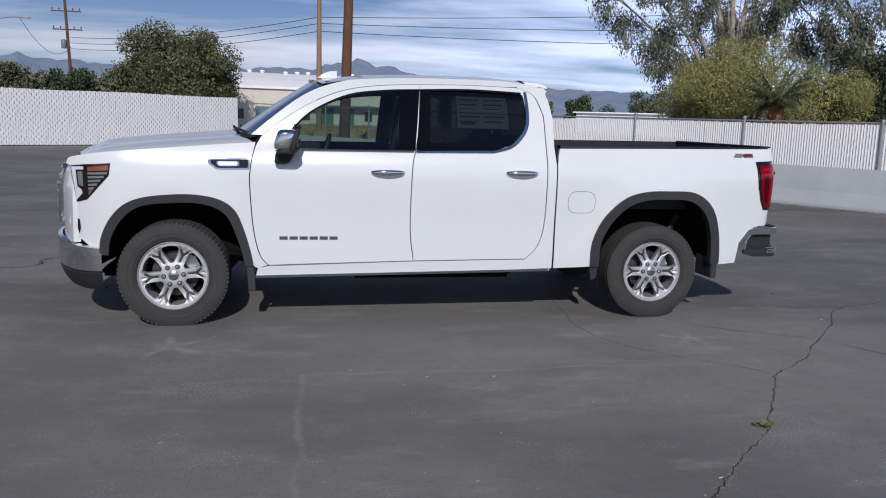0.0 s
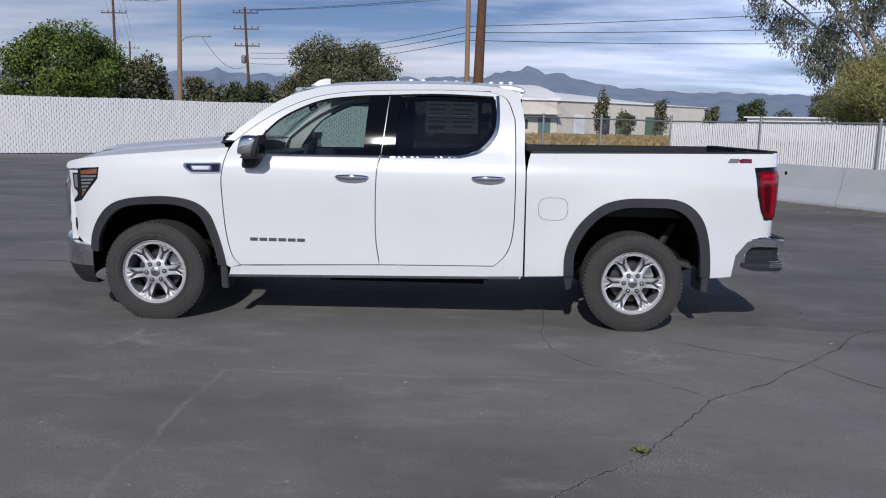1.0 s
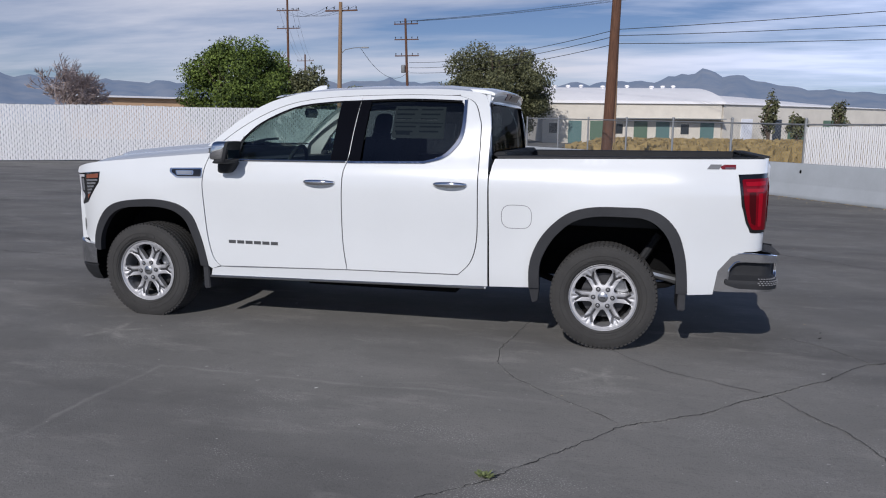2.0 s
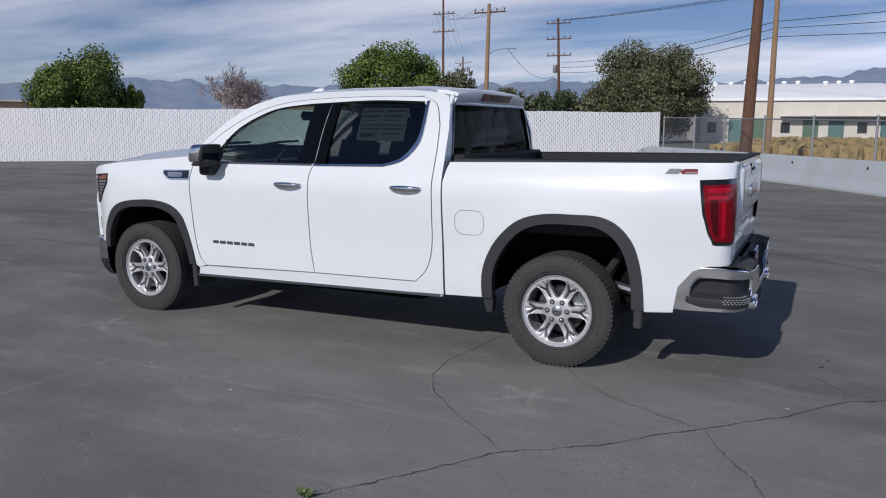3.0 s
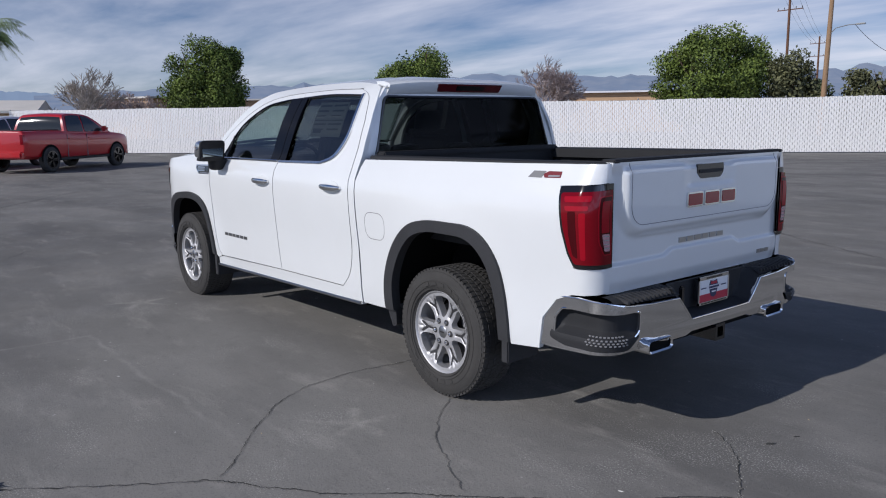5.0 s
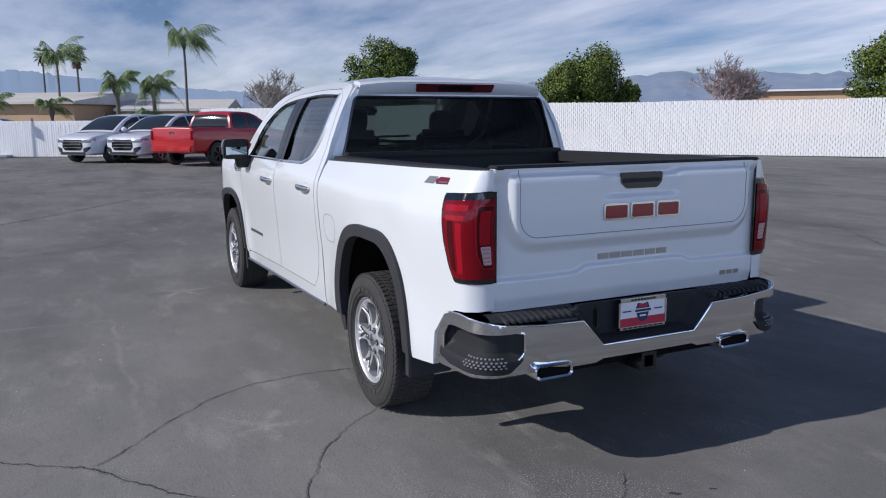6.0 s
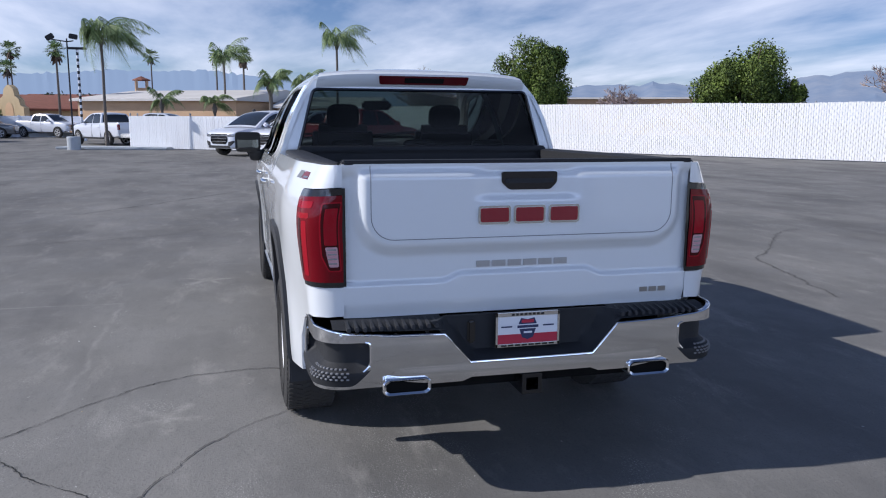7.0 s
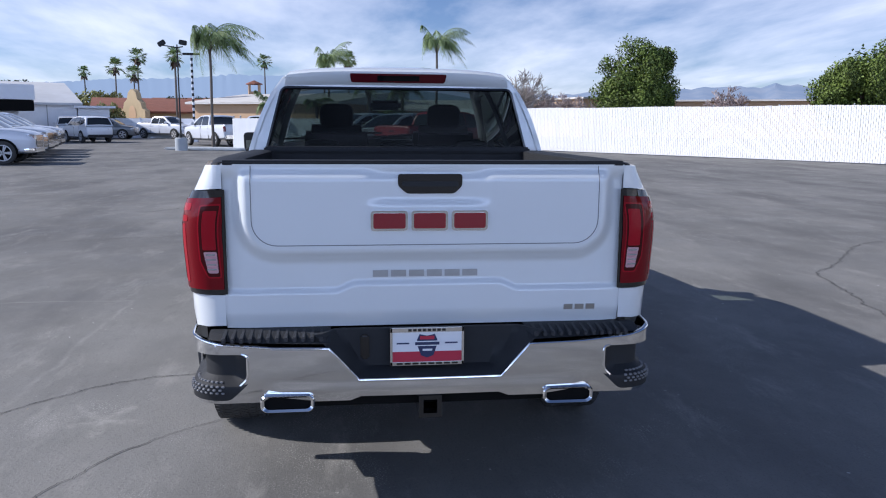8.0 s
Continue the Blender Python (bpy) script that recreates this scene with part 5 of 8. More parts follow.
E = CORNER_S + 0.212
TAIL = rounded([(0.876, 1.250), (E, 1.266), (E, 0.86), (0.972, 0.862), (0.935, 0.93), (0.905, 1.04)], 0.015, 3)
REVERSE_LENS = material("reverse_lens", (0.50, 0.27, 0.29), rough=0.25, coat=0.5)
for side in (1, -1):
    def flip(bm):
        if side < 0:
            for v in bm.verts:
                v.co.y = -v.co.y
        bmesh.ops.recalc_face_normals(bm, faces=bm.faces)
        return bm
    lamp = part("tail_light", flip(tail(TAIL, 0.012)), GLOSS_BLACK, truck, "red tail light with dark surround")
    part("lens", flip(tail(rounded([(0.895, 1.222), (E - 0.012, 1.238), (E - 0.010, 0.880), (0.978, 0.882), (0.948, 0.94), (0.92, 1.05)], 0.014, 3), 0.017, 0.008, 0.02)), TAIL_RED, lamp)
    part("lens_band", flip(tail(rounded([(0.945, 1.135), (0.988, 1.138), (0.998, 0.91), (0.972, 0.925), (0.952, 1.02)], 0.01, 3), 0.0182, 0.005, 0.02)), TAIL_DARK, lamp)
    part("light_guide", flip(tail(rounded([(0.918, 1.205), (1.055, 1.213), (1.055, 1.185), (0.925, 1.178)], 0.008, 3), 0.0184, 0.006, 0.02)), TAIL_GLOW, lamp)
    part("light_guide", flip(tail(rounded([(0.925, 1.160), (1.045, 1.165), (1.045, 1.142), (0.932, 1.138)], 0.008, 3), 0.0184, 0.006, 0.02)), TAIL_GLOW, lamp)
    part("light_guide", flip(tail(rounded([(1.005, 1.130), (1.035, 1.132), (1.035, 0.905), (1.012, 0.905)], 0.008, 3), 0.0184, 0.006, 0.02)), TAIL_GLOW, lamp)
    # inner chamber seen from behind: pale rim, bright bar, clear reverse lens
    part("chamber_rim", flip(tail(rounded([(1.090, 1.208), (E - 0.020, 1.212), (E - 0.020, 0.925), (1.115, 0.925), (1.092, 0.99)], 0.010, 3), 0.0182, 0.005, 0.02)), TAIL_GLOW, lamp)
    part("chamber", flip(tail(rounded([(1.096, 1.202), (E - 0.026, 1.206), (E - 0.026, 0.931), (1.119, 0.931), (1.098, 0.99)], 0.008, 3), 0.0194, 0.005, 0.02)), TAIL_DARK, lamp)
    part("light_guide", flip(tail(rounded([(1.108, 1.184), (E - 0.032, 1.186), (E - 0.032, 1.035), (1.108, 1.035)], 0.006, 3), 0.0206, 0.005, 0.02)), TAIL_GLOW, lamp)
    part("reverse_lens", flip(tail(rounded([(1.110, 1.028), (E - 0.032, 1.028), (E - 0.032, 0.945), (1.120, 0.945)], 0.006, 2), 0.0206, 0.006, 0.02)), REVERSE_LENS, lamp)
    for k in range(4):
        z = 0.957 + 0.019 * k
        part("lens_rib", flip(tail([(1.118, z), (E - 0.036, z), (E - 0.036, z + 0.006), (1.118, z + 0.006)], 0.0226, 0.004, 0.03)), LAMP_CLEAR, lamp)


# ---- rear bumper ----
def bumper_at(s, z, out=0.0):
    """Wraps the bumper face: straight across the back, round the corner, forward along the side."""
    sg, a = (1 if s >= 0 else -1), abs(s)
    bow = 1.205 - 0.02 * (min(a, 0.785) / 0.785) ** 2
    bow += 0.008 * smooth_step(0.528, 0.516, z) * smooth_step(0.64, 0.56, a) - 0.9 * max(0.0, 0.60 - z) ** 2 - 1.2 * max(0.0, z - 0.64) ** 2
    r = 0.13
    arc = r * 1.5708
    flat = 0.785
    if a <= flat:
        return Vector((bow + out, s, z))
    if a <= flat + arc:
        t = (a - flat) / r
        return Vector((bow - r + (r + out) * math.cos(t), sg * (flat + (r + out) * math.sin(t)), z))
    f = a - flat - arc
    return Vector((bow - r - f, sg * (flat + r + out + 0.06 * f), z))


S_END = 1.27
# pale stud colour has the sun on the raised tread painted in
STUD = material("sunlit_tread", (0.22, 0.22, 0.225), rough=0.5)
TOP_R = [(0.391, 0.668), (0.60, 0.672), (0.78, 0.686), (0.90, 0.706), (1.05, 0.714), (S_END - 0.12, 0.710), (S_END - 0.03, 0.655), (S_END, 0.57), (S_END + 0.005, 0.445)]
BOT_R = [(S_END - 0.08, 0.440), (0.95, 0.448), (0.78, 0.452), (0.60, 0.456), (0.31, 0.459), (0.27, 0.476)]
CHROME_OUT = [(-s, z) for s, z in TOP_R[::-1]] + [(-0.277, 0.541), (0.277, 0.541)] + TOP_R + BOT_R + [(-s, z) for s, z in BOT_R[::-1]]
HOLE = rounded([(0.695, 0.650), (1.15, 0.655), (1.195, 0.60), (1.195, 0.505), (1.10, 0.478), (0.775, 0.478), (0.695, 0.555)], 0.02, 3)
bm = sheet(CHROME_OUT, bumper_at, 0.03, 0.022, [HOLE, [(-s, z) for s, z in HOLE[::-1]]], inward=(-1, 0, 0))
bmesh.ops.recalc_face_normals(bm, faces=bm.faces)
bumper = part("rear_bumper", bm, CHROME, truck, "chrome rear bumper with black corner steps")
# bright rolled lips along the upper edge and the notch, and round the step openings
LIP = [(-s, z) for s, z in TOP_R[-3::-1]] + [(-0.277, 0.541), (0.277, 0.541)] + TOP_R[:-2]
bm = bmesh.new()
fine = []
for (a0, b0), (a1, b1) in zip(LIP, LIP[1:]):
    k = max(1, int(math.hypot(a1 - a0, b1 - b0) / 0.03))
    fine += [(a0 + (a1 - a0) * q / k, b0 + (b1 - b0) * q / k) for q in range(k)]
tube(bm, [bumper_at(u, v, -0.002) for u, v in fine + LIP[-1:]], 0.0055, 8)
part("chrome_lip", bm, CHROME, bumper)
for sg in (-1, 1):
    bm = bmesh.new()
    ring = [bumper_at(sg * u, v, -0.002) for u, v in HOLE]
    tube(bm, ring + ring[:1], 0.006, 6)
    part("chrome_lip", bm, CHROME, bumper)


def recess_at(u, v):
    edge = 0.285 + 0.82 * (v - 0.541)
    deep = smooth_step(0.0, 0.075, edge - abs(u)) * smooth_step(0.541, 0.575, v)
    return Vector((1.188 - 0.075 * deep, u, v))


bm = sheet([(-0.445, 0.722), (-0.40, 0.672), (-0.287, 0.537), (0.287, 0.537), (0.40, 0.672), (0.445, 0.722)], recess_at, 0.02, 0.025, inward=(-1, 0, 0))
part("plate_recess", bm, BLACK_PLASTIC, bumper, "black plastic plate recess")
bm = bmesh.new()
box(bm, (1.10, -0.13, 0.60), (1.146, 0.11, 0.72), None, 0.008)
part("plate_mount", bm, BLACK_PLASTIC, bumper)
bm = bmesh.new()
box(bm, (1.10, -0.27, 0.60), (1.128, -0.235, 0.70), None, 0.008)
part("wiring_socket", bm, GLOSS_BLACK, bumper)
bm = sheet([(-0.70, 0.46), (-0.70, 0.54), (0.70, 0.54), (0.70, 0.46)], lambda s, z: bumper_at(s, z, -0.06), 0, 0.08)
part("bumper_backing", bm, BLACK_PLASTIC, bumper)
for sg in (-1, 1):
    bm = bmesh.new()
    grid(18, 4, lambda u, v: Vector((1.07 + (0.125 - 0.05 * u ** 4) * v, sg * (0.385 + 0.46 * u), 0.722 - 0.036 * v ** 3 * (1 - 0.4 * u))), bm)
    bmesh.ops.recalc_face_normals(bm, faces=bm.faces)
    top = part("step_pad", bm, BLACK_PLASTIC, bumper, "black ribbed step pad")
    for k in range(12):
        y = sg * (0.42 + 0.033 * k)
        bm = bmesh.new()
        box(bm, (1.095, y - 0.008, 0.706), (1.19, y + 0.008, 0.7245), None, 0.003)
        for v in bm.verts:
            v.co.z -= 0.018 * max(0, (v.co.x - 1.10) / 0.1) ** 3
        part("rib", bm, FLARE_PLASTIC, top)
    # corner scoop: dark hollow over a sloping tread
    def scoop(u, v):
        return bumper_at(sg * u, v, 0.014 * smooth_step(0.552, 0.52, v) - 0.004 - 0.040 * smooth_step(0.515, 0.565, v) * smooth_step(0.66, 0.76, u) * smooth_step(1.235, 1.16, u))
    bm = sheet(rounded([(0.68, 0.665), (1.16, 0.67), (1.212, 0.60), (1.212, 0.495), (1.11, 0.468), (0.765, 0.468), (0.68, 0.55)], 0.02, 3), scoop, 0, 0.018)
    bmesh.ops.recalc_face_normals(bm, faces=bm.faces)
    step = part("corner_step", bm, BLACK_PLASTIC, bumper, "black plastic corner step with raised tread")
    for i in range(10):
        for j in range(4):
            u, v = 0.79 + 0.021 * i + 0.010 * (j % 2), 0.500 + 0.0125 * j
            p, q = scoop(u, v), scoop(u + 0.02, v)
            across = math.degrees(math.atan2(q.y - p.y, q.x - p.x))
            bm = bmesh.new()
            box(bm, (-0.006, -0.005, -0.003), (0.006, 0.005, 0.004), pose(*p, 0, 0, across), 0.0015)
            part("tread_stud", bm, STUD, step)
    # exhaust tip
    c = Vector((1.119, sg * 0.549, 0.458))
    o = rounded([(-0.102, -0.02), (-0.085, -0.035), (0.085, -0.035), (0.102, -0.02), (0.102, 0.02), (0.085, 0.035), (-0.085, 0.035), (-0.102, 0.02)], 0.008, 2)
    i_ = [(y * 0.86, z * 0.66) for y, z in o]
    bm = bmesh.new()
    loops = [[bm.verts.new(c + Vector((dx, y, z))) for y, z in prof] for dx, prof in ((-0.12, o), (0.085, o), (0.092, [(y * 0.95, z * 0.9) for y, z in o]), (0.085, i_), (-0.05, i_))]
    for a, b in zip(loops, loops[1:]):
        for k in range(len(a)):
            bm.faces.new((a[k], a[(k + 1) % len(a)], b[(k + 1) % len(a)], b[k]))
    bmesh.ops.recalc_face_normals(bm, faces=bm.faces)
    tip = part("exhaust_tip", bm, CHROME, truck, "rectangular chrome exhaust tip")
    # near-black plug just inside the tip paints the shaded bore
    bm = bmesh.new()
    bm.faces.new([bm.verts.new(c + Vector((0.07, y * 0.87, z * 0.67))) for y, z in o])
    part("exhaust_bore", bm, DARK_VOID, tip)
o = [(-0.046, 0.38), (0.044, 0.38), (0.044, 0.47), (-0.046, 0.47)]
i_ = [(-0.028, 0.398), (0.026, 0.398), (0.026, 0.453), (-0.028, 0.453)]
bm = bmesh.new()
loops = [[bm.verts.new((x, y, z)) for y, z in prof] for x, prof in ((1.02, o), (1.2, o), (1.2, i_), (1.05, i_))]
for a, b in zip(loops, loops[1:]):
    for k in range(4):
        bm.faces.new((a[k], a[(k + 1) % 4], b[(k + 1) % 4], b[k]))
bmesh.ops.recalc_face_normals(bm, faces=bm.faces)
part("hitch_receiver", bm, GLOSS_BLACK, truck)
bm = bmesh.new()
box(bm, (0.98, -0.55, 0.40), (1.10, 0.55, 0.47), None, 0.015)
part("hitch_bar", bm, DARK_VOID, truck)
bm = bmesh.new()
box(bm, (1.165, -0.05, 0.462), (1.19, 0.045, 0.49), None, 0.004)
part("trailer_socket", bm, BLACK_PLASTIC, truck)
# dealer plate: frame, white insert, red foot, dark crest; lettering as bars
PLATE_RED = material("plate_red", (0.45, 0.02, 0.05), rough=0.4)
PLATE_WHITE = material("plate_white", (0.75, 0.76, 0.78), rough=0.35)
NAVY = material("plate_navy", (0.02, 0.03, 0.09), rough=0.4)


def plate_box(name, y0, y1, z0, z1, x, mat, parent, thick=0.004):
    bm = bmesh.new()
    box(bm, (x - thick, y0, z0), (x, y1, z1), None, 0.0008)
    return part(name, bm, mat, parent)


plate = plate_box("licence_plate", -0.152, 0.132, 0.586, 0.728, 1.152, PLATE_WHITE, truck)
plate["label"] = "white and red dealer plate in a chrome frame"
plate_box("plate_foot", -0.146, 0.126, 0.594, 0.635, 1.1535, PLATE_RED, plate)
for y0, y1, z0, z1 in ((-0.155, 0.135, 0.714, 0.732), (-0.155, 0.135, 0.581, 0.595), (-0.155, -0.146, 0.581, 0.732), (0.126, 0.135, 0.581, 0.732)):
    plate_box("plate_frame", y0, y1, z0, z1, 1.158, CHROME, plate, 0.01)
for k in range(8):
    plate_box("lettering_bar", -0.085 + 0.019 * k, -0.071 + 0.019 * k, 0.718, 0.728, 1.1595, GLOSS_BLACK, plate, 0.003)
    plate_box("lettering_bar", -0.13 + 0.031 * k, -0.106 + 0.031 * k, 0.584, 0.592, 1.1595, GLOSS_BLACK, plate, 0.003)
crest = sheet([(-0.05, 0.682), (-0.05, 0.665), (-0.035, 0.62), (-0.01, 0.61), (0.015, 0.62), (0.03, 0.665), (0.03, 0.682), (0.02, 0.705), (-0.01, 0.698), (-0.04, 0.705)], lambda u, v: Vector((1.1545, u, v)), 0.003, 0.05, inward=(-1, 0, 0))
part("crest", crest, NAVY, plate)
plate_box("lettering_bar", -0.065, 0.045, 0.658, 0.678, 1.1565, PLATE_WHITE, plate, 0.003)
plate_box("lettering_bar", -0.058, 0.038, 0.662, 0.674, 1.1575, NAVY, plate, 0.002)
plate_box("lettering_bar", -0.038, 0.018, 0.684, 0.698, 1.1565, PLATE_RED, plate, 0.003)
plate_box("lettering_bar", -0.028, 0.010, 0.638, 0.646, 1.1565, PLATE_WHITE, plate, 0.003)
for y0 in (-0.13, 0.06):
    plate_box("lettering_bar", y0, y0 + 0.05, 0.666, 0.672, 1.1555, NAVY, plate, 0.002)

# ---- front end ----
GUIDE_WHITE = material("light_guide", (0.66, 0.67, 0.69), rough=0.2, coat=1.0)
HEADLAMP = rounded([(-4.395, 1.13), (-4.10, 1.155), (-4.112, 1.072), (-4.275, 0.897), (-4.36, 0.872), (-4.372, 0.96)], 0.012, 3)
for side in (1, -1):
    def flip(bm):
        if side < 0:
            for v in bm.verts:
                v.co.y = -v.co.y
        bmesh.ops.recalc_face_normals(bm, faces=bm.faces)
        return bm
    lamp = part("headlight", flip(skin(HEADLAMP, 0.004, 0.03, 0.05)), GLOSS_BLACK, truck, "dark headlight with bright guide bar")
    part("amber_strip", flip(skin([(-4.262, 1.126), (-4.112, 1.143), (-4.115, 1.108), (-4.262, 1.096)], 0.007, 0.006, 0.05)), AMBER, lamp)
    for k in range(5):
        z = 1.088 - 0.027 * k
        part("lamp_bar", flip(skin([(-4.262, z), (-4.118 - 0.025 * k, z + 0.008), (-4.123 - 0.025 * k, z - 0.008), (-4.262, z - 0.015)], 0.007, 0.006, 0.05)), LAMP_CLEAR, lamp)
    part("amber_foot", flip(skin([(-4.262, 0.955), (-4.215, 0.985), (-4.262, 0.925)], 0.007, 0.006, 0.05)), AMBER, lamp)
    part("guide_bar", flip(skin([(-4.388, 1.124), (-4.292, 1.128), (-4.292, 1.108), (-4.352, 1.104), (-4.345, 0.985), (-4.315, 0.965), (-4.308, 0.94), (-4.36, 0.885), (-4.366, 0.96)], 0.008, 0.008, 0.05)), GUIDE_WHITE, lamp)
    part("inner_reflector", flip(skin([(-4.340, 1.09), (-4.300, 1.094), (-4.300, 0.99), (-4.334, 0.995)], 0.007, 0.006, 0.05)), LAMP_CLEAR, lamp)


def front_at(y, z, out=0.0):
    return Vector((-4.62 + 0.22 * (abs(y) / 0.86) ** 2.4 + 0.06 * smooth_step(0.95, 1.2, z) - out, y, z))


bm = sheet([(-0.86, 0.58), (0.86, 0.58), (0.88, 0.9), (0.86, 1.13), (0.5, 1.165), (-0.5, 1.165), (-0.86, 1.13), (-0.88, 0.9)], front_at, 0.05, 0.08, inward=(1, 0, 0))
bmesh.ops.recalc_face_normals(bm, faces=bm.faces)
part("front_fascia", bm, WHITE_PAINT, truck)
GRILLE = rounded([(-0.58, 0.70), (0.58, 0.70), (0.64, 0.95), (0.64, 1.12), (-0.64, 1.12), (-0.64, 0.95)], 0.04, 3)
bm = sheet(GRILLE, lambda u, v: front_at(u, v, 0.012), 0.02, 0.08, inward=(1, 0, 0))
bmesh.ops.recalc_face_normals(bm, faces=bm.faces)
grille = part("grille", bm, GLOSS_BLACK, truck, "black grille with chrome bars")
for k in range(7):
    z = 0.74 + 0.058 * k
    bm = bmesh.new()
    half = 0.585 + 0.05 * smooth_step(0.7, 0.95, z)
    tube(bm, [front_at(-half + 2 * half * i / 16, z, 0.022) for i in range(17)], 0.013, 6)
    part("grille_bar", bm, CHROME, grille)
bm = bmesh.new()
tube(bm, [front_at(u, v, 0.014) for u, v in GRILLE + GRILLE[:1]], 0.022, 6)
part("grille_surround", bm, CHROME, grille)


def front_bumper_at(u, v, prof):
    """u runs round the nose from side to side, v down the section."""
    y = 2 * u - 1
    a = abs(y)
    px = -4.19 - 0.47 * (1 - a ** 2.8)
    py = math.copysign(0.965 * min(1, a * 1.12) if a < 0.75 else 0.965 * (0.84 + 0.16 * (1 - ((1 - a) / 0.25) ** 2)), y)
    i = min(int(v * (len(prof) - 1)), len(prof) - 2)
    t = v * (len(prof) - 1) - i
    o = prof[i][0] + (prof[i + 1][0] - prof[i][0]) * t
    z = prof[i][1] + (prof[i + 1][1] - prof[i][1]) * t
    z += 0.055 * (1 - a ** 2) if z > 0.5 else 0.0
    n = Vector((-(1 - a ** 3), y * a ** 3, 0))
    n.normalize()
    return Vector((px, py, z)) + n * o


bm = grid(40, 8, lambda u, v: front_bumper_at(u, v, [(-0.03, 0.555), (0.0, 0.545), (0.004, 0.48), (0.0, 0.385), (-0.03, 0.365)]))
bmesh.ops.recalc_face_normals(bm, faces=bm.faces)
fb = part("front_bumper", bm, CHROME, truck, "chrome front bumper")
bm = grid(40, 8, lambda u, v: front_bumper_at(u, v, [(-0.02, 0.37), (-0.004, 0.36), (-0.03, 0.29), (-0.07, 0.235), (-0.2, 0.23)]))
bmesh.ops.recalc_face_normals(bm, faces=bm.faces)
part("air_dam", bm, BLACK_PLASTIC, fb)
both("fascia_slot", lambda: skin(rounded([(-4.372, 0.755), (-4.345, 0.75), (-4.34, 0.69), (-4.352, 0.64), (-4.366, 0.68)], 0.008, 2), 0.004, 0.006, 0.05), GLOSS_BLACK)
# cowl and wipers
bm = grid(16, 3, lambda u, v: Vector((-3.40 + 0.25 * (2 * u - 1) ** 2 + 0.10 * v, (2 * u - 1) * 0.9, 1.355 + 0.02 * v + 0.012 * (1 - (2 * u - 1) ** 2))))
part("cowl", bm, BLACK_PLASTIC, truck)
for y0, y1 in ((-0.72, 0.0), (0.05, 0.75)):
    bm = bmesh.new()
    tube(bm, [(-3.16 - 0.1 * (1 - abs(y0)), y0, 1.39), (-3.30, (y0 + y1) / 2, 1.415), (-3.34, y1, 1.42)], 0.012, 6)
    part("wiper", bm, BLACK_PLASTIC, truck)

# ---- cabin ----
def seat(x, y, w, name, tall=0.60, rest=1.535):
    bm = bmesh.new()
    box(bm, (x - 0.28, y - w, 0.78), (x + 0.25, y + w, 0.92), None, 0.05)
    s = part(name, bm, SEAT_DARK, truck)
    bm = bmesh.new()
    box(bm, (-0.06, -w, 0.0), (0.08, w, tall), None, 0.05)
    m = pose(x + 0.24, y, 0.86, 0, 14, 0)
    for v in bm.verts:
        v.co.y *= 1 - 0.24 * (v.co.z / tall)
        v.co = m @ v.co
    part("seat_back", bm, SEAT_DARK, s)
    bm = bmesh.new()
    pod(bm, (x + 0.40 - 0.25 * (0.6 - tall), y, rest), (0.05, 0.125 if tall > 0.5 else 0.11, 0.095 if tall > 0.5 else 0.05), 0.55)
    part("headrest", bm, SEAT_DARK, s)
    return s


seat(-2.25, -0.40, 0.29, "front_seat", 0.66, 1.56)
seat(-2.25, 0.40, 0.29, "front_seat", 0.66, 1.56)
for y in (-0.48, 0.0, 0.48):
    seat(-1.35, y, 0.235, "rear_seat", 0.47, 1.36)
bm = bmesh.new()
box(bm, (-3.15, -0.86, 0.95), (-2.72, 0.86, 1.27), None, 0.07)
part("dashboard", bm, SEAT_DARK, truck)
bm = bmesh.new()
ring_path = [(-2.62 + 0.06 * math.sin(a), -0.40 + 0.185 * math.cos(a), 1.20 + 0.175 * math.sin(a)) for a in [6.2832 * k / 28 for k in range(29)]]
tube(bm, ring_path, 0.017, 8)
tube(bm, [(-2.62, -0.57, 1.20), (-2.63, -0.40, 1.19), (-2.62, -0.23, 1.20)], 0.025, 6)
tube(bm, [(-2.63, -0.40, 1.19), (-2.8, -0.40, 1.13)], 0.04, 8)
part("steering_wheel", bm, SEAT_DARK, truck)
bm = bmesh.new()
box(bm, (-2.66, -0.13, 1.62), (-2.63, 0.13, 1.70), None, 0.02)
part("rear_view_mirror", bm, GLOSS_BLACK, truck)
bm = bmesh.new()
box(bm, (-2.60, -0.08, 0.7), (-1.75, 0.08, 1.05), None, 0.04)
part("centre_console", bm, SEAT_DARK, truck)
bm = grid(10, 10, lambda u, v: Vector((-2.6 + 1.75 * u, -0.68 + 1.36 * v, 1.785 + 0.03 * (1 - (2 * v - 1) ** 2))))
part("headliner", bm, material("headliner_cloth", (0.05, 0.05, 0.05), rough=0.9, bump=0.1, bump_scale=300), truck)
both("door_card", lambda: skin([(-3.0, 0.46), (-3.0, 1.27), (-1.97, 1.275), (-1.0, 1.285), (-0.95, 0.8), (-1.05, 0.48)], -0.10, 0, 0.12), SEAT_DARK)
bm = skin([(-1.61, 1.465), (-1.205, 1.462), (-1.21, 1.70), (-1.605, 1.705)], -0.0135, 0, 0.06)
sticker = part("window_sticker", bm, PAPER, truck, "pale paper price sheet inside the rear window")
for k in range(5):
    z = 1.685 - 0.036 * k - (0.02 if k > 2 else 0)
    for a, b in ((-1.59, -1.43), (-1.40, -1.23)):
        part("print_bar", skin([(a, z), (b - 0.02 * ((k * 7) % 3), z), (b - 0.02 * ((k * 7) % 3), z - 0.012), (a, z - 0.012)], -0.0128, 0, 0.2), PRINT, sticker)
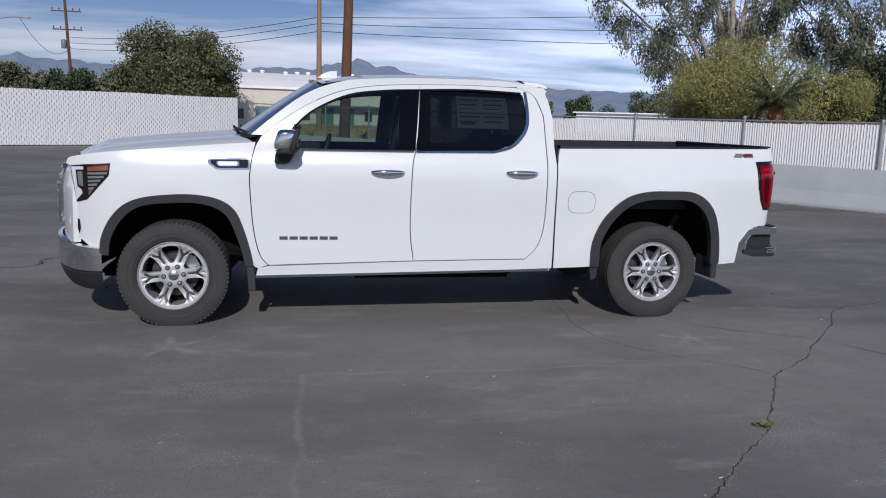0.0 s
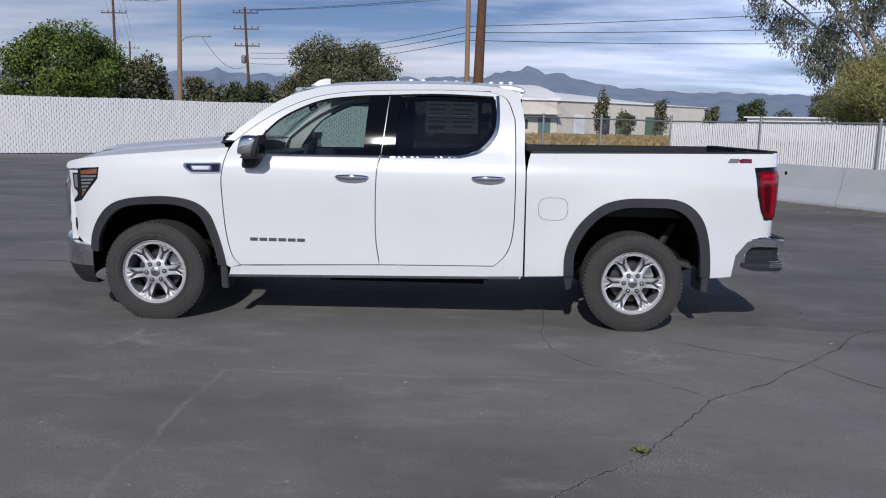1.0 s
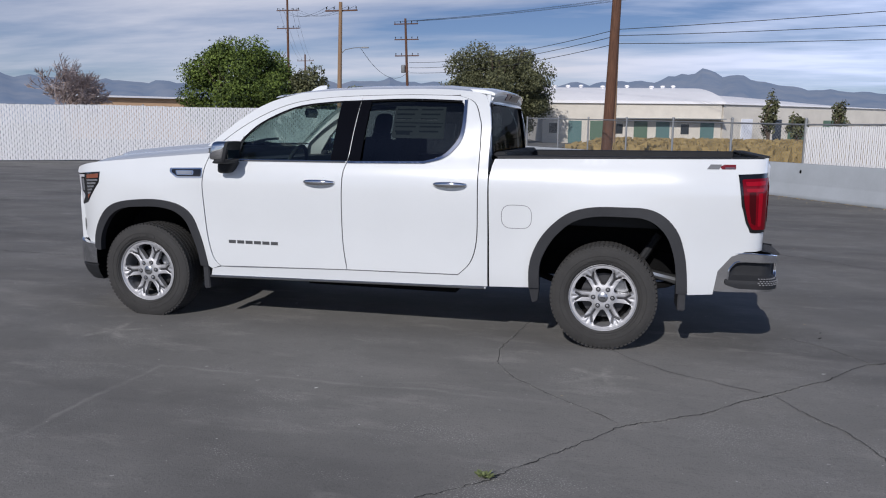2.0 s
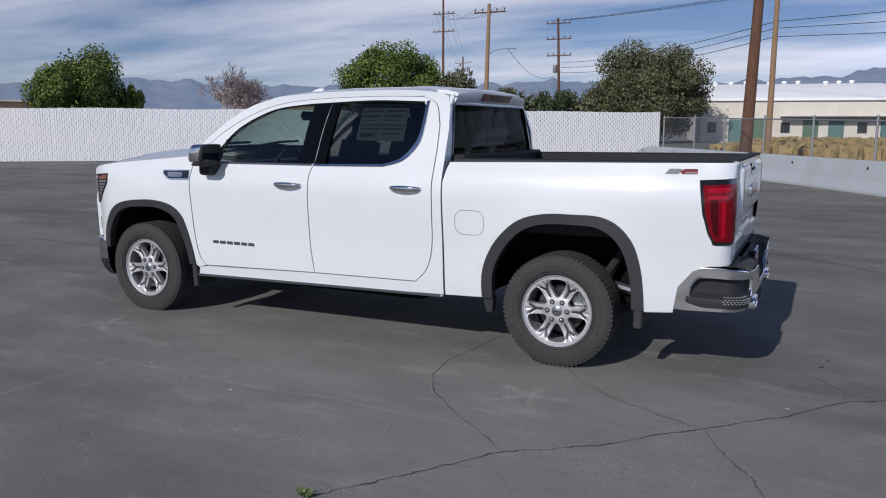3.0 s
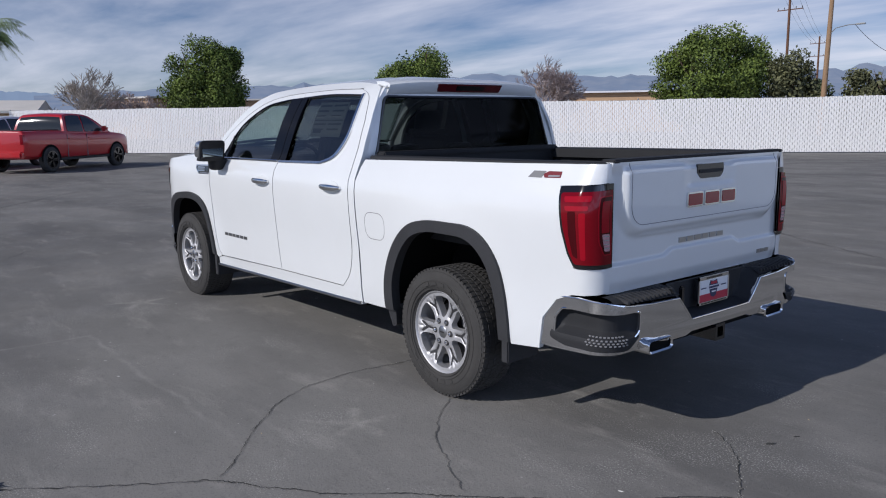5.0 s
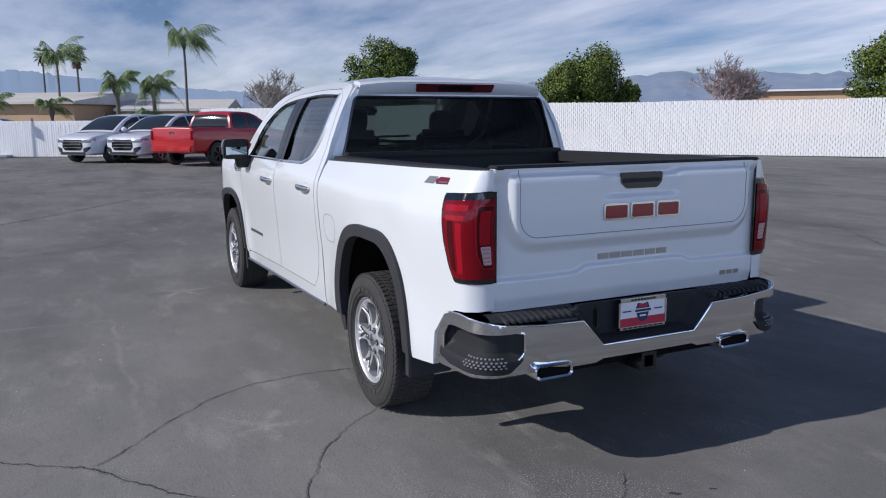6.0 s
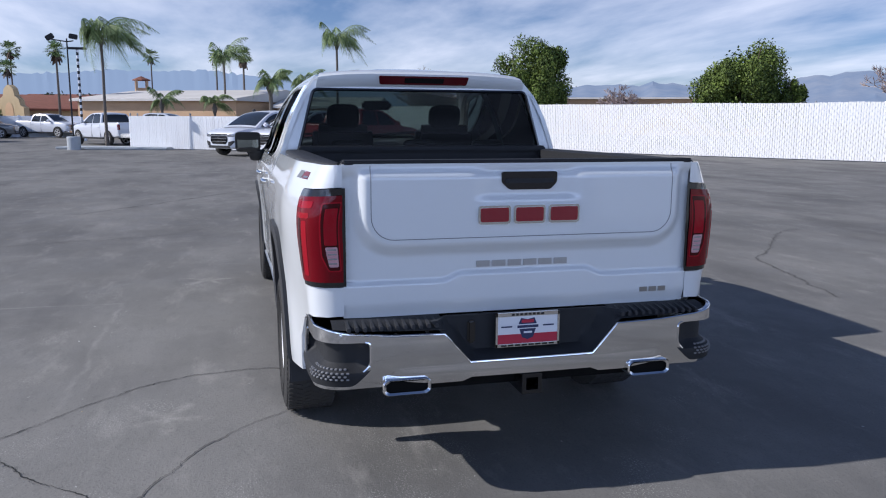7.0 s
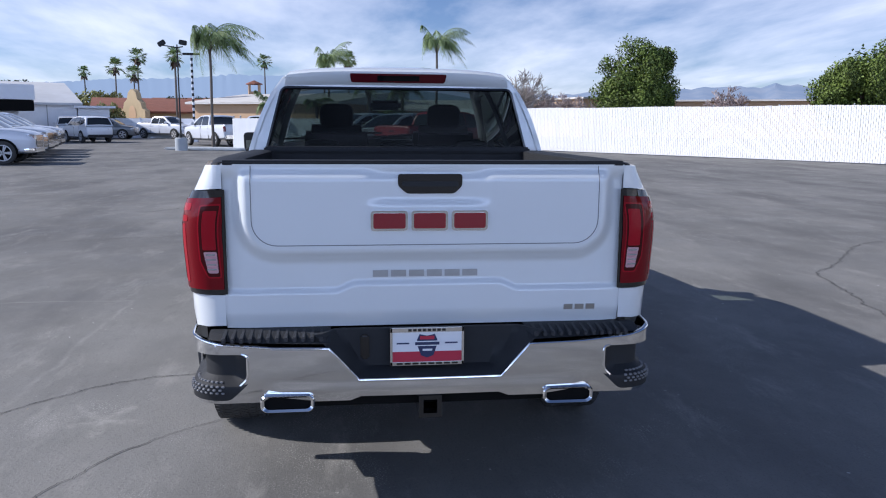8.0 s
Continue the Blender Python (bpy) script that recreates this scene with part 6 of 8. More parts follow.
part("print_bar", skin([(-1.6, 1.583), (-1.22, 1.58), (-1.22, 1.573), (-1.6, 1.576)], -0.0128, 0, 0.2), PRINT, sticker)
part("print_bar", skin([(-1.58, 1.515), (-1.47, 1.514), (-1.47, 1.49), (-1.58, 1.49)], -0.0128, 0, 0.2), PRINT, sticker)


# ---- trees ----
def foliage(name, colour, dark, spec=0.25):
    return material(name, colour, rough=0.6, vary=0.68, vary_scale=0.9, dark=dark, spec=spec, random_by="island")


LEAF_GREEN = foliage("ficus_leaf", (0.215, 0.29, 0.055), (0.030, 0.048, 0.012))
LEAF_DARK = foliage("dark_leaf", (0.10, 0.13, 0.055), (0.03, 0.042, 0.02))
LEAF_OLIVE = foliage("olive_leaf", (0.21, 0.215, 0.105), (0.05, 0.055, 0.027))
LEAF_GREY = foliage("eucalyptus_leaf", (0.25, 0.27, 0.18), (0.05, 0.06, 0.04), 0.5)
LEAF_YELLOW = foliage("yellow_leaf", (0.40, 0.38, 0.14), (0.17, 0.18, 0.065))
LEAF_PALM = foliage("palm_leaf", (0.32, 0.41, 0.17), (0.13, 0.18, 0.07))
LEAF_RUST = foliage("rust_twig", (0.56, 0.47, 0.43), (0.30, 0.235, 0.21))
PALM_TRUNK = material("palm_trunk", (0.14, 0.12, 0.10), rough=0.9, bump=0.7, bump_scale=14, vary=0.6, vary_scale=5, stretch=(1, 1, 4))
DRY = material("dry_frond", (0.30, 0.16, 0.06), rough=0.9, vary=0.6, vary_scale=6, random_by="island")


def leaf_cloud(bm, rnd, lumps, per_lump, size, hang=0.0, shell=0.62, slim=0.3):
    """Many small bent leaves gathered in lumps; lumps: (centre, radii)."""
    for c, rad in lumps:
        for _ in range(per_lump):
            d = Vector((rnd.gauss(0, 1), rnd.gauss(0, 1), rnd.gauss(0, 1))).normalized()
            k = shell + (1 - shell) * rnd.random() if rnd.random() < 0.75 else rnd.random()
            k *= 1 + rnd.gauss(0, 0.08)
            p = Vector(c) + Vector((d.x * rad[0], d.y * rad[1], d.z * rad[2])) * k
            s = size * rnd.uniform(0.6, 1.4)
            a = (d + Vector((rnd.gauss(0, 0.7), rnd.gauss(0, 0.7), rnd.gauss(0, 0.7)))).normalized()
            b = a.orthogonal().normalized()
            b.rotate(Matrix.Rotation(rnd.random() * 6.28, 3, a))
            b = (b + Vector((0, 0, -hang))).normalized()
            e = a.cross(b).normalized()
            v = [bm.verts.new(p), bm.verts.new(p + b * s * 0.5 + e * s * slim), bm.verts.new(p + b * s), bm.verts.new(p + b * s * 0.5 - e * s * slim + a * s * 0.12)]
            bm.faces.new((v[0], v[1], v[2]))
            bm.faces.new((v[0], v[2], v[3]))


def limbs(bm, rnd, base, top, spread, r, count, sway=0.4):
    for _ in range(count):
        a = rnd.uniform(0, 6.283)
        k = rnd.uniform(0.3, 1.0)
        end = Vector((base.x + math.cos(a) * spread[0] * k, base.y + math.sin(a) * spread[1] * k, top * rnd.uniform(0.65, 0.95)))
        start = base + Vector((0, 0, top * rnd.uniform(0.08, 0.25)))
        mid = start.lerp(end, 0.5) + Vector((rnd.gauss(0, sway), rnd.gauss(0, sway), rnd.uniform(0, sway)))
        tube(bm, [start, start.lerp(mid, 0.6), mid, mid.lerp(end, 0.6), end], [r * 0.55, r * 0.45, r * 0.35, r * 0.2, r * 0.06], 6, caps=False)


def leafy_tree(at, width, height, mat, seed, label, lumps=26, per=330, leaf=0.24, low=0.18, name="tree", bark=None, squash=1.0, slim=0.3):
    """A broad tree: tapered trunk, limbs, and a crown of leafy lumps with an uneven outline."""
    rnd = random.Random(seed)
    t = thing(name, at, rnd.uniform(0, 90), label, "tree" if name == "tree" else "shrub")
    bm = bmesh.new()
    r = 0.03 * height
    tube(bm, [(0, 0, 0), (0.02 * height, 0, height * 0.2), (0, 0.02 * height, height * 0.5), (0.01 * height, 0, height * 0.85)], [r * 1.4, r, r * 0.6, r * 0.15], 10)
    limbs(bm, rnd, Vector((0, 0, 0)), height, (width * 0.4, width * 0.4), r, 9)
    part("trunk", bm, bark or BARK, t)
    bm = bmesh.new()
    lo = low * height
    cz, rz, rx = (height + lo) / 2, (height - lo) / 2, width / 2
    ls = [((0, 0, cz), (rx * 0.72, rx * 0.72, rz * 0.8))]
    for k in range(lumps):
        z = rnd.uniform(-0.9, 0.92)
        a = rnd.uniform(0, 6.283)
        rr = math.sqrt(max(0.0, 1 - abs(z) ** 2.6)) * rnd.uniform(0.62, 0.84)
        q = rnd.uniform(0.2, 0.34)
        ls.append(((math.cos(a) * rr * rx, math.sin(a) * rr * rx, cz + z * rz * 0.84), (rx * q, rx * q, rz * q * squash)))
    leaf_cloud(bm, rnd, ls[:1], per * 6, leaf * 1.5, slim=slim)
    leaf_cloud(bm, rnd, ls[1:], per, leaf, hang=0.2, slim=slim)
    part("crown", bm, mat, t, smooth=False)
    return t


def bare_tree(at, width, height, seed, label, mat=None, depth=5):
    rnd = random.Random(seed)
    t = thing("bare_tree", at, 0, label, "tree")
    bm = bmesh.new()

    def grow(p, d, length, r, level):
        q = p + d * length
        tube(bm, [p, p.lerp(q, 0.5) + Vector((rnd.gauss(0, 0.04), rnd.gauss(0, 0.04), 0)) * length, q], [max(r, 0.022), max(r * 0.8, 0.02), max(r * 0.6, 0.014)], 4 if level < 3 else 3, caps=False)
        if level >= depth:
            return
        for _ in range(rnd.choice((3, 3, 4)) if level < 3 else 3):
            nd = (d + Vector((rnd.gauss(0, 0.55), rnd.gauss(0, 0.55), rnd.gauss(0.12, 0.3)))).normalized()
            grow(p.lerp(q, rnd.uniform(0.55, 1.0)), nd, length * rnd.uniform(0.62, 0.82), r * 0.55, level + 1)

    trunk_bm = bm
    for _ in range(3):
        d = Vector((rnd.gauss(0, 0.25 * width / height * 2), rnd.gauss(0, 0.25 * width / height * 2), 1)).normalized()
        grow(Vector((rnd.gauss(0, 0.1), rnd.gauss(0, 0.1), 0)), d, height * 0.33, height * 0.016, 0)
    part("branch_frame", bm, mat or BARK, t)
    return t


def frond(bm, rnd, base, heading, length, rise, droop, leaflets=22, wide=0.5, wind=Vector((0, 0, 0))):
    """One feather frond: a curved stalk with two rows of hanging leaflets."""
    h = Vector((math.cos(heading), math.sin(heading), 0))
    path = []
    for k in range(9):
        u = k / 8
        path.append(base + h * length * (u - 0.18 * u * u) + Vector((0, 0, length * (rise * u - droop * u * u))) + wind * u * u * length)
    tube(bm, path, [0.03 * (1 - 0.85 * k / 8) for k in range(9)], 4, caps=False)
    side = Vector((-h.y, h.x, 0))
    for k in range(1, leaflets + 1):
        u = 0.12 + 0.88 * k / leaflets
        i = min(int(u * 8), 7)
        p = path[i].lerp(path[i + 1], u * 8 - i)
        along = (path[i + 1] - path[i]).normalized()
        ln = wide * math.sin(math.pi * min(1, u * 0.82 + 0.16)) * rnd.uniform(0.8, 1.15) + 0.08
        for s in (-1, 1):
            d = (side * s * 0.75 + along * 0.45 + Vector((0, 0, rnd.uniform(-1.3, -0.45))) + wind * 0.8).normalized()
            m = p + d * ln * 0.5 + Vector((0, 0, 0.02))
            w = along * 0.012
            v = [bm.verts.new(p - w), bm.verts.new(p + w), bm.verts.new(m + w), bm.verts.new(p + d * ln + Vector((0, 0, -0.12 * ln))), bm.verts.new(m - w)]
            bm.faces.new(v)


def feather_palm(at, height, seed, label, fronds=17, length=2.3, trunk_r=0.14, wind=(0, 0, 0), wide=0.55, name="palm_tree"):
    rnd = random.Random(seed)
    t = thing(name, at, 0, label, "palm tree")
    bm = bmesh.new()
    n = 9
    tube(bm, [(0.015 * math.sin(k * 0.7), 0.012 * math.cos(k), height * k / n) for k in range(n + 1)], [trunk_r * (1.5 if k == 0 else 1.0 - 0.2 * k / n) for k in range(n + 1)], 12)
    tube(bm, [(0, 0, height - 0.55), (0, 0, height - 0.15), (0, 0, height + 0.25)], [trunk_r * 0.9, trunk_r * 1.9, trunk_r * 0.5], 10)
    part("trunk", bm, PALM_TRUNK, t)
    bm = bmesh.new()
    for k in range(fronds):
        frond(bm, rnd, Vector((0, 0, height + 0.15)), 6.283 * k / fronds + rnd.uniform(-0.2, 0.2), length * rnd.uniform(0.8, 1.1), rnd.uniform(0.3, 1.5), rnd.uniform(0.8, 1.35), leaflets=36, wide=wide, wind=Vector(wind))
    part("crown", bm, LEAF_PALM, t, smooth=False)
    return t


def fan_palm(at, height, seed, label, crown=1.3, trunk_r=0.105):
    rnd = random.Random(seed)
    t = thing("fan_palm", at, 0, label, "palm tree")
    bm = bmesh.new()
    lean = rnd.uniform(-0.3, 0.3)
    tube(bm, [(lean * (k / 6) ** 2, 0, height * k / 6) for k in range(7)], [trunk_r * (1.2 - 0.5 * k / 6) for k in range(7)], 10)
    part("trunk", bm, PALM_TRUNK, t)
    bm = bmesh.new()
    top = Vector((lean, 0, height))
    for k in range(34):
        a = rnd.uniform(0, 6.283)
        el = rnd.uniform(-0.75, 1.4)
        d = Vector((math.cos(a) * math.cos(el), math.sin(a) * math.cos(el), math.sin(el)))
        c = top + d * crown * rnd.uniform(0.3, 0.62)
        u = d.cross(Vector((0, 0, 1))).normalized()
        tube(bm, [top, top.lerp(c, 0.5) + Vector((0, 0, 0.05)), c], 0.012, 3, caps=False)
        for j in range(11):
            b = -1.25 + 2.5 * j / 10
            ray_to = d * math.cos(b) + u * math.sin(b)
            tip = c + ray_to * crown * rnd.uniform(0.38, 0.5) + Vector((0, 0, -crown * rnd.uniform(0.05, 0.2)))
            e = (d * -math.sin(b) + u * math.cos(b)) * crown * 0.035
            m = c.lerp(tip, 0.55) + Vector((0, 0, crown * 0.04))
            bm.faces.new([bm.verts.new(p) for p in (c, m + e, tip, m - e)])
    part("crown", bm, LEAF_PALM, t, smooth=False)
    bm = bmesh.new()
    for k in range(24):
        a = rnd.uniform(0, 6.283)
        p = top + Vector((math.cos(a) * 0.16, math.sin(a) * 0.16, rnd.uniform(-0.3, 0.0)))
        q = p + Vector((math.cos(a) * 0.32, math.sin(a) * 0.32, -rnd.uniform(0.5, 1.0)))
        e = Vector((-math.sin(a), math.cos(a), 0)) * 0.08
        bm.faces.new([bm.verts.new(x) for x in (p - e, p + e, q + e, q - e)])
    part("dead_skirt", bm, BARK, t, smooth=False)
    return t


leafy_tree((-35.4, 58.8, 0), 10.5, 9.2, LEAF_GREEN, 11, "broad bright green ficus tree behind the fence", 46, 900, 0.21, 0.05)
leafy_tree((-30.0, 61.3, 0), 4.9, 7.4, LEAF_OLIVE, 12, "narrow grey-green tree beside the ficus", 22, 260, 0.24, 0.05)
leafy_tree((-15.3, 77.8, 0), 12.6, 10.4, LEAF_OLIVE, 13, "wide grey-green olive tree", 52, 1100, 0.23, 0.03)
for k, (x, y, w, h) in enumerate(((-21.5, 79, 7.0, 6.6), (-25.5, 79, 6.5, 6.2), (-30.5, 78, 7.0, 6.3), (-36, 77, 6.0, 5.6))):
    leafy_tree((x, y, 0), w, h, LEAF_DARK if k % 2 else LEAF_OLIVE, 20 + k, "dark rounded hedge shrub in a row", 16, 260, 0.28, 0.0, "shrub")
leafy_tree((-56.7, 41.9, 0), 8.4, 8.4, LEAF_GREEN, 31, "dome-shaped green ficus tree behind the fence", 46, 900, 0.20, 0.06)
leafy_tree((-53.8, 44.6, 0), 2.8, 5.4, LEAF_GREEN, 32, "small green shrub beside the dome tree", 12, 240, 0.22, 0.1, "shrub")
leafy_tree((-72.8, 28.3, 0), 8.5, 9.7, LEAF_GREEN, 33, "tall dome-shaped green ficus tree", 48, 900, 0.21, 0.05)
bare_tree((-44.0, 46.7, 0), 7.2, 7.2, 41, "leafless reddish-brown twiggy tree behind the fence", LEAF_RUST, 6)
bare_tree((-50.5, 27.0, 0), 6.0, 4.4, 42, "leafless brown twiggy shrub", LEAF_RUST, 6)
bare_tree((-68.9, 16.7, 0), 6.0, 5.2, 43, "leafless grey-brown tree behind the fence", LEAF_RUST, 6)
bare_tree((-72.5, 21.7, 0), 4.5, 5.0, 44, "leafless grey-brown tree behind the fence", LEAF_RUST, 6)
bare_tree((-60.0, 13.0, 0), 4.0, 6.6, 45, "tall leafless pale tree", BARK_PALE, 5)

# the stand of trees beyond the low fence
leafy_tree((17.3, 28.0, 0), 7.4, 5.7, LEAF_YELLOW, 51, "yellow-green feathery shrub beyond the fence", 44, 1000, 0.13, 0.05, "shrub", slim=0.12)
leafy_tree((21.0, 26.3, 0), 4.4, 4.6, LEAF_YELLOW, 52, "yellow-green feathery shrub beyond the fence", 24, 800, 0.13, 0.05, "shrub", slim=0.12)
leafy_tree((25.5, 28.3, 0), 4.6, 6.2, LEAF_DARK, 53, "dark green dense tree", 26, 520, 0.13, 0.05)
leafy_tree((24.2, 31.0, 0), 4.0, 4.4, LEAF_GREEN, 54, "mid green shrub behind the fence", 18, 420, 0.13, 0.05, "shrub")
leafy_tree((19.4, 34.2, 0), 3.8, 5.0, LEAF_DARK, 55, "dark green dense shrub", 22, 420, 0.13, 0.0, "shrub")
bare_tree((20.4, 30.5, 0), 3.0, 5.0, 56, "small leafless grey tree", BARK_PALE, 4)


def eucalyptus(at, seed, fans, label):
    """Pale leaning trunks with hanging tufts of narrow leaves."""
    rnd = random.Random(seed)
    t = thing("eucalyptus_tree", at, 0, label, "tree")
    bm = bmesh.new()
    tips = []
    for dx, dy, h, r in fans:
        p = [Vector((0, 0, 0)), Vector((dx * 0.12, dy * 0.12, h * 0.3)), Vector((dx * 0.45, dy * 0.45, h * 0.65)), Vector((dx, dy, h))]
        tube(bm, p, [r, r * 0.8, r * 0.55, r * 0.2], 8, caps=False)
        for k in range(6):
            a = p[2].lerp(p[3], rnd.uniform(0, 1)) if k else p[3]
            e = a + Vector((rnd.gauss(0, 1.1) + dx * 0.12, rnd.gauss(0, 1.1) + dy * 0.12, rnd.uniform(-0.6, 1.2)))
            tube(bm, [a, a.lerp(e, 0.5) + Vector((0, 0, 0.25)), e], [r * 0.25, r * 0.16, r * 0.05], 5, caps=False)
            if math.hypot(dx, dy) < 1.8 and k < 4:
                continue
            tips.append(e)
            tips.append(a.lerp(e, 0.6) + Vector((rnd.gauss(0, 0.5), rnd.gauss(0, 0.5), -0.5)))
    part("trunk", bm, BARK_PALE, t)
    bm = bmesh.new()
    leaf_cloud(bm, rnd, [(e + Vector((0, 0, -0.35)), (0.66, 0.66, 0.9)) for e in tips], 260, 0.19, hang=1.3, shell=0.25, slim=0.15)
    part("crown", bm, LEAF_GREY, t, smooth=False)


eucalyptus((19.6, 32.3, 0), 61, [(-4.8, 2.2, 7.6, 0.2), (-3.0, 1.2, 8.8, 0.2), (-2.4, 1.8, 6.0, 0.16), (-2.0, 2.6, 4.6, 0.14), (-1.6, 0.6, 10.5, 0.2), (-0.4, 0.2, 11.0, 0.22), (0.6, -0.3, 11.0, 0.2), (1.8, -0.9, 10.6, 0.2), (3.0, -1.6, 9.6, 0.18), (-5.0, 1.0, 9.2, 0.16)] + [(-1.5 + 0.42 * k, 0.8 - 0.2 * k, 9.0 + (k * 5 % 4) * 0.7, 0.085) for k in range(8)], "eucalyptus with many pale trunks and sparse grey leaves")
eucalyptus((28.0, 30.0, 0), 62, [(-5.2, 2.4, 8.4, 0.2), (-4.0, 1.6, 7.2, 0.16), (-3.4, 2.2, 9.8, 0.2), (-2.0, 1.0, 10.5, 0.2), (-4.6, 1.2, 9.4, 0.18), (-2.6, 0.6, 6.2, 0.14), (-1.0, 0.2, 8.6, 0.2)], "eucalyptus with hanging grey-green leaves")


def date_palm(at):
    rnd = random.Random(71)
    t = thing("date_palm", at, 0, "low date palm with an orange-brown trunk crown", "palm tree")
    bm = bmesh.new()
    tube(bm, [(0, 0, 0), (0, 0, 1.6), (0, 0, 2.3), (0, 0, 2.75)], [0.24, 0.26, 0.30, 0.15], 14)
    for k in range(90):
        a, z = rnd.uniform(0, 6.283), rnd.uniform(1.2, 2.7)
        p = Vector((math.cos(a) * 0.24, math.sin(a) * 0.24, z))
        q = p + Vector((math.cos(a) * 0.22, math.sin(a) * 0.22, rnd.uniform(0.0, 0.3)))
        tube(bm, [p, q], [0.035, 0.012], 4)
    part("trunk", bm, DRY, t)
    bm = bmesh.new()
    for k in range(34):
        frond(bm, rnd, Vector((0, 0, 2.6)), 6.283 * k / 34 * 5 + rnd.uniform(-0.2, 0.2), rnd.uniform(1.3, 1.75), rnd.uniform(0.1, 1.7), rnd.uniform(0.35, 0.75), 26, 0.22)
    part("crown", bm, LEAF_DARK, t, smooth=False)


date_palm((16.5, 23.2, 0))

# palms toward the street
feather_palm((-42.3, -8.1, 0), 5.9, 81, "tall feather palm swept by the wind beside the lot lamp", 26, 2.3, 0.085, (0.0, 0.42, -0.02), 0.85)
feather_palm((-55.4, 6.2, 0), 7.2, 82, "feather palm swept by the wind", 22, 2.4, 0.10, (0, 0.3, 0), 0.75)
feather_palm((-61.8, -2.0, 0), 6.3, 83, "feather palm swept by the wind", 20, 2.1, 0.095, (0, 0.25, 0), 0.65)
feather_palm((-45.8, 0.9, 0), 3.6, 84, "short full feather palm behind the cars", 18, 1.6, 0.14, (0, 0.15, 0), 0.5)
feather_palm((-47.6, 3.1, 0), 3.6, 85, "short full feather palm behind the cars", 18, 1.7, 0.14, (0, 0.15, 0), 0.5)
feather_palm((-46.6, 2.2, 0), 1.6, 86, "low spreading palm behind the cars", 16, 1.4, 0.12, (0, 0.1, 0), 0.4)
feather_palm((-52.0, -6.0, 0), 2.6, 87, "low thin palm by the tan building", 12, 1.5, 0.1, (0, 0.2, 0), 0.4)
feather_palm((-52.0, -2.6, 0), 2.4, 88, "low thin palm by the tan building", 12, 1.6, 0.1, (0, 0.2, 0), 0.4)
for k, (x, y, h, c) in enumerate(((-70.8, -0.4, 7.2, 1.0), (-101.9, -30.0, 8.2, 1.5), (-103.5, -27.6, 9.6, 1.5), (-110.4, -36.4, 8.0, 1.1), (-69.3, -15.7, 7.2, 1.05), (-105.3, -11.6, 9.4, 1.3), (-86.0, -3.1, 8.4, 1.1), (-99.0, -27.0, 7.2, 1.4))):
    fan_palm((x, y, 0), h, 90 + k, "slender fan palm with a round crown", c)

# far trees on the skyline
for k, (x, y, w, h, m) in enumerate(((12.3, 78.3, 2.2, 5.5, 1), (19.7, 83.0, 2.0, 5.0, 1), (27.2, 89.3, 2.2, 4.5, 1), (14.9, 77.9, 2.2, 3.5, 1), (41.8, 116.2, 5.0, 6.2, 0), (48.0, 122.0, 4.0, 5.0, 0), (47.1, 134.7, 5.0, 6.8, 0), (58.4, 130.2, 8.0, 8.0, 0), (55.1, 121.3, 6.0, 6.5, 1), (-90, -33, 9, 4.2, 2), (-82.0, -27.0, 7, 4.9, 2))):
    leafy_tree((x, y, 0), w, h, (LEAF_DARK, LEAF_OLIVE, LEAF_YELLOW)[m], 110 + k, ("small young tree on the dry ground" if h < 5.6 and y > 70 else "small distant tree on the skyline"), 10, 45 if h < 5.6 and y > 70 else 150, 0.26 if h < 5.6 and y > 70 else 0.3, 0.12)

leafy_tree((-98.5, -42.0, 0), 9, 6.9, LEAF_DARK, 130, "distant dense green tree behind the shed", 22, 240, 0.3, 0.05)
leafy_tree((-69.5, -21.6, 0), 2.6, 3.1, LEAF_YELLOW, 131, "yellow-green shrub by the boundary wall", 10, 200, 0.16, 0.0, "shrub")
leafy_tree((-92.3, -27.1, 0), 4.0, 4.3, LEAF_DARK, 132, "small distant tree on the skyline", 12, 180, 0.24, 0.1)
leafy_tree((-93.5, -20.4, 0), 4.5, 4.6, LEAF_DARK, 133, "small distant tree on the skyline", 12, 180, 0.24, 0.1)
leafy_tree((-89.4, -17.3, 0), 3.6, 4.6, LEAF_DARK, 134, "small distant tree on the skyline", 12, 180, 0.24, 0.1)

# ---- buildings ----
CREAM = material("cream_block", (0.70, 0.65, 0.55), rough=0.85, bump=0.2, bump_scale=6, vary=0.3, vary_scale=0.6)
ROOF_WHITE = material("white_roof", (0.92, 0.91, 0.90), rough=0.7, vary=0.2, vary_scale=0.3)
TEAL = material("teal_door", (0.10, 0.19, 0.18), rough=0.6, vary=0.3)
DOOR_GREEN = material("green_door", (0.10, 0.17, 0.11), rough=0.6, vary=0.3)
TAN = material("tan_stucco", (0.56, 0.37, 0.22), rough=0.9, bump=0.2, bump_scale=10, vary=0.3, vary_scale=0.5)
TILE = material("clay_tile", (0.27, 0.10, 0.06), rough=0.85, bump=0.8, bump_scale=8, vary=0.9, vary_scale=1.5, stretch=(1, 4, 1))
STUCCO = material("yellow_stucco", (0.50, 0.38, 0.22), rough=0.9, vary=0.3, vary_scale=0.8)
SHED_ROOF = material("weathered_white_roof", (0.52, 0.53, 0.54), rough=0.8, vary=0.5, vary_scale=0.4, dark=(0.36, 0.36, 0.36))
GREY_ROOF = material("grey_roof", (0.62, 0.59, 0.54), rough=0.85, vary=0.3, vary_scale=0.5)
WHITE_WALL = material("white_wall", (0.80, 0.81, 0.83), rough=0.7, vary=0.2, vary_scale=0.8)
DRY_GRASS = material("dry_grass", (0.45, 0.33, 0.14), rough=0.95, vary=0.6, vary_scale=3, random_by="island")
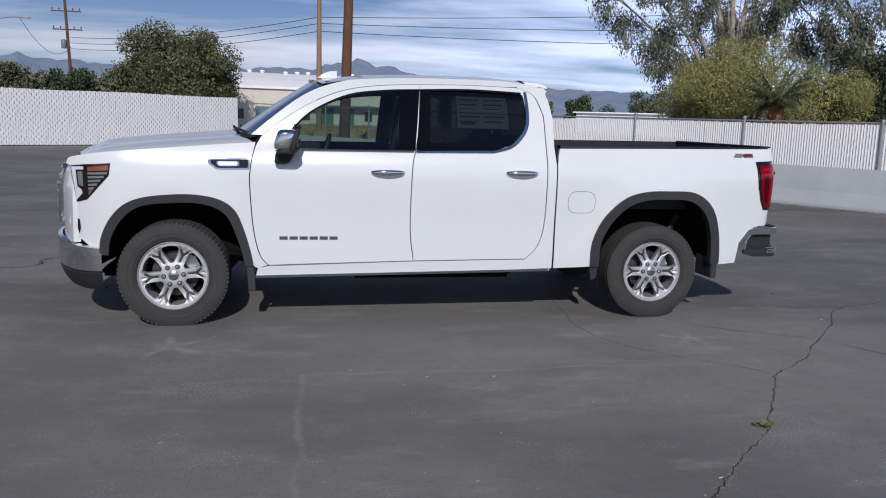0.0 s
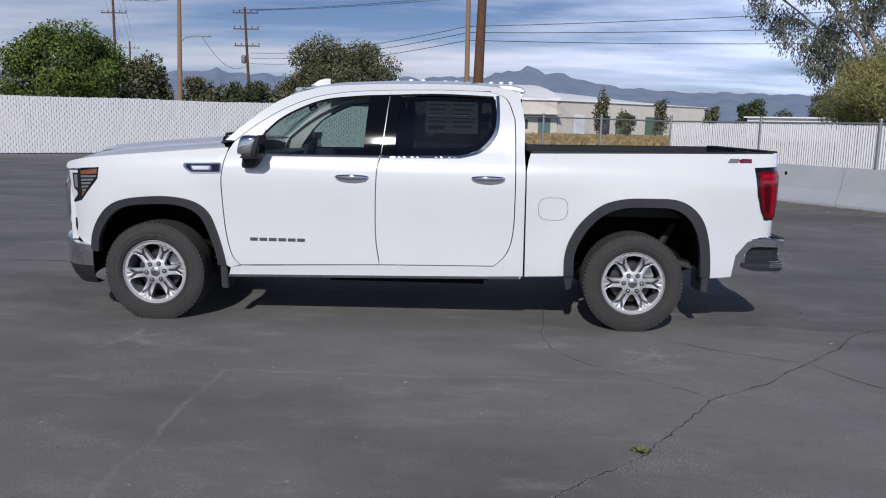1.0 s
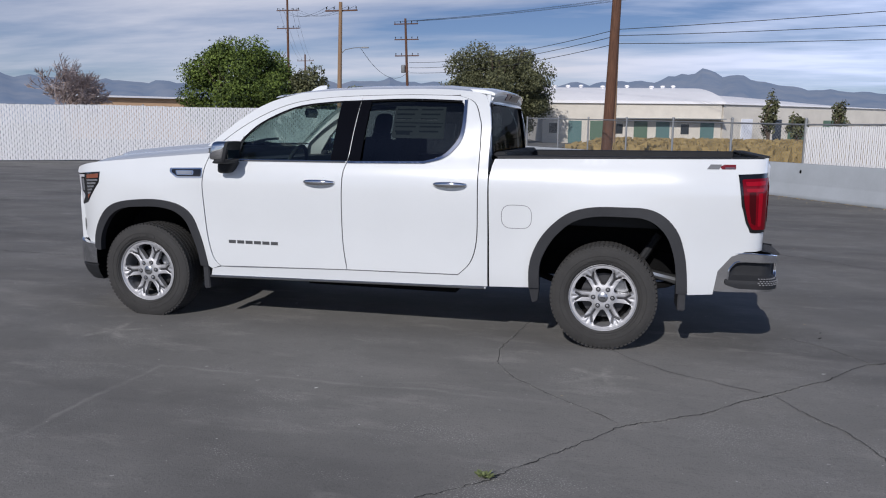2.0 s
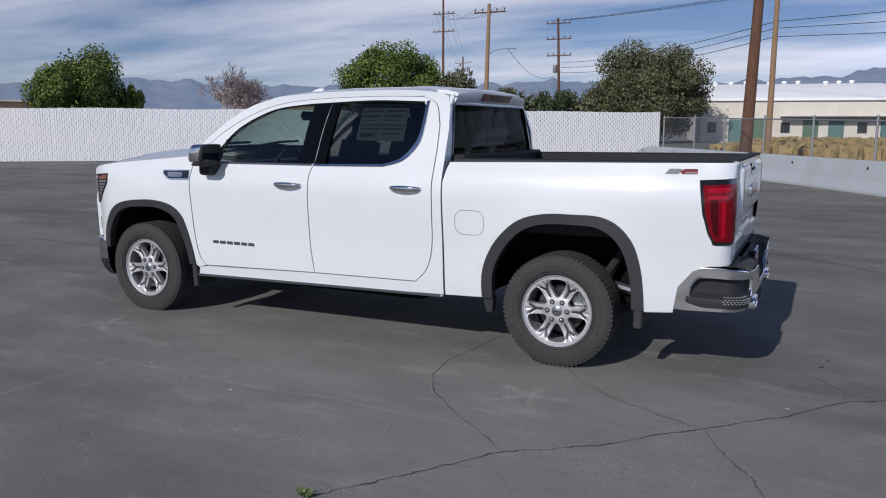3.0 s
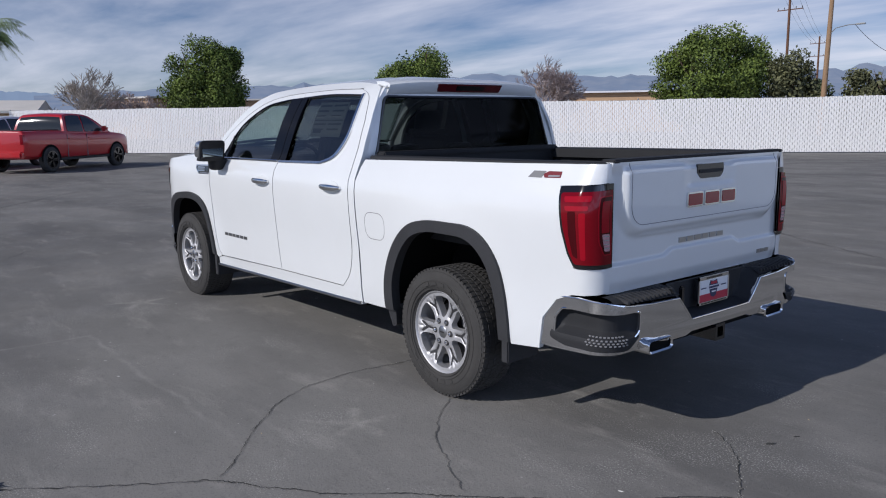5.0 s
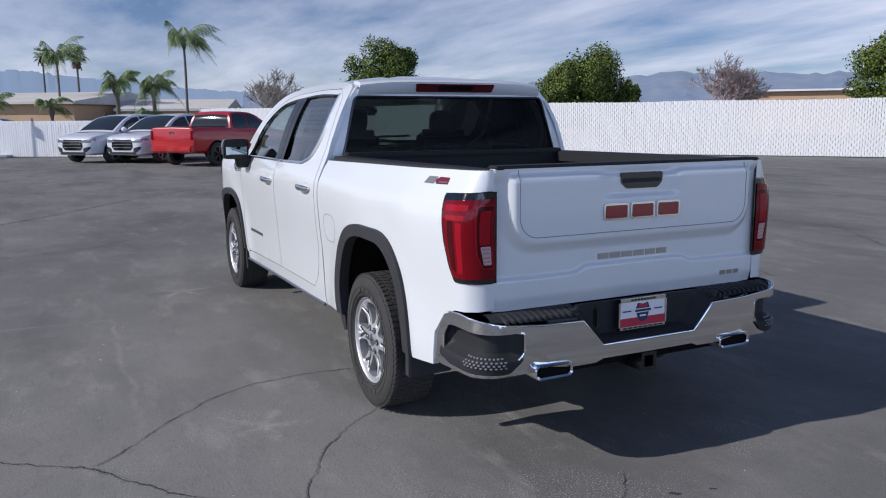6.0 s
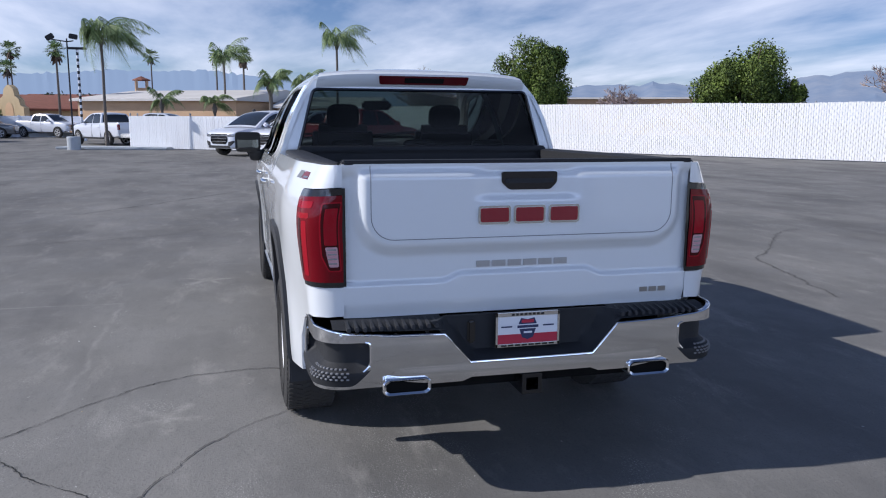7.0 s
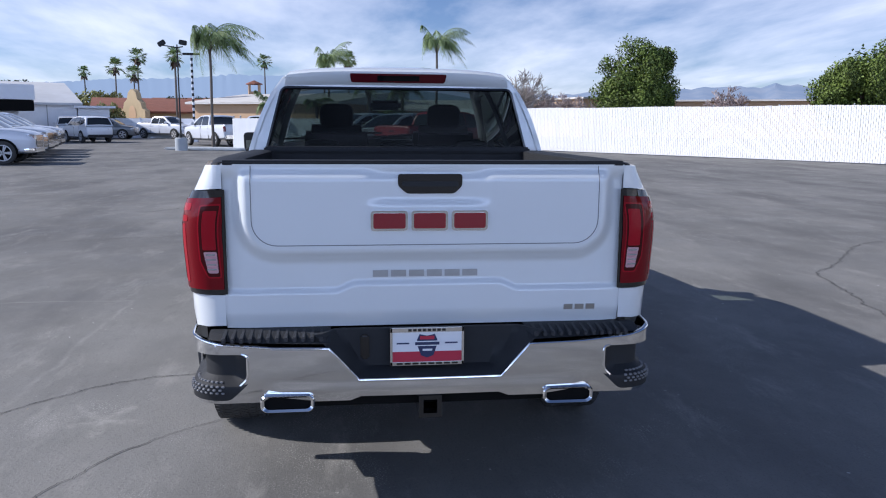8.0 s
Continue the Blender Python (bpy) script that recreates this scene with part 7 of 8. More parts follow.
WINDOW_DARK = material("dark_window", (0.03, 0.035, 0.04), rough=0.15)


def prism(bm, outline, x0, x1):
    """Extrudes a (y, z) outline from x0 to x1."""
    a = [bm.verts.new((x0, y, z)) for y, z in outline]
    b = [bm.verts.new((x1, y, z)) for y, z in outline]
    n = len(outline)
    for k in range(n):
        bm.faces.new((a[k], a[(k + 1) % n], b[(k + 1) % n], b[k]))
    bm.faces.new(a)
    bm.faces.new(b[::-1])
    bmesh.ops.recalc_face_normals(bm, faces=bm.faces)


def frame_of(a, b):
    """A thing's place and turn so that +x runs from a to b and +y lies behind the wall."""
    return (a[0], a[1], 0), math.degrees(math.atan2(b[1] - a[1], b[0] - a[0])), math.hypot(b[0] - a[0], b[1] - a[1])


def warehouse():
    at, turn, ln = frame_of((-11.0, 83.0), (8.5, 86.8))
    t = thing("warehouse", at, turn, "long cream block warehouse with white arched roof and teal doors", "building")
    bm = bmesh.new()
    prism(bm, [(0, 0), (0, 4.5), (34, 4.5), (34, 0)], 0, ln)
    part("wall", bm, CREAM, t)
    bm = bmesh.new()
    prof = [(-0.25, 4.45), (-0.25, 4.75)] + [(-0.25 + 34.5 * k / 12, 4.75 + 2.2 * math.sin(math.pi * k / 12) ** 0.8) for k in range(1, 12)] + [(34.25, 4.75), (34.25, 4.45)]
    prism(bm, prof, -0.3, ln + 0.3)
    part("roof", bm, ROOF_WHITE, t)
    for k in range(8):
        x = 1.2 + k * 2.45
        bm = bmesh.new()
        w = 0.75 if k % 3 else 0.45
        box(bm, (x - w, -0.06, 0 if k % 3 else 1.1), (x + w, 0.06, 2.5 if k % 3 else 2.2), None, 0.02)
        part("door" if k % 3 else "window", bm, (TEAL if k % 2 else DOOR_GREEN) if k % 3 else WINDOW_DARK, t)
    bm = bmesh.new()
    box(bm, (8.0, -1.3, 2.75), (ln + 0.2, 0.0, 2.85), None, 0.01)
    part("awning", bm, GALV, t)
    for k in range(9):
        bm = bmesh.new()
        x, y = 2.0 + k * 2.0, 10 + (k % 3) * 3.0
        lathe(bm, [(0.0, -0.5), (0.2, -0.5), (0.2, 0.3), (0.32, 0.34), (0.26, 0.52), (0.0, 0.56)], 10, "Z")
        for v in bm.verts:
            v.co += Vector((x, y, 6.4 + 0.2 * (k % 3)))
        part("roof_vent", bm, ROOF_WHITE, t)
    # the side wing that runs back
    at, turn, ln = frame_of((8.5, 86.8), (31.5, 107.0))
    t = thing("warehouse_wing", at, turn, "cream block warehouse wing with green roller doors", "building")
    bm = bmesh.new()
    prism(bm, [(0.02, 0), (0.02, 4.5), (14, 4.5), (14, 0)], 0.3, ln)
    part("wall", bm, CREAM, t)
    bm = bmesh.new()
    n = 10
    prev = None
    for i in range(n + 1):
        x = 0.1 + (ln + 0.2) * i / n
        h = 5.9 - 1.2 * (i / n) ** 1.6
        cur = [bm.verts.new(p) for p in ((x, -0.2, 4.45), (x, -0.2, 4.7 - 0.2 * i / n), (x, 7, h), (x, 14, 4.6))]
        if prev:
            for k in range(3):
                bm.faces.new((prev[k], prev[k + 1], cur[k + 1], cur[k]))
        if i in (0, n):
            bm.faces.new(cur)
        prev = cur
    bmesh.ops.recalc_face_normals(bm, faces=bm.faces)
    part("roof", bm, ROOF_WHITE, t)
    for x, w, m in ((4.0, 0.9, WHITE_WALL), (9.0, 0.7, WINDOW_DARK), (12.5, 1.6, DOOR_GREEN), (19.0, 2.0, DOOR_GREEN)):
        bm = bmesh.new()
        box(bm, (x - w, -0.06, 0), (x + w, 0.08, 2.9), None, 0.02)
        part("door", bm, m, t)


warehouse()


def block_building(a, b, depth, h, mat, roof_mat, label, name="building", roof_rise=0.0, openings=0):
    at, turn, ln = frame_of(a, b)
    t = thing(name, at, turn, label, "building")
    bm = bmesh.new()
    prism(bm, [(0, 0), (0, h), (depth, h), (depth, 0)], 0, ln)
    part("wall", bm, mat, t)
    bm = bmesh.new()
    prism(bm, [(-0.5, h), (-0.5, h + 0.18), (depth * 0.5, h + 0.18 + roof_rise), (depth + 0.5, h + 0.18), (depth + 0.5, h)], -0.4, ln + 0.4)
    part("roof", bm, roof_mat, t)
    for k in range(openings):
        bm = bmesh.new()
        x = ln * (k + 0.5) / openings
        box(bm, (x - 0.6, -0.05, 0.7), (x + 0.6, 0.05, min(2.3, h - 0.4)), None, 0.02)
        part("window", bm, WINDOW_DARK, t)
    return t


block_building((-84.0, 36.0), (-72.0, 56.0), 14, 4.1, TAN, GREY_ROOF, "long low tan metal warehouse behind the fence", openings=0)
block_building((-56.5, 62.0), (-46.5, 71.0), 12, 4.3, TAN, WHITE_WALL, "low brown building with a white roof edge")
block_building((-80.0, 25.0), (-84.0, 36.0), 10, 4.2, TAN, GREY_ROOF, "low tan building behind the fence")
block_building((-65.5, -13.6), (-57.5, -1.2), 14, 2.9, TAN, GREY_ROOF, "low tan stucco building with a pale flat-pitched roof", roof_rise=0.9)
block_building((-59.5, 2.0), (-57.0, 9.0), 8, 2.4, TAN, GREY_ROOF, "small tan building with a sloped grey roof", roof_rise=0.8)
block_building((-73.0, -24.0), (-76.5, -9.5), 10, 2.2, STUCCO, TILE, "stucco building with red clay tile roof", roof_rise=1.35, openings=4)
block_building((-96.0, -26.0), (-92.0, -8.0), 10, 3.0, TAN, TILE, "long building with red clay tile roof", roof_rise=1.2)
shed = block_building((-57.2, -35.9), (-64.33, -22.69), 14.2, 2.7, WHITE_WALL, SHED_ROOF, "white metal shed with a pale gable roof", roof_rise=1.9)
for k in range(1, 5):
    bm = bmesh.new()
    box(bm, (3.2 * k - 0.03, -0.03, 0), (3.2 * k + 0.03, 0.0, 2.7), None)
    part("wall_seam", bm, GALV, shed)
block_building((-64.4, -22.6), (-65.55, -20.45), 8, 2.5, WHITE_WALL, WHITE_WALL, "low white lean-to beside the shed")
block_building((64.0, 104.0), (42.0, 116.0), 8, 3.2, WHITE_WALL, ROOF_WHITE, "distant low white building")


def mission_front():
    t = thing("mission_gable", (-71.0, -20.0, 0), 48, "pale yellow curved mission gable with an arch window", "building")
    bm = bmesh.new()
    half = [(1.9, 0), (1.9, 2.4), (1.45, 2.6), (1.3, 3.1), (0.8, 3.4), (0.6, 4.0), (0.25, 4.25)]
    outline = half + [(0.0, 4.33)] + [(-y, z) for y, z in half[::-1]]
    a = [bm.verts.new((y, 0.0, z)) for y, z in outline]
    b = [bm.verts.new((y, 0.5, z)) for y, z in outline]
    for k in range(len(a)):
        bm.faces.new((a[k], a[(k + 1) % len(a)], b[(k + 1) % len(a)], b[k]))
    bm.faces.new(a)
    bm.faces.new(b[::-1])
    bmesh.ops.recalc_face_normals(bm, faces=bm.faces)
    part("gable", bm, STUCCO, t)
    bm = bmesh.new()
    f = [bm.verts.new((0.55 * math.cos(q), -0.03, 2.1 + 0.75 * math.sin(q))) for q in [math.pi * k / 10 for k in range(11)]] + [bm.verts.new((-0.55, -0.03, 1.2)), bm.verts.new((0.55, -0.03, 1.2))]
    bm.faces.new(f)
    part("arch_window", bm, TAN, t)


mission_front()


def bell_tower():
    t = thing("bell_tower", (-90.3, -11.3, 0), 10, "square tan tower with an open top and tile cap", "building")
    bm = bmesh.new()
    box(bm, (-0.68, -0.68, 0), (0.68, 0.68, 4.9), None, 0.03)
    part("shaft", bm, TAN, t)
    for sx in (-0.55, 0, 0.55):
        for sy in (-0.55, 0.55):
            bm = bmesh.new()
            box(bm, (sx - 0.12, sy - 0.12, 4.9), (sx + 0.12, sy + 0.12, 5.7), None, 0.01)
            part("pillar", bm, TAN, t)
    bm = bmesh.new()
    lathe(bm, [(0.98, 5.7), (0.92, 5.82), (0.0, 6.2)], 8, "Z")
    part("cap", bm, TILE, t)


bell_tower()


def canopy_building():
    at, turn, ln = frame_of((-44.5, -30.0), (-52.1, -21.3))
    t = thing("service_building", at, turn, "white building with a deep pale fascia over a dark band", "building")
    for nm, lo, hi, m in (("fascia", (0, 0, 2.84), (ln, 8, 3.84), WHITE_WALL), ("soffit_band", (0.3, 0.1, 2.1), (ln - 0.05, 7, 2.84), DARK_VOID), ("wall", (0.5, 2.0, 0), (ln - 0.4, 7, 2.1), WHITE_WALL)):
        bm = bmesh.new()
        box(bm, lo, hi, None, 0.03)
        part(nm, bm, m, t)


def long_wall(a, b, h, label, mat, name="white_wall"):
    at, turn, ln = frame_of(a, b)
    t = thing(name, at, turn, label, "wall", kind="structure")
    bm = bmesh.new()
    box(bm, (0, 0, 0), (ln, 0.15, h), None, 0.01)
    part("wall", bm, mat, t)
    n = max(2, int(ln / 3))
    for k in range(n + 1):
        bm = bmesh.new()
        box(bm, (ln * k / n - 0.06, -0.04, 0), (ln * k / n + 0.06, 0.19, h + 0.05), None, 0.01)
        part("post", bm, WHITE_WALL, t)


long_wall((-68.5, -25.0), (-63.0, -5.0), 1.7, "low white boundary wall behind the parked trucks", WHITE_WALL)


GATE_WHITE = material("gate_white", (0.80, 0.80, 0.79), rough=0.6, vary=0.1, vary_scale=2)


def gate_fence():
    at, turn, ln = frame_of((-39.2, -6.5), (-35.4, -0.4))
    t = thing("gate_fence", at, turn, "white slatted fence wing closing the lot entrance", "fence", kind="structure")
    tagged(part("slats", slat_rows(ln, 1.66, 0.11, 0.107, 9), GATE_WHITE, t), kind="stuff")
    for k in range(3):
        post(t, ln * k / 2, 1.78, 0.04, 0.05)
    post(t, 0.45, 1.78, 0.04, 0.05)
    bm = bmesh.new()
    box(bm, (0.0, 0.03, 0.06), (ln, 0.036, 1.62), None)
    part("privacy_screen", bm, GATE_WHITE, t)
    bm = bmesh.new()
    box(bm, (0, 0.04, 1.63), (ln, 0.08, 1.68), None)
    part("top_rail", bm, WHITE_WALL, t)
    at, turn, ln = frame_of((-35.6, -0.3), (-44.7, 5.9))
    t = thing("gate_fence", at, turn, "grey slatted fence behind the parked cars", "fence", kind="structure")
    tagged(part("slats", slat_rows(ln, 1.7, 0.1, 0.085, 10), WHITE_WALL, t), kind="stuff")
    post(t, 0.0, 1.95, 0.07, 0.05, mat=BLACK_PLASTIC)
    for k in range(1, 4):
        post(t, ln * k / 3, 1.75, 0.04, 0.05)


gate_fence()


def lot_lamp():
    t = thing("lot_lamp", (-38.0, -9.0, 0), 0, "black lot light pole with two floodlights on a concrete base", "lamp post")
    bm = bmesh.new()
    lathe(bm, [(0.0, 0.0), (0.32, 0.0), (0.32, 0.62), (0.28, 0.66), (0.0, 0.66)], 16, "Z")
    part("base", bm, CONCRETE, t)
    bm = bmesh.new()
    tube(bm, [(0, 0, 0.6), (0, 0, 5.35)], [0.042, 0.034], 10)
    tube(bm, [(0, -0.7, 5.3), (0, 0, 5.2), (0, 0.3, 5.25)], 0.03, 6)
    part("pole", bm, BLACK_PLASTIC, t)
    for y, tilt, z in ((-0.75, 30, 5.4), (0.3, -10, 5.45)):
        bm = bmesh.new()
        box(bm, (-0.1, -0.19, -0.12), (0.1, 0.19, 0.12), pose(0, y, z, tilt, 0, 0), 0.03)
        part("floodlight", bm, BLACK_PLASTIC, t)
    k = thing("kerb_island", (-39.3, -8.3, 0), 72, "low concrete kerb island round the lamp and palm", "kerb", kind="structure")
    bm = bmesh.new()
    box(bm, (-1.6, -0.9, 0), (4.2, 0.9, 0.13), None, 0.05)
    part("kerb", bm, CONCRETE, k)
    b = thing("barber_pole", (-54.8, -11.5, 0), 0, "tall light pole wrapped in black and white stripes", "lamp post")
    for j in range(24):
        bm = bmesh.new()
        tube(bm, [(0, 0, 1.2 + 0.207 * j), (0.0, 0, 1.2 + 0.207 * (j + 1))], 0.085, 10)
        part("stripe", bm, WHITE_WALL if j % 2 else BLACK_PLASTIC, b)
    bm = bmesh.new()
    box(bm, (-0.25, -0.25, 0), (0.25, 0.25, 1.25), None, 0.03)
    part("base", bm, WHITE_WALL, b)
    bm = bmesh.new()
    box(bm, (-0.15, -0.6, 6.15), (0.15, 0.6, 6.3), None, 0.03)
    part("lamp_head", bm, BLACK_PLASTIC, b)


lot_lamp()


# ---- parked vehicles ----
def hull(bm, stations):
    """Rounded body shell lofted along x; a station is x, half width, floor, belt height."""
    rings = []
    for x, w, z0, z1 in stations:
        h = z1 - z0
        prof = [(0, z0), (0.8 * w, z0), (0.95 * w, z0 + 0.10 * h), (0.99 * w, z0 + 0.35 * h), (w, z0 + 0.6 * h), (0.985 * w, z0 + 0.85 * h), (0.93 * w, z0 + 0.97 * h), (0.8 * w, z1), (0.0, z1 + 0.02)]
        prof = prof + [(-y, z) for y, z in prof[-2:0:-1]]
        rings.append([bm.verts.new((x, y, z)) for y, z in prof])
    for a, b in zip(rings, rings[1:]):
        for k in range(len(a)):
            bm.faces.new((a[k], a[(k + 1) % len(a)], b[(k + 1) % len(a)], b[k]))
    bm.faces.new(rings[0])
    bm.faces.new(rings[-1][::-1])
    bmesh.ops.recalc_face_normals(bm, faces=bm.faces)


def car_paint(name, colour):
    return material(name, colour, rough=0.3, coat=0.8, vary=0.05, vary_scale=2)


CAR_GLASS = material("car_glass", (0.02, 0.024, 0.026), rough=0.06, coat=0.3)
PEARL, RED_PAINT, SILVER, GREY_PAINT = car_paint("pearl_paint", (0.62, 0.64, 0.68)), car_paint("red_paint", (0.42, 0.008, 0.012)), car_paint("silver_paint", (0.66, 0.67, 0.69)), car_paint("grey_paint", (0.12, 0.13, 0.14))


def vehicle(at, turn, kind, paint, label, group="", size=1.0):
    """kind: suv or pickup. Front toward +x, centre of the wheelbase at the origin."""
    pick = kind == "pickup"
    t = thing("pickup_truck" if pick else "suv", at, turn, label, "pickup truck" if pick else "SUV", group)
    t.matrix_basis = t.matrix_basis @ Matrix.Scale(size, 4)
    if pick:
        L, w, wb, r, zb, top = 5.75, 0.99, 3.65, 0.405, 1.24, 1.86
        f, b = 2.80, -2.95
        st = [(b, 0.90 * w, 0.56, 1.28), (b + 0.06, 0.95 * w, 0.50, 1.32), (b + 0.4, 0.985 * w, 0.44, 1.33), (b + 1.9, w, 0.40, 1.32), (-0.6, w, 0.38, 1.27), (0.9, w, 0.38, 1.25), (1.5, w, 0.38, 1.24), (2.1, 0.985 * w, 0.38, 1.20), (2.5, 0.95 * w, 0.38, 1.14), (2.70, 0.89 * w, 0.40, 1.07), (f - 0.02, 0.80 * w, 0.44, 0.99), (f, 0.74 * w, 0.48, 0.93)]
        side = [(1.52, zb), (1.15, 1.45), (0.80, 1.66), (0.50, 1.79), (0.15, 1.85), (-0.35, 1.86), (-0.72, 1.83), (-0.86, 1.74), (-0.96, 1.5), (-1.02, zb)]
        windows = [[(1.16, 1.27), (0.62, 1.66), (0.40, 1.77), (0.10, 1.80), (0.06, 1.26)], [(-0.02, 1.26), (0.02, 1.80), (-0.45, 1.81), (-0.70, 1.77), (-0.83, 1.5), (-0.86, 1.28)]]
        n_front, n_back = 4, 6
    else:
        L, w, wb, r, zb, top = 4.85, 0.95, 2.9, 0.38, 1.11, 1.77
        f, b = 2.42, -2.43
        st = [(b, 0.80 * w, 0.48, 0.98), (b + 0.05, 0.88 * w, 0.42, 1.06), (b + 0.25, 0.95 * w, 0.36, 1.13), (b + 0.9, w, 0.33, 1.15), (-0.4, w, 0.31, 1.12), (0.8, w, 0.31, 1.11), (1.3, 0.995 * w, 0.31, 1.11), (1.75, 0.985 * w, 0.31, 1.07), (2.1, 0.95 * w, 0.30, 1.01), (2.30, 0.88 * w, 0.30, 0.95), (f - 0.03, 0.76 * w, 0.31, 0.88), (f, 0.66 * w, 0.34, 0.81)]
        side = [(1.36, zb), (1.0, 1.34), (0.62, 1.56), (0.27, 1.69), (-0.25, 1.76), (-0.9, 1.77), (-1.6, 1.73), (-2.03, 1.65), (-2.22, 1.42), (-2.36, zb)]
        windows = [[(1.08, 1.15), (0.55, 1.51), (0.22, 1.64), (-0.10, 1.69), (-0.22, 1.15)], [(-0.30, 1.15), (-0.18, 1.70), (-0.9, 1.71), (-1.10, 1.69), (-1.22, 1.17)], [(-1.30, 1.18), (-1.18, 1.68), (-1.60, 1.65), (-1.92, 1.56), (-2.02, 1.32)]]
        n_front, n_back = 4, 6
    bm = bmesh.new()
    hull(bm, [tuple(q) for q in spline(st, 3)])
    body = part("body", bm, paint, t)
    fold = spline(side, 3)

    def lean(z):
        k = (z - zb) / (top - zb)
        return w * (0.955 - 0.17 * k - 0.07 * max(k, 0) ** 4)

    # greenhouse: painted sides, roof and pillars, with dark panes standing proud
    for s in (-1, 1):
        bm = sheet(fold + [(side[-1][0], zb - 0.03), (side[0][0], zb - 0.03)], lambda u, v: Vector((u, s * lean(v), v)), 0, 0.25)
        bmesh.ops.recalc_face_normals(bm, faces=bm.faces)
        part("cab_side", bm, paint, t)
        for q in windows:
            bm = sheet(rounded(q, 0.05, 3), lambda u, v: Vector((u, s * (lean(v) + 0.014), v)), 0.014, 0.12, inward=(0, -s, 0))
            bmesh.ops.recalc_face_normals(bm, faces=bm.faces)
            part("side_window", bm, CAR_GLASS, t)
    bm = bmesh.new()
    rings = [[bm.verts.new((x, lean(z) * k, z + 0.035 * (1 - k * k))) for k in (-1, -0.93, -0.75, -0.4, 0, 0.4, 0.75, 0.93, 1)] for x, z in fold]
    for a, c in zip(rings, rings[1:]):
        for k in range(8):
            bm.faces.new((a[k], a[k + 1], c[k + 1], c[k]))
    bmesh.ops.recalc_face_normals(bm, faces=bm.faces)
    part("roof", bm, paint, t)
    for nm, pts in (("windshield", fold[1:10]), ("rear_glass", fold[-7:-1])):
        bm = bmesh.new()
        d = Vector((pts[-1][1] - pts[0][1], 0, pts[0][0] - pts[-1][0])).normalized() * 0.01
        d = d if (d.x > 0) == (nm == "windshield") else -d
        rings = [[bm.verts.new(Vector((x, lean(z) * k * 0.9, z + 0.035 * (1 - k * k))) + d) for k in (-1, -0.7, -0.35, 0, 0.35, 0.7, 1)] for x, z in pts]
        for a, c in zip(rings, rings[1:]):
            for k in range(6):
                bm.faces.new((a[k], a[k + 1], c[k + 1], c[k]))
        bmesh.ops.recalc_face_normals(bm, faces=bm.faces)
        part(nm, bm, CAR_GLASS, t)

    def nose_x(y, z):
        """How far forward the hull reaches at a half width y."""
        k = abs(y) / w
        return lerp_table([(0, f), (0.66 if not pick else 0.74, f), (0.76 if not pick else 0.80, f - 0.03), (0.88 if not pick else 0.89, f - 0.12), (0.95 if not pick else 0.95, f - 0.32), (1, f - 0.7)], k)

    for s in (-1, 1):
        hz = (0.86, 1.0) if pick else (0.76, 0.87)
        lo = 0.56 if pick else 0.42
        bm = sheet(rounded([(lo, hz[0]), (lo, hz[1] - 0.03), (0.80, hz[1] + 0.02), (0.90, hz[1] + 0.04), (0.90, hz[1] - 0.03), (0.78, hz[0])], 0.02, 2), lambda u, v: Vector((nose_x(u, v) + 0.012, s * u, v)), 0.06, 0.08, inward=(-1, 0, 0))
        bmesh.ops.recalc_face_normals(bm, faces=bm.faces)
        part("headlight", bm, LAMP_CLEAR, t)
        if not pick:
            bm = sheet(rounded([(0.50, 0.40), (0.52, 0.56), (0.78, 0.62), (0.80, 0.56), (0.62, 0.40)], 0.03, 2), lambda u, v: Vector((nose_x(u, v) + 0.012, s * u, v)), 0.05, 0.1, inward=(-1, 0, 0))
            bmesh.ops.recalc_face_normals(bm, faces=bm.faces)
            part("fog_lamp", bm, BLACK_PLASTIC, t)
        bm = bmesh.new()
        if pick:
            box(bm, (b - 0.012, s * 0.86 * w - 0.07, 0.88), (b + 0.22, s * 0.86 * w + 0.085, 1.24), None, 0.03)
        else:
            box(bm, (b - 0.012, s * 0.72 * w - 0.16, 0.86), (b + 0.35, s * 0.72 * w + 0.21, 0.99), None, 0.04)
            for v in bm.verts:
                v.co.x += 0.9 * max(0, abs(v.co.y) - 0.72 * w)
        part("tail_light", bm, TAIL_RED, t)
        bm = bmesh.new()
        mx = 1.02 if pick else 0.95
        box(bm, (mx - 0.1, min(s * (w - 0.02), s * (w + 0.2)), zb + 0.02), (mx + 0.08, max(s * (w - 0.02), s * (w + 0.2)), zb + 0.2), None, 0.05)
        part("mirror", bm, paint, t)
        for hx in (wb / 2, -wb / 2):
            # flat dark half-disc on the body paints the shade of the wheel opening
            bm = bmesh.new()
            prof = [(hx + (r + 0.075) * math.cos(q), r + (r + 0.075) * math.sin(q)) for q in [math.pi * k / 16 - 0.1 * (1 - k / 8) for k in range(17)]]
            bm.faces.new([bm.verts.new((x, s * (w + 0.003), max(z, 0.36))) for x, z in prof])
            part("wheel_arch_shade", bm, DARK_VOID, t)
            bm = bmesh.new()
            lathe(bm, [(0.66 * r, -0.11), (0.9 * r, -0.115), (r, -0.08), (r, 0.08), (0.9 * r, 0.115), (0.66 * r, 0.11)], 28, closed=True)
            for v in bm.verts:
                v.co += Vector((hx, s * (w - 0.08), r))
            wheel_ob = part("wheel", bm, RUBBER, t)
            bm = bmesh.new()
            for k in range(5):
                for q in (-0.13, 0.13):
                    box(bm, (0.02, -0.02, -0.02), (0.66 * r, 0.02, 0.02), Matrix.Rotation(6.2832 * k / 5 + q, 4, "Y"))
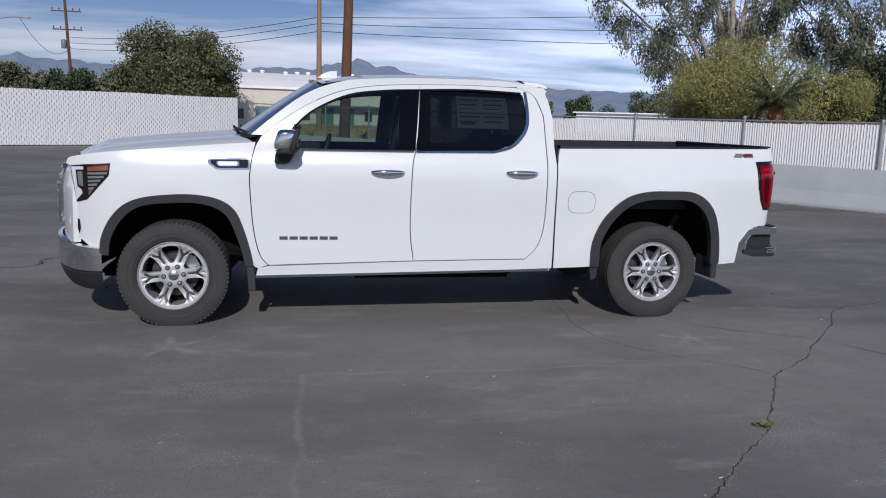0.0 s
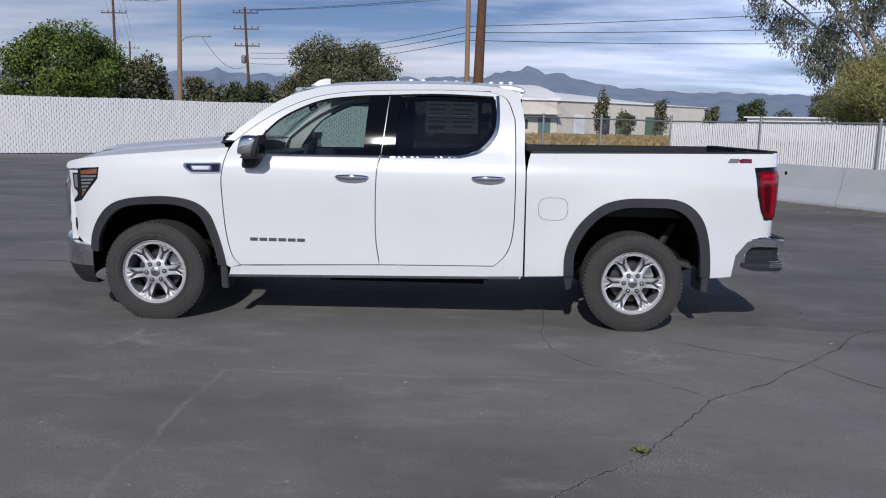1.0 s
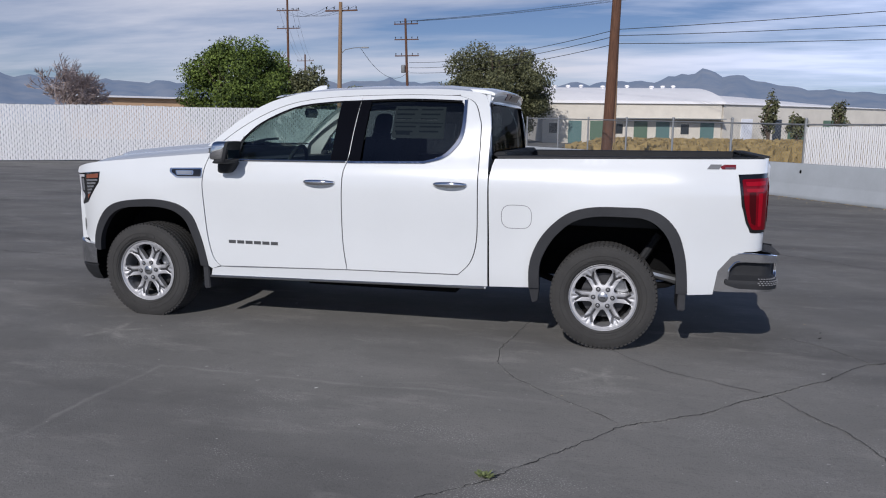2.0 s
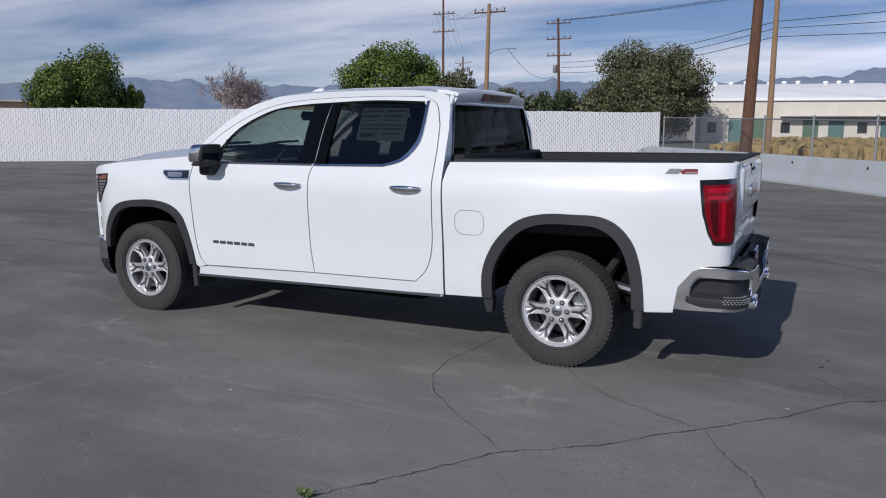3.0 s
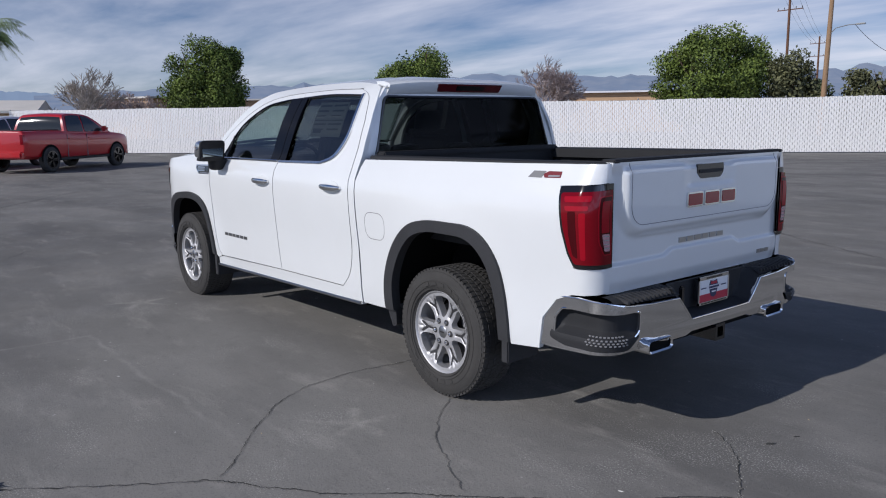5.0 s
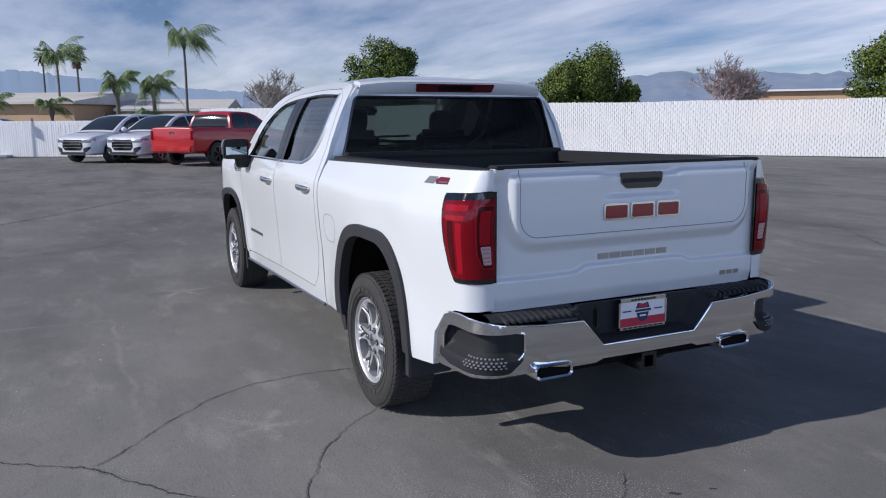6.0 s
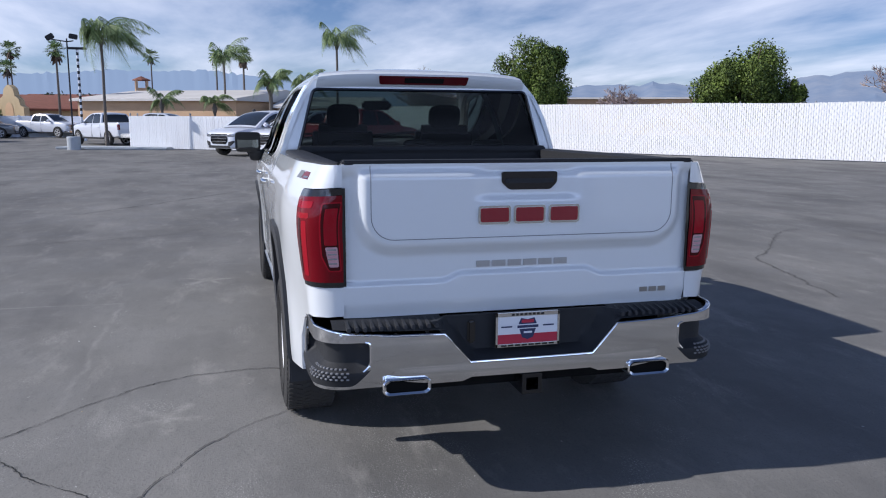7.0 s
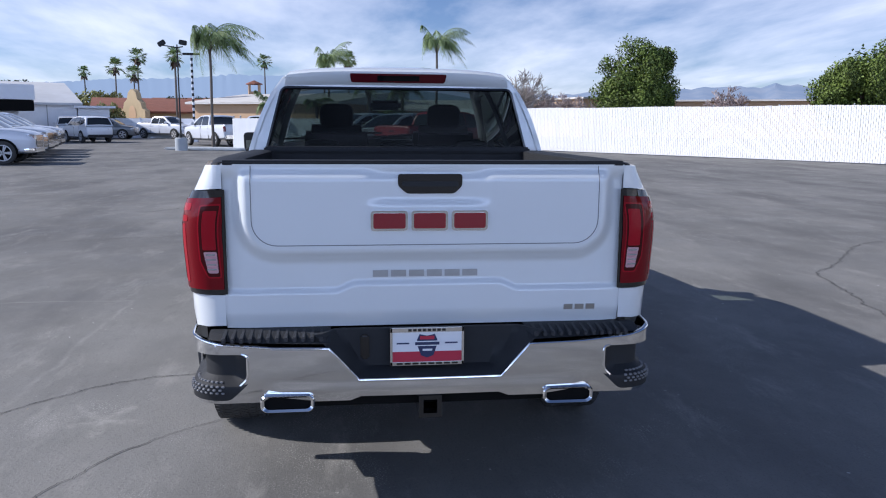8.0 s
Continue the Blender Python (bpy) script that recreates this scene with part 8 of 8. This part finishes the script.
            lathe(bm, [(0.62 * r, -0.03), (0.69 * r, -0.03), (0.69 * r, 0.03), (0.62 * r, 0.03)], 24, closed=True)
            for v in bm.verts:
                v.co += Vector((hx, s * (w + 0.01), r))
            part("rim", bm, RIM if paint is not RED_PAINT else GLOSS_BLACK, wheel_ob)
            # dark disc behind the rim paints the shade inside the wheel
            bm = bmesh.new()
            lathe(bm, [(0.0, 0.0), (0.66 * r, 0.0)], 20)
            for v in bm.verts:
                v.co += Vector((hx, s * (w - 0.02), r))
            part("brake_shadow", bm, DARK_VOID, wheel_ob)
        bm = bmesh.new()
        box(bm, (-wb / 2 + r + 0.1, min(s * (w - 0.06), s * (w + 0.004)), 0.30 if not pick else 0.36), (wb / 2 - r - 0.1, max(s * (w - 0.06), s * (w + 0.004)), 0.40 if not pick else 0.44), None, 0.01)
        part("sill", bm, BLACK_PLASTIC, t)
        for hx in ((0.1, -0.95) if pick else (-0.15, -1.1)):
            bm = bmesh.new()
            box(bm, (hx - 0.002, min(s * w * 0.97, s * (w + 0.002)), 0.45), (hx + 0.006, max(s * w * 0.97, s * (w + 0.002)), zb - 0.05), None)
            part("door_gap", bm, SEAM, t)
            bm = bmesh.new()
            box(bm, (hx + 0.07, min(s * w * 0.97, s * (w + 0.02)), zb - 0.2), (hx + 0.25, max(s * w * 0.97, s * (w + 0.02)), zb - 0.17), None, 0.008)
            part("door_handle", bm, paint, t)
    gw, g0, g1 = (0.62, 0.58, 1.0) if pick else (0.48, 0.48, 0.87)
    bm = sheet(rounded([(-gw, g0 + 0.12), (-gw * 0.94, g1), (gw * 0.94, g1), (gw, g0 + 0.12), (gw * 0.78, g0), (-gw * 0.78, g0)], 0.03, 2), lambda u, v: Vector((nose_x(u, v) + 0.014 - 0.12 * max(0, v - (0.93 if pick else 0.78)), u, v)), 0.05, 0.1, inward=(-1, 0, 0))
    bmesh.ops.recalc_face_normals(bm, faces=bm.faces)
    grille = part("grille", bm, GLOSS_BLACK, t)
    for k in range(3):
        z = g0 + 0.09 + (g1 - g0 - 0.16) * k / 2
        bm = bmesh.new()
        box(bm, (f + 0.004, -gw * 0.88, z), (f + 0.026, gw * 0.88, z + 0.016), None, 0.004)
        part("grille_bar", bm, CHROME if pick else SATIN, grille)
    bm = sheet(rounded([(-0.62, 0.33), (-0.56, 0.42), (0.56, 0.42), (0.62, 0.33)], 0.02, 2), lambda u, v: Vector((nose_x(u, v) + 0.016, u, v)), 0.05, 0.1, inward=(-1, 0, 0))
    bmesh.ops.recalc_face_normals(bm, faces=bm.faces)
    part("lower_intake", bm, BLACK_PLASTIC, t)
    if pick:
        bm = sheet(rounded([(-0.93, 0.42), (-0.93, 0.56), (0.93, 0.56), (0.93, 0.42)], 0.03, 2), lambda u, v: Vector((nose_x(u, v) + 0.03, u, v)), 0.08, 0.06, inward=(-1, 0, 0))
        bmesh.ops.recalc_face_normals(bm, faces=bm.faces)
        part("front_bumper", bm, CHROME if paint is not RED_PAINT else paint, t)
    bm = bmesh.new()
    box(bm, (b - (0.12 if pick else 0.06), -0.88 * w, 0.48 if pick else 0.36), (b + 0.1, 0.88 * w, 0.70 if pick else 0.56), None, 0.05)
    part("rear_bumper", bm, (CHROME if paint is not RED_PAINT else RED_PAINT) if pick else BLACK_PLASTIC, t)
    if pick:
        bm = bmesh.new()
        box(bm, (b + 0.08, -0.80 * w, 1.30), (b + 1.85, 0.80 * w, 1.352), None, 0.01)
        part("bed_cover", bm, BLACK_PLASTIC, t)
        bm = bmesh.new()
        box(bm, (b - 0.006, -0.11, 1.10), (b + 0.02, 0.11, 1.17), None, 0.005)
        part("tailgate_handle", bm, GLOSS_BLACK, t)
    return t


vehicle((-31.9, 0.02, 0), -48, "suv", PEARL, "pearl white SUV parked nose-out by the fence", "parked SUVs", 1.08)
vehicle((-30.7, 1.75, 0), -48, "suv", PEARL, "pearl white SUV parked beside the red pickup", "parked SUVs", 1.08)
vehicle((-27.6, 3.6, 0), 131, "pickup", RED_PAINT, "bright red crew-cab pickup parked nose to the fence", "", 1.06)
vehicle((-66.0, -15.9, 0), 55, "pickup", PEARL, "white pickup parked in the far lot")
vehicle((-46.4, -8.6, 0), 215, "pickup", PEARL, "white pickup parked by the kerb island")
vehicle((-45.4, -5.4, 0), 70, "pickup", PEARL, "white pickup behind the fence wing")
vehicle((-53.4, -18.5, 0), 217, "suv", SILVER, "silver SUV standing in the drive lane")
vehicle((-62.5, -19.9, 0), 92, "suv", GREY_PAINT, "dark grey SUV parked at the far edge")
vehicle((-62.0, -22.6, 0), 200, "suv", SILVER, "light SUV parked at the far edge")
for k in range(6):
    kind = "suv" if k in (1, 4) else "pickup"
    back = 0.0 if kind == "suv" else 0.36
    vehicle((-24.9 - 2.62 * k + 0.17 * back, -13.65 - 0.75 * k - back, 0), 100, kind, SILVER if k == 4 else PEARL, "silver SUV in a row of parked cars" if k == 4 else "white %s in a row of parked vehicles" % ("SUV" if kind == "suv" else "pickup truck"), "row of parked cars")
canopy_building()

# ---- wires between the poles ----
for a, b, sag in (((-1.8, 47.0, 8.0), (60, 40, 12.5), 0.8), ((-1.8, 47.0, 7.6), (60, 41, 10.6), 0.8), ((-1.8, 47.0, 7.1), (60, 40, 8.8), 0.8), ((-1.8, 47.0, 8.0), (-27.4, 85.0, 9.2), 0.6), ((-1.8, 47.0, 7.6), (-27.4, 85.0, 8.6), 0.6), ((-1.8, 47.0, 7.1), (-27.4, 85.0, 8.0), 0.6)):
    wire([a, b], sag, 0.022)
wire([(-24.2, 59.6, 8.4), (-27.4, 85.0, 8.2)], 1.6, 0.02)
for s in (-1.3, -0.6, 0.6, 1.3):
    wire([(-26.0 + s, 59.8, 12.0), (-48.2 + s, 95.8, 17.6), (-70.0 + s, 150.0, 15.5)], 1.0, 0.014)
    wire([(-27.8 + s, 85.2, 14.0), (30 + s, 60, 17.0)], 1.2, 0.014)

# ---- dry grass strip behind the barrier ----
def grass_field():
    rnd = random.Random(8)
    bm = bmesh.new()
    for _ in range(9000):
        x, y = rnd.uniform(-4, 26), rnd.uniform(34, 80)
        h = rnd.uniform(0.25, 0.85)
        a = rnd.uniform(0, 6.283)
        d = Vector((math.cos(a), math.sin(a), 0))
        p = Vector((x, y, 0))
        bm.faces.new([bm.verts.new(q) for q in (p - d * 0.12, p + d * 0.12, p + d * 0.2 + Vector((0, 0, h)), p - d * 0.15 + Vector((0, 0, h * 0.9)))])
    tagged(part("dry_grass", bm, DRY_GRASS, smooth=False), "dry straw-coloured grass on waste ground", "grass", kind="stuff")


grass_field()

# ---- cracks, seams and litter on the asphalt ----
CRACK = material("crack_shadow", (0.05, 0.05, 0.048), rough=0.95, spec=0.1)
CRACK_FAINT = material("filled_crack", (0.105, 0.103, 0.098), rough=0.95, spec=0.1, vary=0.6, vary_scale=6, dark=(0.15, 0.147, 0.138))
CRACK_EDGE = material("crack_edge", (0.38, 0.37, 0.34), rough=0.95, vary=0.7, vary_scale=9, dark=(0.14, 0.14, 0.13), random_by="island")
CHALK = material("worn_chalk", (0.27, 0.262, 0.24), rough=0.95, vary=0.9, vary_scale=5, dark=(0.19, 0.185, 0.172))


def crack(points, width, seed, crumbs=True, mat=None, rough=0.012):
    """A ragged crack: one thin dark line that wanders and forks its width, with crumbs of bare aggregate along it."""
    rnd = random.Random(seed)
    length = sum(math.dist(p, q) for p, q in zip(points, points[1:]))
    path = spline(points, max(6, int(length / 0.012 / max(1, len(points) - 1))))
    out = []
    for x, y in path:
        dx, dy = (sum(amp * noise.noise(Vector((x * f, y * f, seed + off))) for f, amp in ((5, 1.4), (17, 1.1), (60, 0.9))) for off in (0, 50))
        out.append((x + dx * rough, y + dy * rough))
    bm = bmesh.new()
    prev = None
    for i, (x, y) in enumerate(out):
        a, b = out[max(i - 1, 0)], out[min(i + 1, len(out) - 1)]
        d = Vector((b[0] - a[0], b[1] - a[1], 0)).normalized()
        n = Vector((-d.y, d.x, 0))
        fade = min(1.0, 0.15 + i / 14, 0.15 + (len(out) - 1 - i) / 14)
        w = width * 0.5 * fade * max(0.25, 0.75 + 0.9 * noise.noise(Vector((x * 6, y * 6, seed + 9))))
        l, r = w * rnd.uniform(0.45, 1.2), w * rnd.uniform(0.45, 1.2)
        cur = [bm.verts.new(Vector((x, y, 0.004)) + n * l), bm.verts.new(Vector((x, y, 0.004)) - n * r)]
        if prev:
            bm.faces.new((prev[1], prev[0], cur[0], cur[1]))
        prev = cur
    for f in bm.faces:
        f.normal_update()
        if f.normal.z < 0:
            f.normal_flip()
    core = part("crack", bm, mat or CRACK, smooth=False)
    tagged(core, "ragged crack in the asphalt with crumbled edges" if crumbs else "fine crack in the asphalt", "crack", kind="structure")
    if crumbs:
        bm = bmesh.new()
        for x, y in out:
            if noise.noise(Vector((x * 2.2, y * 2.2, seed + 70))) < -0.12:
                continue
            for _ in range(2):
                c = Vector((x + rnd.gauss(0, 0.012), y + rnd.gauss(0, 0.012), 0.001))
                g, t = rnd.uniform(0.0018, 0.0045), rnd.uniform(0, 6.28)
                foot = [bm.verts.new(c + Vector((math.cos(t + k * 2.094) * g, math.sin(t + k * 2.094) * g, 0))) for k in range(3)]
                tip = bm.verts.new(c + Vector((0, 0, g)))
                for k in range(3):
                    bm.faces.new((foot[k], foot[(k + 1) % 3], tip))
        tagged(part("crumbs", bm, CRACK_EDGE, core, smooth=False), "pale crumbs of aggregate", kind="stuff")


crack([(-1.4, -4.35), (-1.05, -3.96), (-0.78, -3.67), (-0.39, -3.29), (0.2, -2.47), (0.48, -2.27), (1.06, -1.69), (1.42, -1.32), (1.83, -0.83), (2.4, -0.62), (3.3, -0.2)], 0.0085, 1)
crack([(0.2, -2.45), (0.03, -2.27), (-0.29, -2.0), (-0.58, -1.65), (-0.68, -1.27), (-0.65, -0.8), (-0.6, -0.3)], 0.0065, 2)
crack([(1.03, -1.68), (0.75, -1.55), (0.42, -1.35), (0.13, -1.05), (-0.1, -0.7)], 0.007, 3, False, CRACK_FAINT)
crack([(1.06, -1.69), (1.13, -1.85), (1.24, -2.05), (1.38, -2.3), (1.5, -2.8)], 0.012, 4, True, CRACK_FAINT)
crack([(1.83, -0.84), (1.6, -0.47), (1.36, -0.26)], 0.006, 5)
crack([(-5.6, 6.9), (-5.2, 6.2), (-3.95, 5.1), (-3.5, 4.6), (-2.5, 4.3), (-1.5, 4.0)], 0.016, 6, False, CRACK_FAINT, 0.03)
crack([(-9.5, -3.8), (-11.2, -2.6), (-13.6, -1.0), (-16.6, 1.3)], 0.03, 7, False, CRACK_FAINT, 0.03)
crack([(-6.2, -4.2), (-6.5, -3.4), (-6.8, -2.3), (-7.6, -1.6)], 0.015, 8, False, CRACK_FAINT, 0.03)
crack([(-9.0, 1.5), (-5.7, 1.35), (-5.4, 1.8), (-4.8, 2.2)], 0.02, 9, False, CRACK_FAINT, 0.03)
crack([(3.0, 3.2), (1.4, 4.6), (-1.0, 6.0), (-4.0, 8.0)], 0.02, 10, False, CRACK_FAINT, 0.03)
# a worn pale line
crack([(0.3, 8.2), (0.63, 8.72), (1.5, 10.2), (2.6, 11.5)], 0.05, 12, False, CHALK, 0.03)


def weed(at, seed):
    rnd = random.Random(seed)
    bm = bmesh.new()
    for _ in range(46):
        a = rnd.uniform(0, 6.283)
        d = Vector((math.cos(a), math.sin(a), 0))
        p = Vector((rnd.gauss(0, 0.012), rnd.gauss(0, 0.012), 0.0))
        l = rnd.uniform(0.015, 0.05)
        q = p + d * l + Vector((0, 0, rnd.uniform(0.006, 0.03)))
        e = Vector((-d.y, d.x, 0)) * l * 0.25
        bm.faces.new([bm.verts.new(v) for v in (p, p.lerp(q, 0.6) + e, q, p.lerp(q, 0.6) - e)])
    ob = part("weed", bm, material("weed_green", (0.22, 0.26, 0.10), rough=0.8, vary=0.6, vary_scale=30, random_by="island"), smooth=False)
    ob.location = (*at, 0.004)
    tagged(ob, "small pale green weed growing in the crack", "weed")


weed((-0.39, -3.25), 1)
LEAF_DRY = material("dry_leaf", (0.45, 0.36, 0.22), rough=0.85, vary=0.4, vary_scale=40)
LITTER = material("pale_scrap", (0.55, 0.55, 0.52), rough=0.8)


def scrap(at, size, turn, mat, name, label, category):
    bm = bmesh.new()
    vs = [bm.verts.new((size * x, size * y, size * z)) for x, y, z in ((-1, 0, 0.05), (-0.4, 0.35, 0.12), (0.5, 0.25, 0.05), (1, 0, 0.16), (0.4, -0.3, 0.06), (-0.5, -0.25, 0.02))]
    c = bm.verts.new((0, 0, size * 0.22))
    for k in range(6):
        bm.faces.new((vs[k], vs[(k + 1) % 6], c))
    ob = part(name, bm, mat, smooth=False)
    ob.matrix_basis = pose(*at, 0.001, 0, 0, turn)
    tagged(ob, label, category)


def swept_leaves():
    """Dry leaves and grit gathered along the foot of the barrier."""
    rnd = random.Random(31)
    bm = bmesh.new()
    across = Vector((BAR_DIR.y, -BAR_DIR.x, 0))
    for _ in range(1100):
        along, off = rnd.uniform(-2.4, 24.0), -0.33 - abs(rnd.gauss(0, 0.09)) - (rnd.random() < 0.08) * rnd.uniform(0.1, 1.2)
        p = BAR_A + BAR_DIR * along + across * off
        g, t = rnd.uniform(0.012, 0.035), rnd.uniform(0, 6.28)
        d, e = Vector((math.cos(t), math.sin(t), 0)) * g, Vector((-math.sin(t), math.cos(t), 0)) * g * 0.5
        up = Vector((0, 0, rnd.uniform(0.006, 0.025)))
        z = Vector((0, 0, 0.003))
        vs = [bm.verts.new(p + z + q) for q in (-d, e + up * 0.6, d + up, -e + up * 0.3)]
        bm.faces.new(vs)
    tagged(part("leaf_litter", bm, LEAF_DRY, smooth=False), "dry tan leaves swept against the concrete barrier", "leaves", kind="stuff")


swept_leaves()
scrap((0.35, -4.2), 0.035, 20, LEAF_DRY, "dry_leaf", "curled dry tan leaf on the asphalt", "leaf")
rnd = random.Random(77)
for k in range(46):
    x, y = rnd.uniform(-7, 4), rnd.uniform(-5, 5)
    scrap((x, y), rnd.uniform(0.006, 0.016), rnd.uniform(0, 360), LITTER if k % 3 else LEAF_DRY, "litter_scrap" if k % 3 else "dry_leaf", "tiny pale scrap lying on the asphalt" if k % 3 else "tiny dry leaf on the asphalt", "litter" if k % 3 else "leaf")
for at, s in (((1.62, -0.2), 0.03), ((1.66, -0.02), 0.02)):
    scrap(at, s, 60, CRACK, "litter_scrap", "dark scrap of debris on the asphalt", "litter")
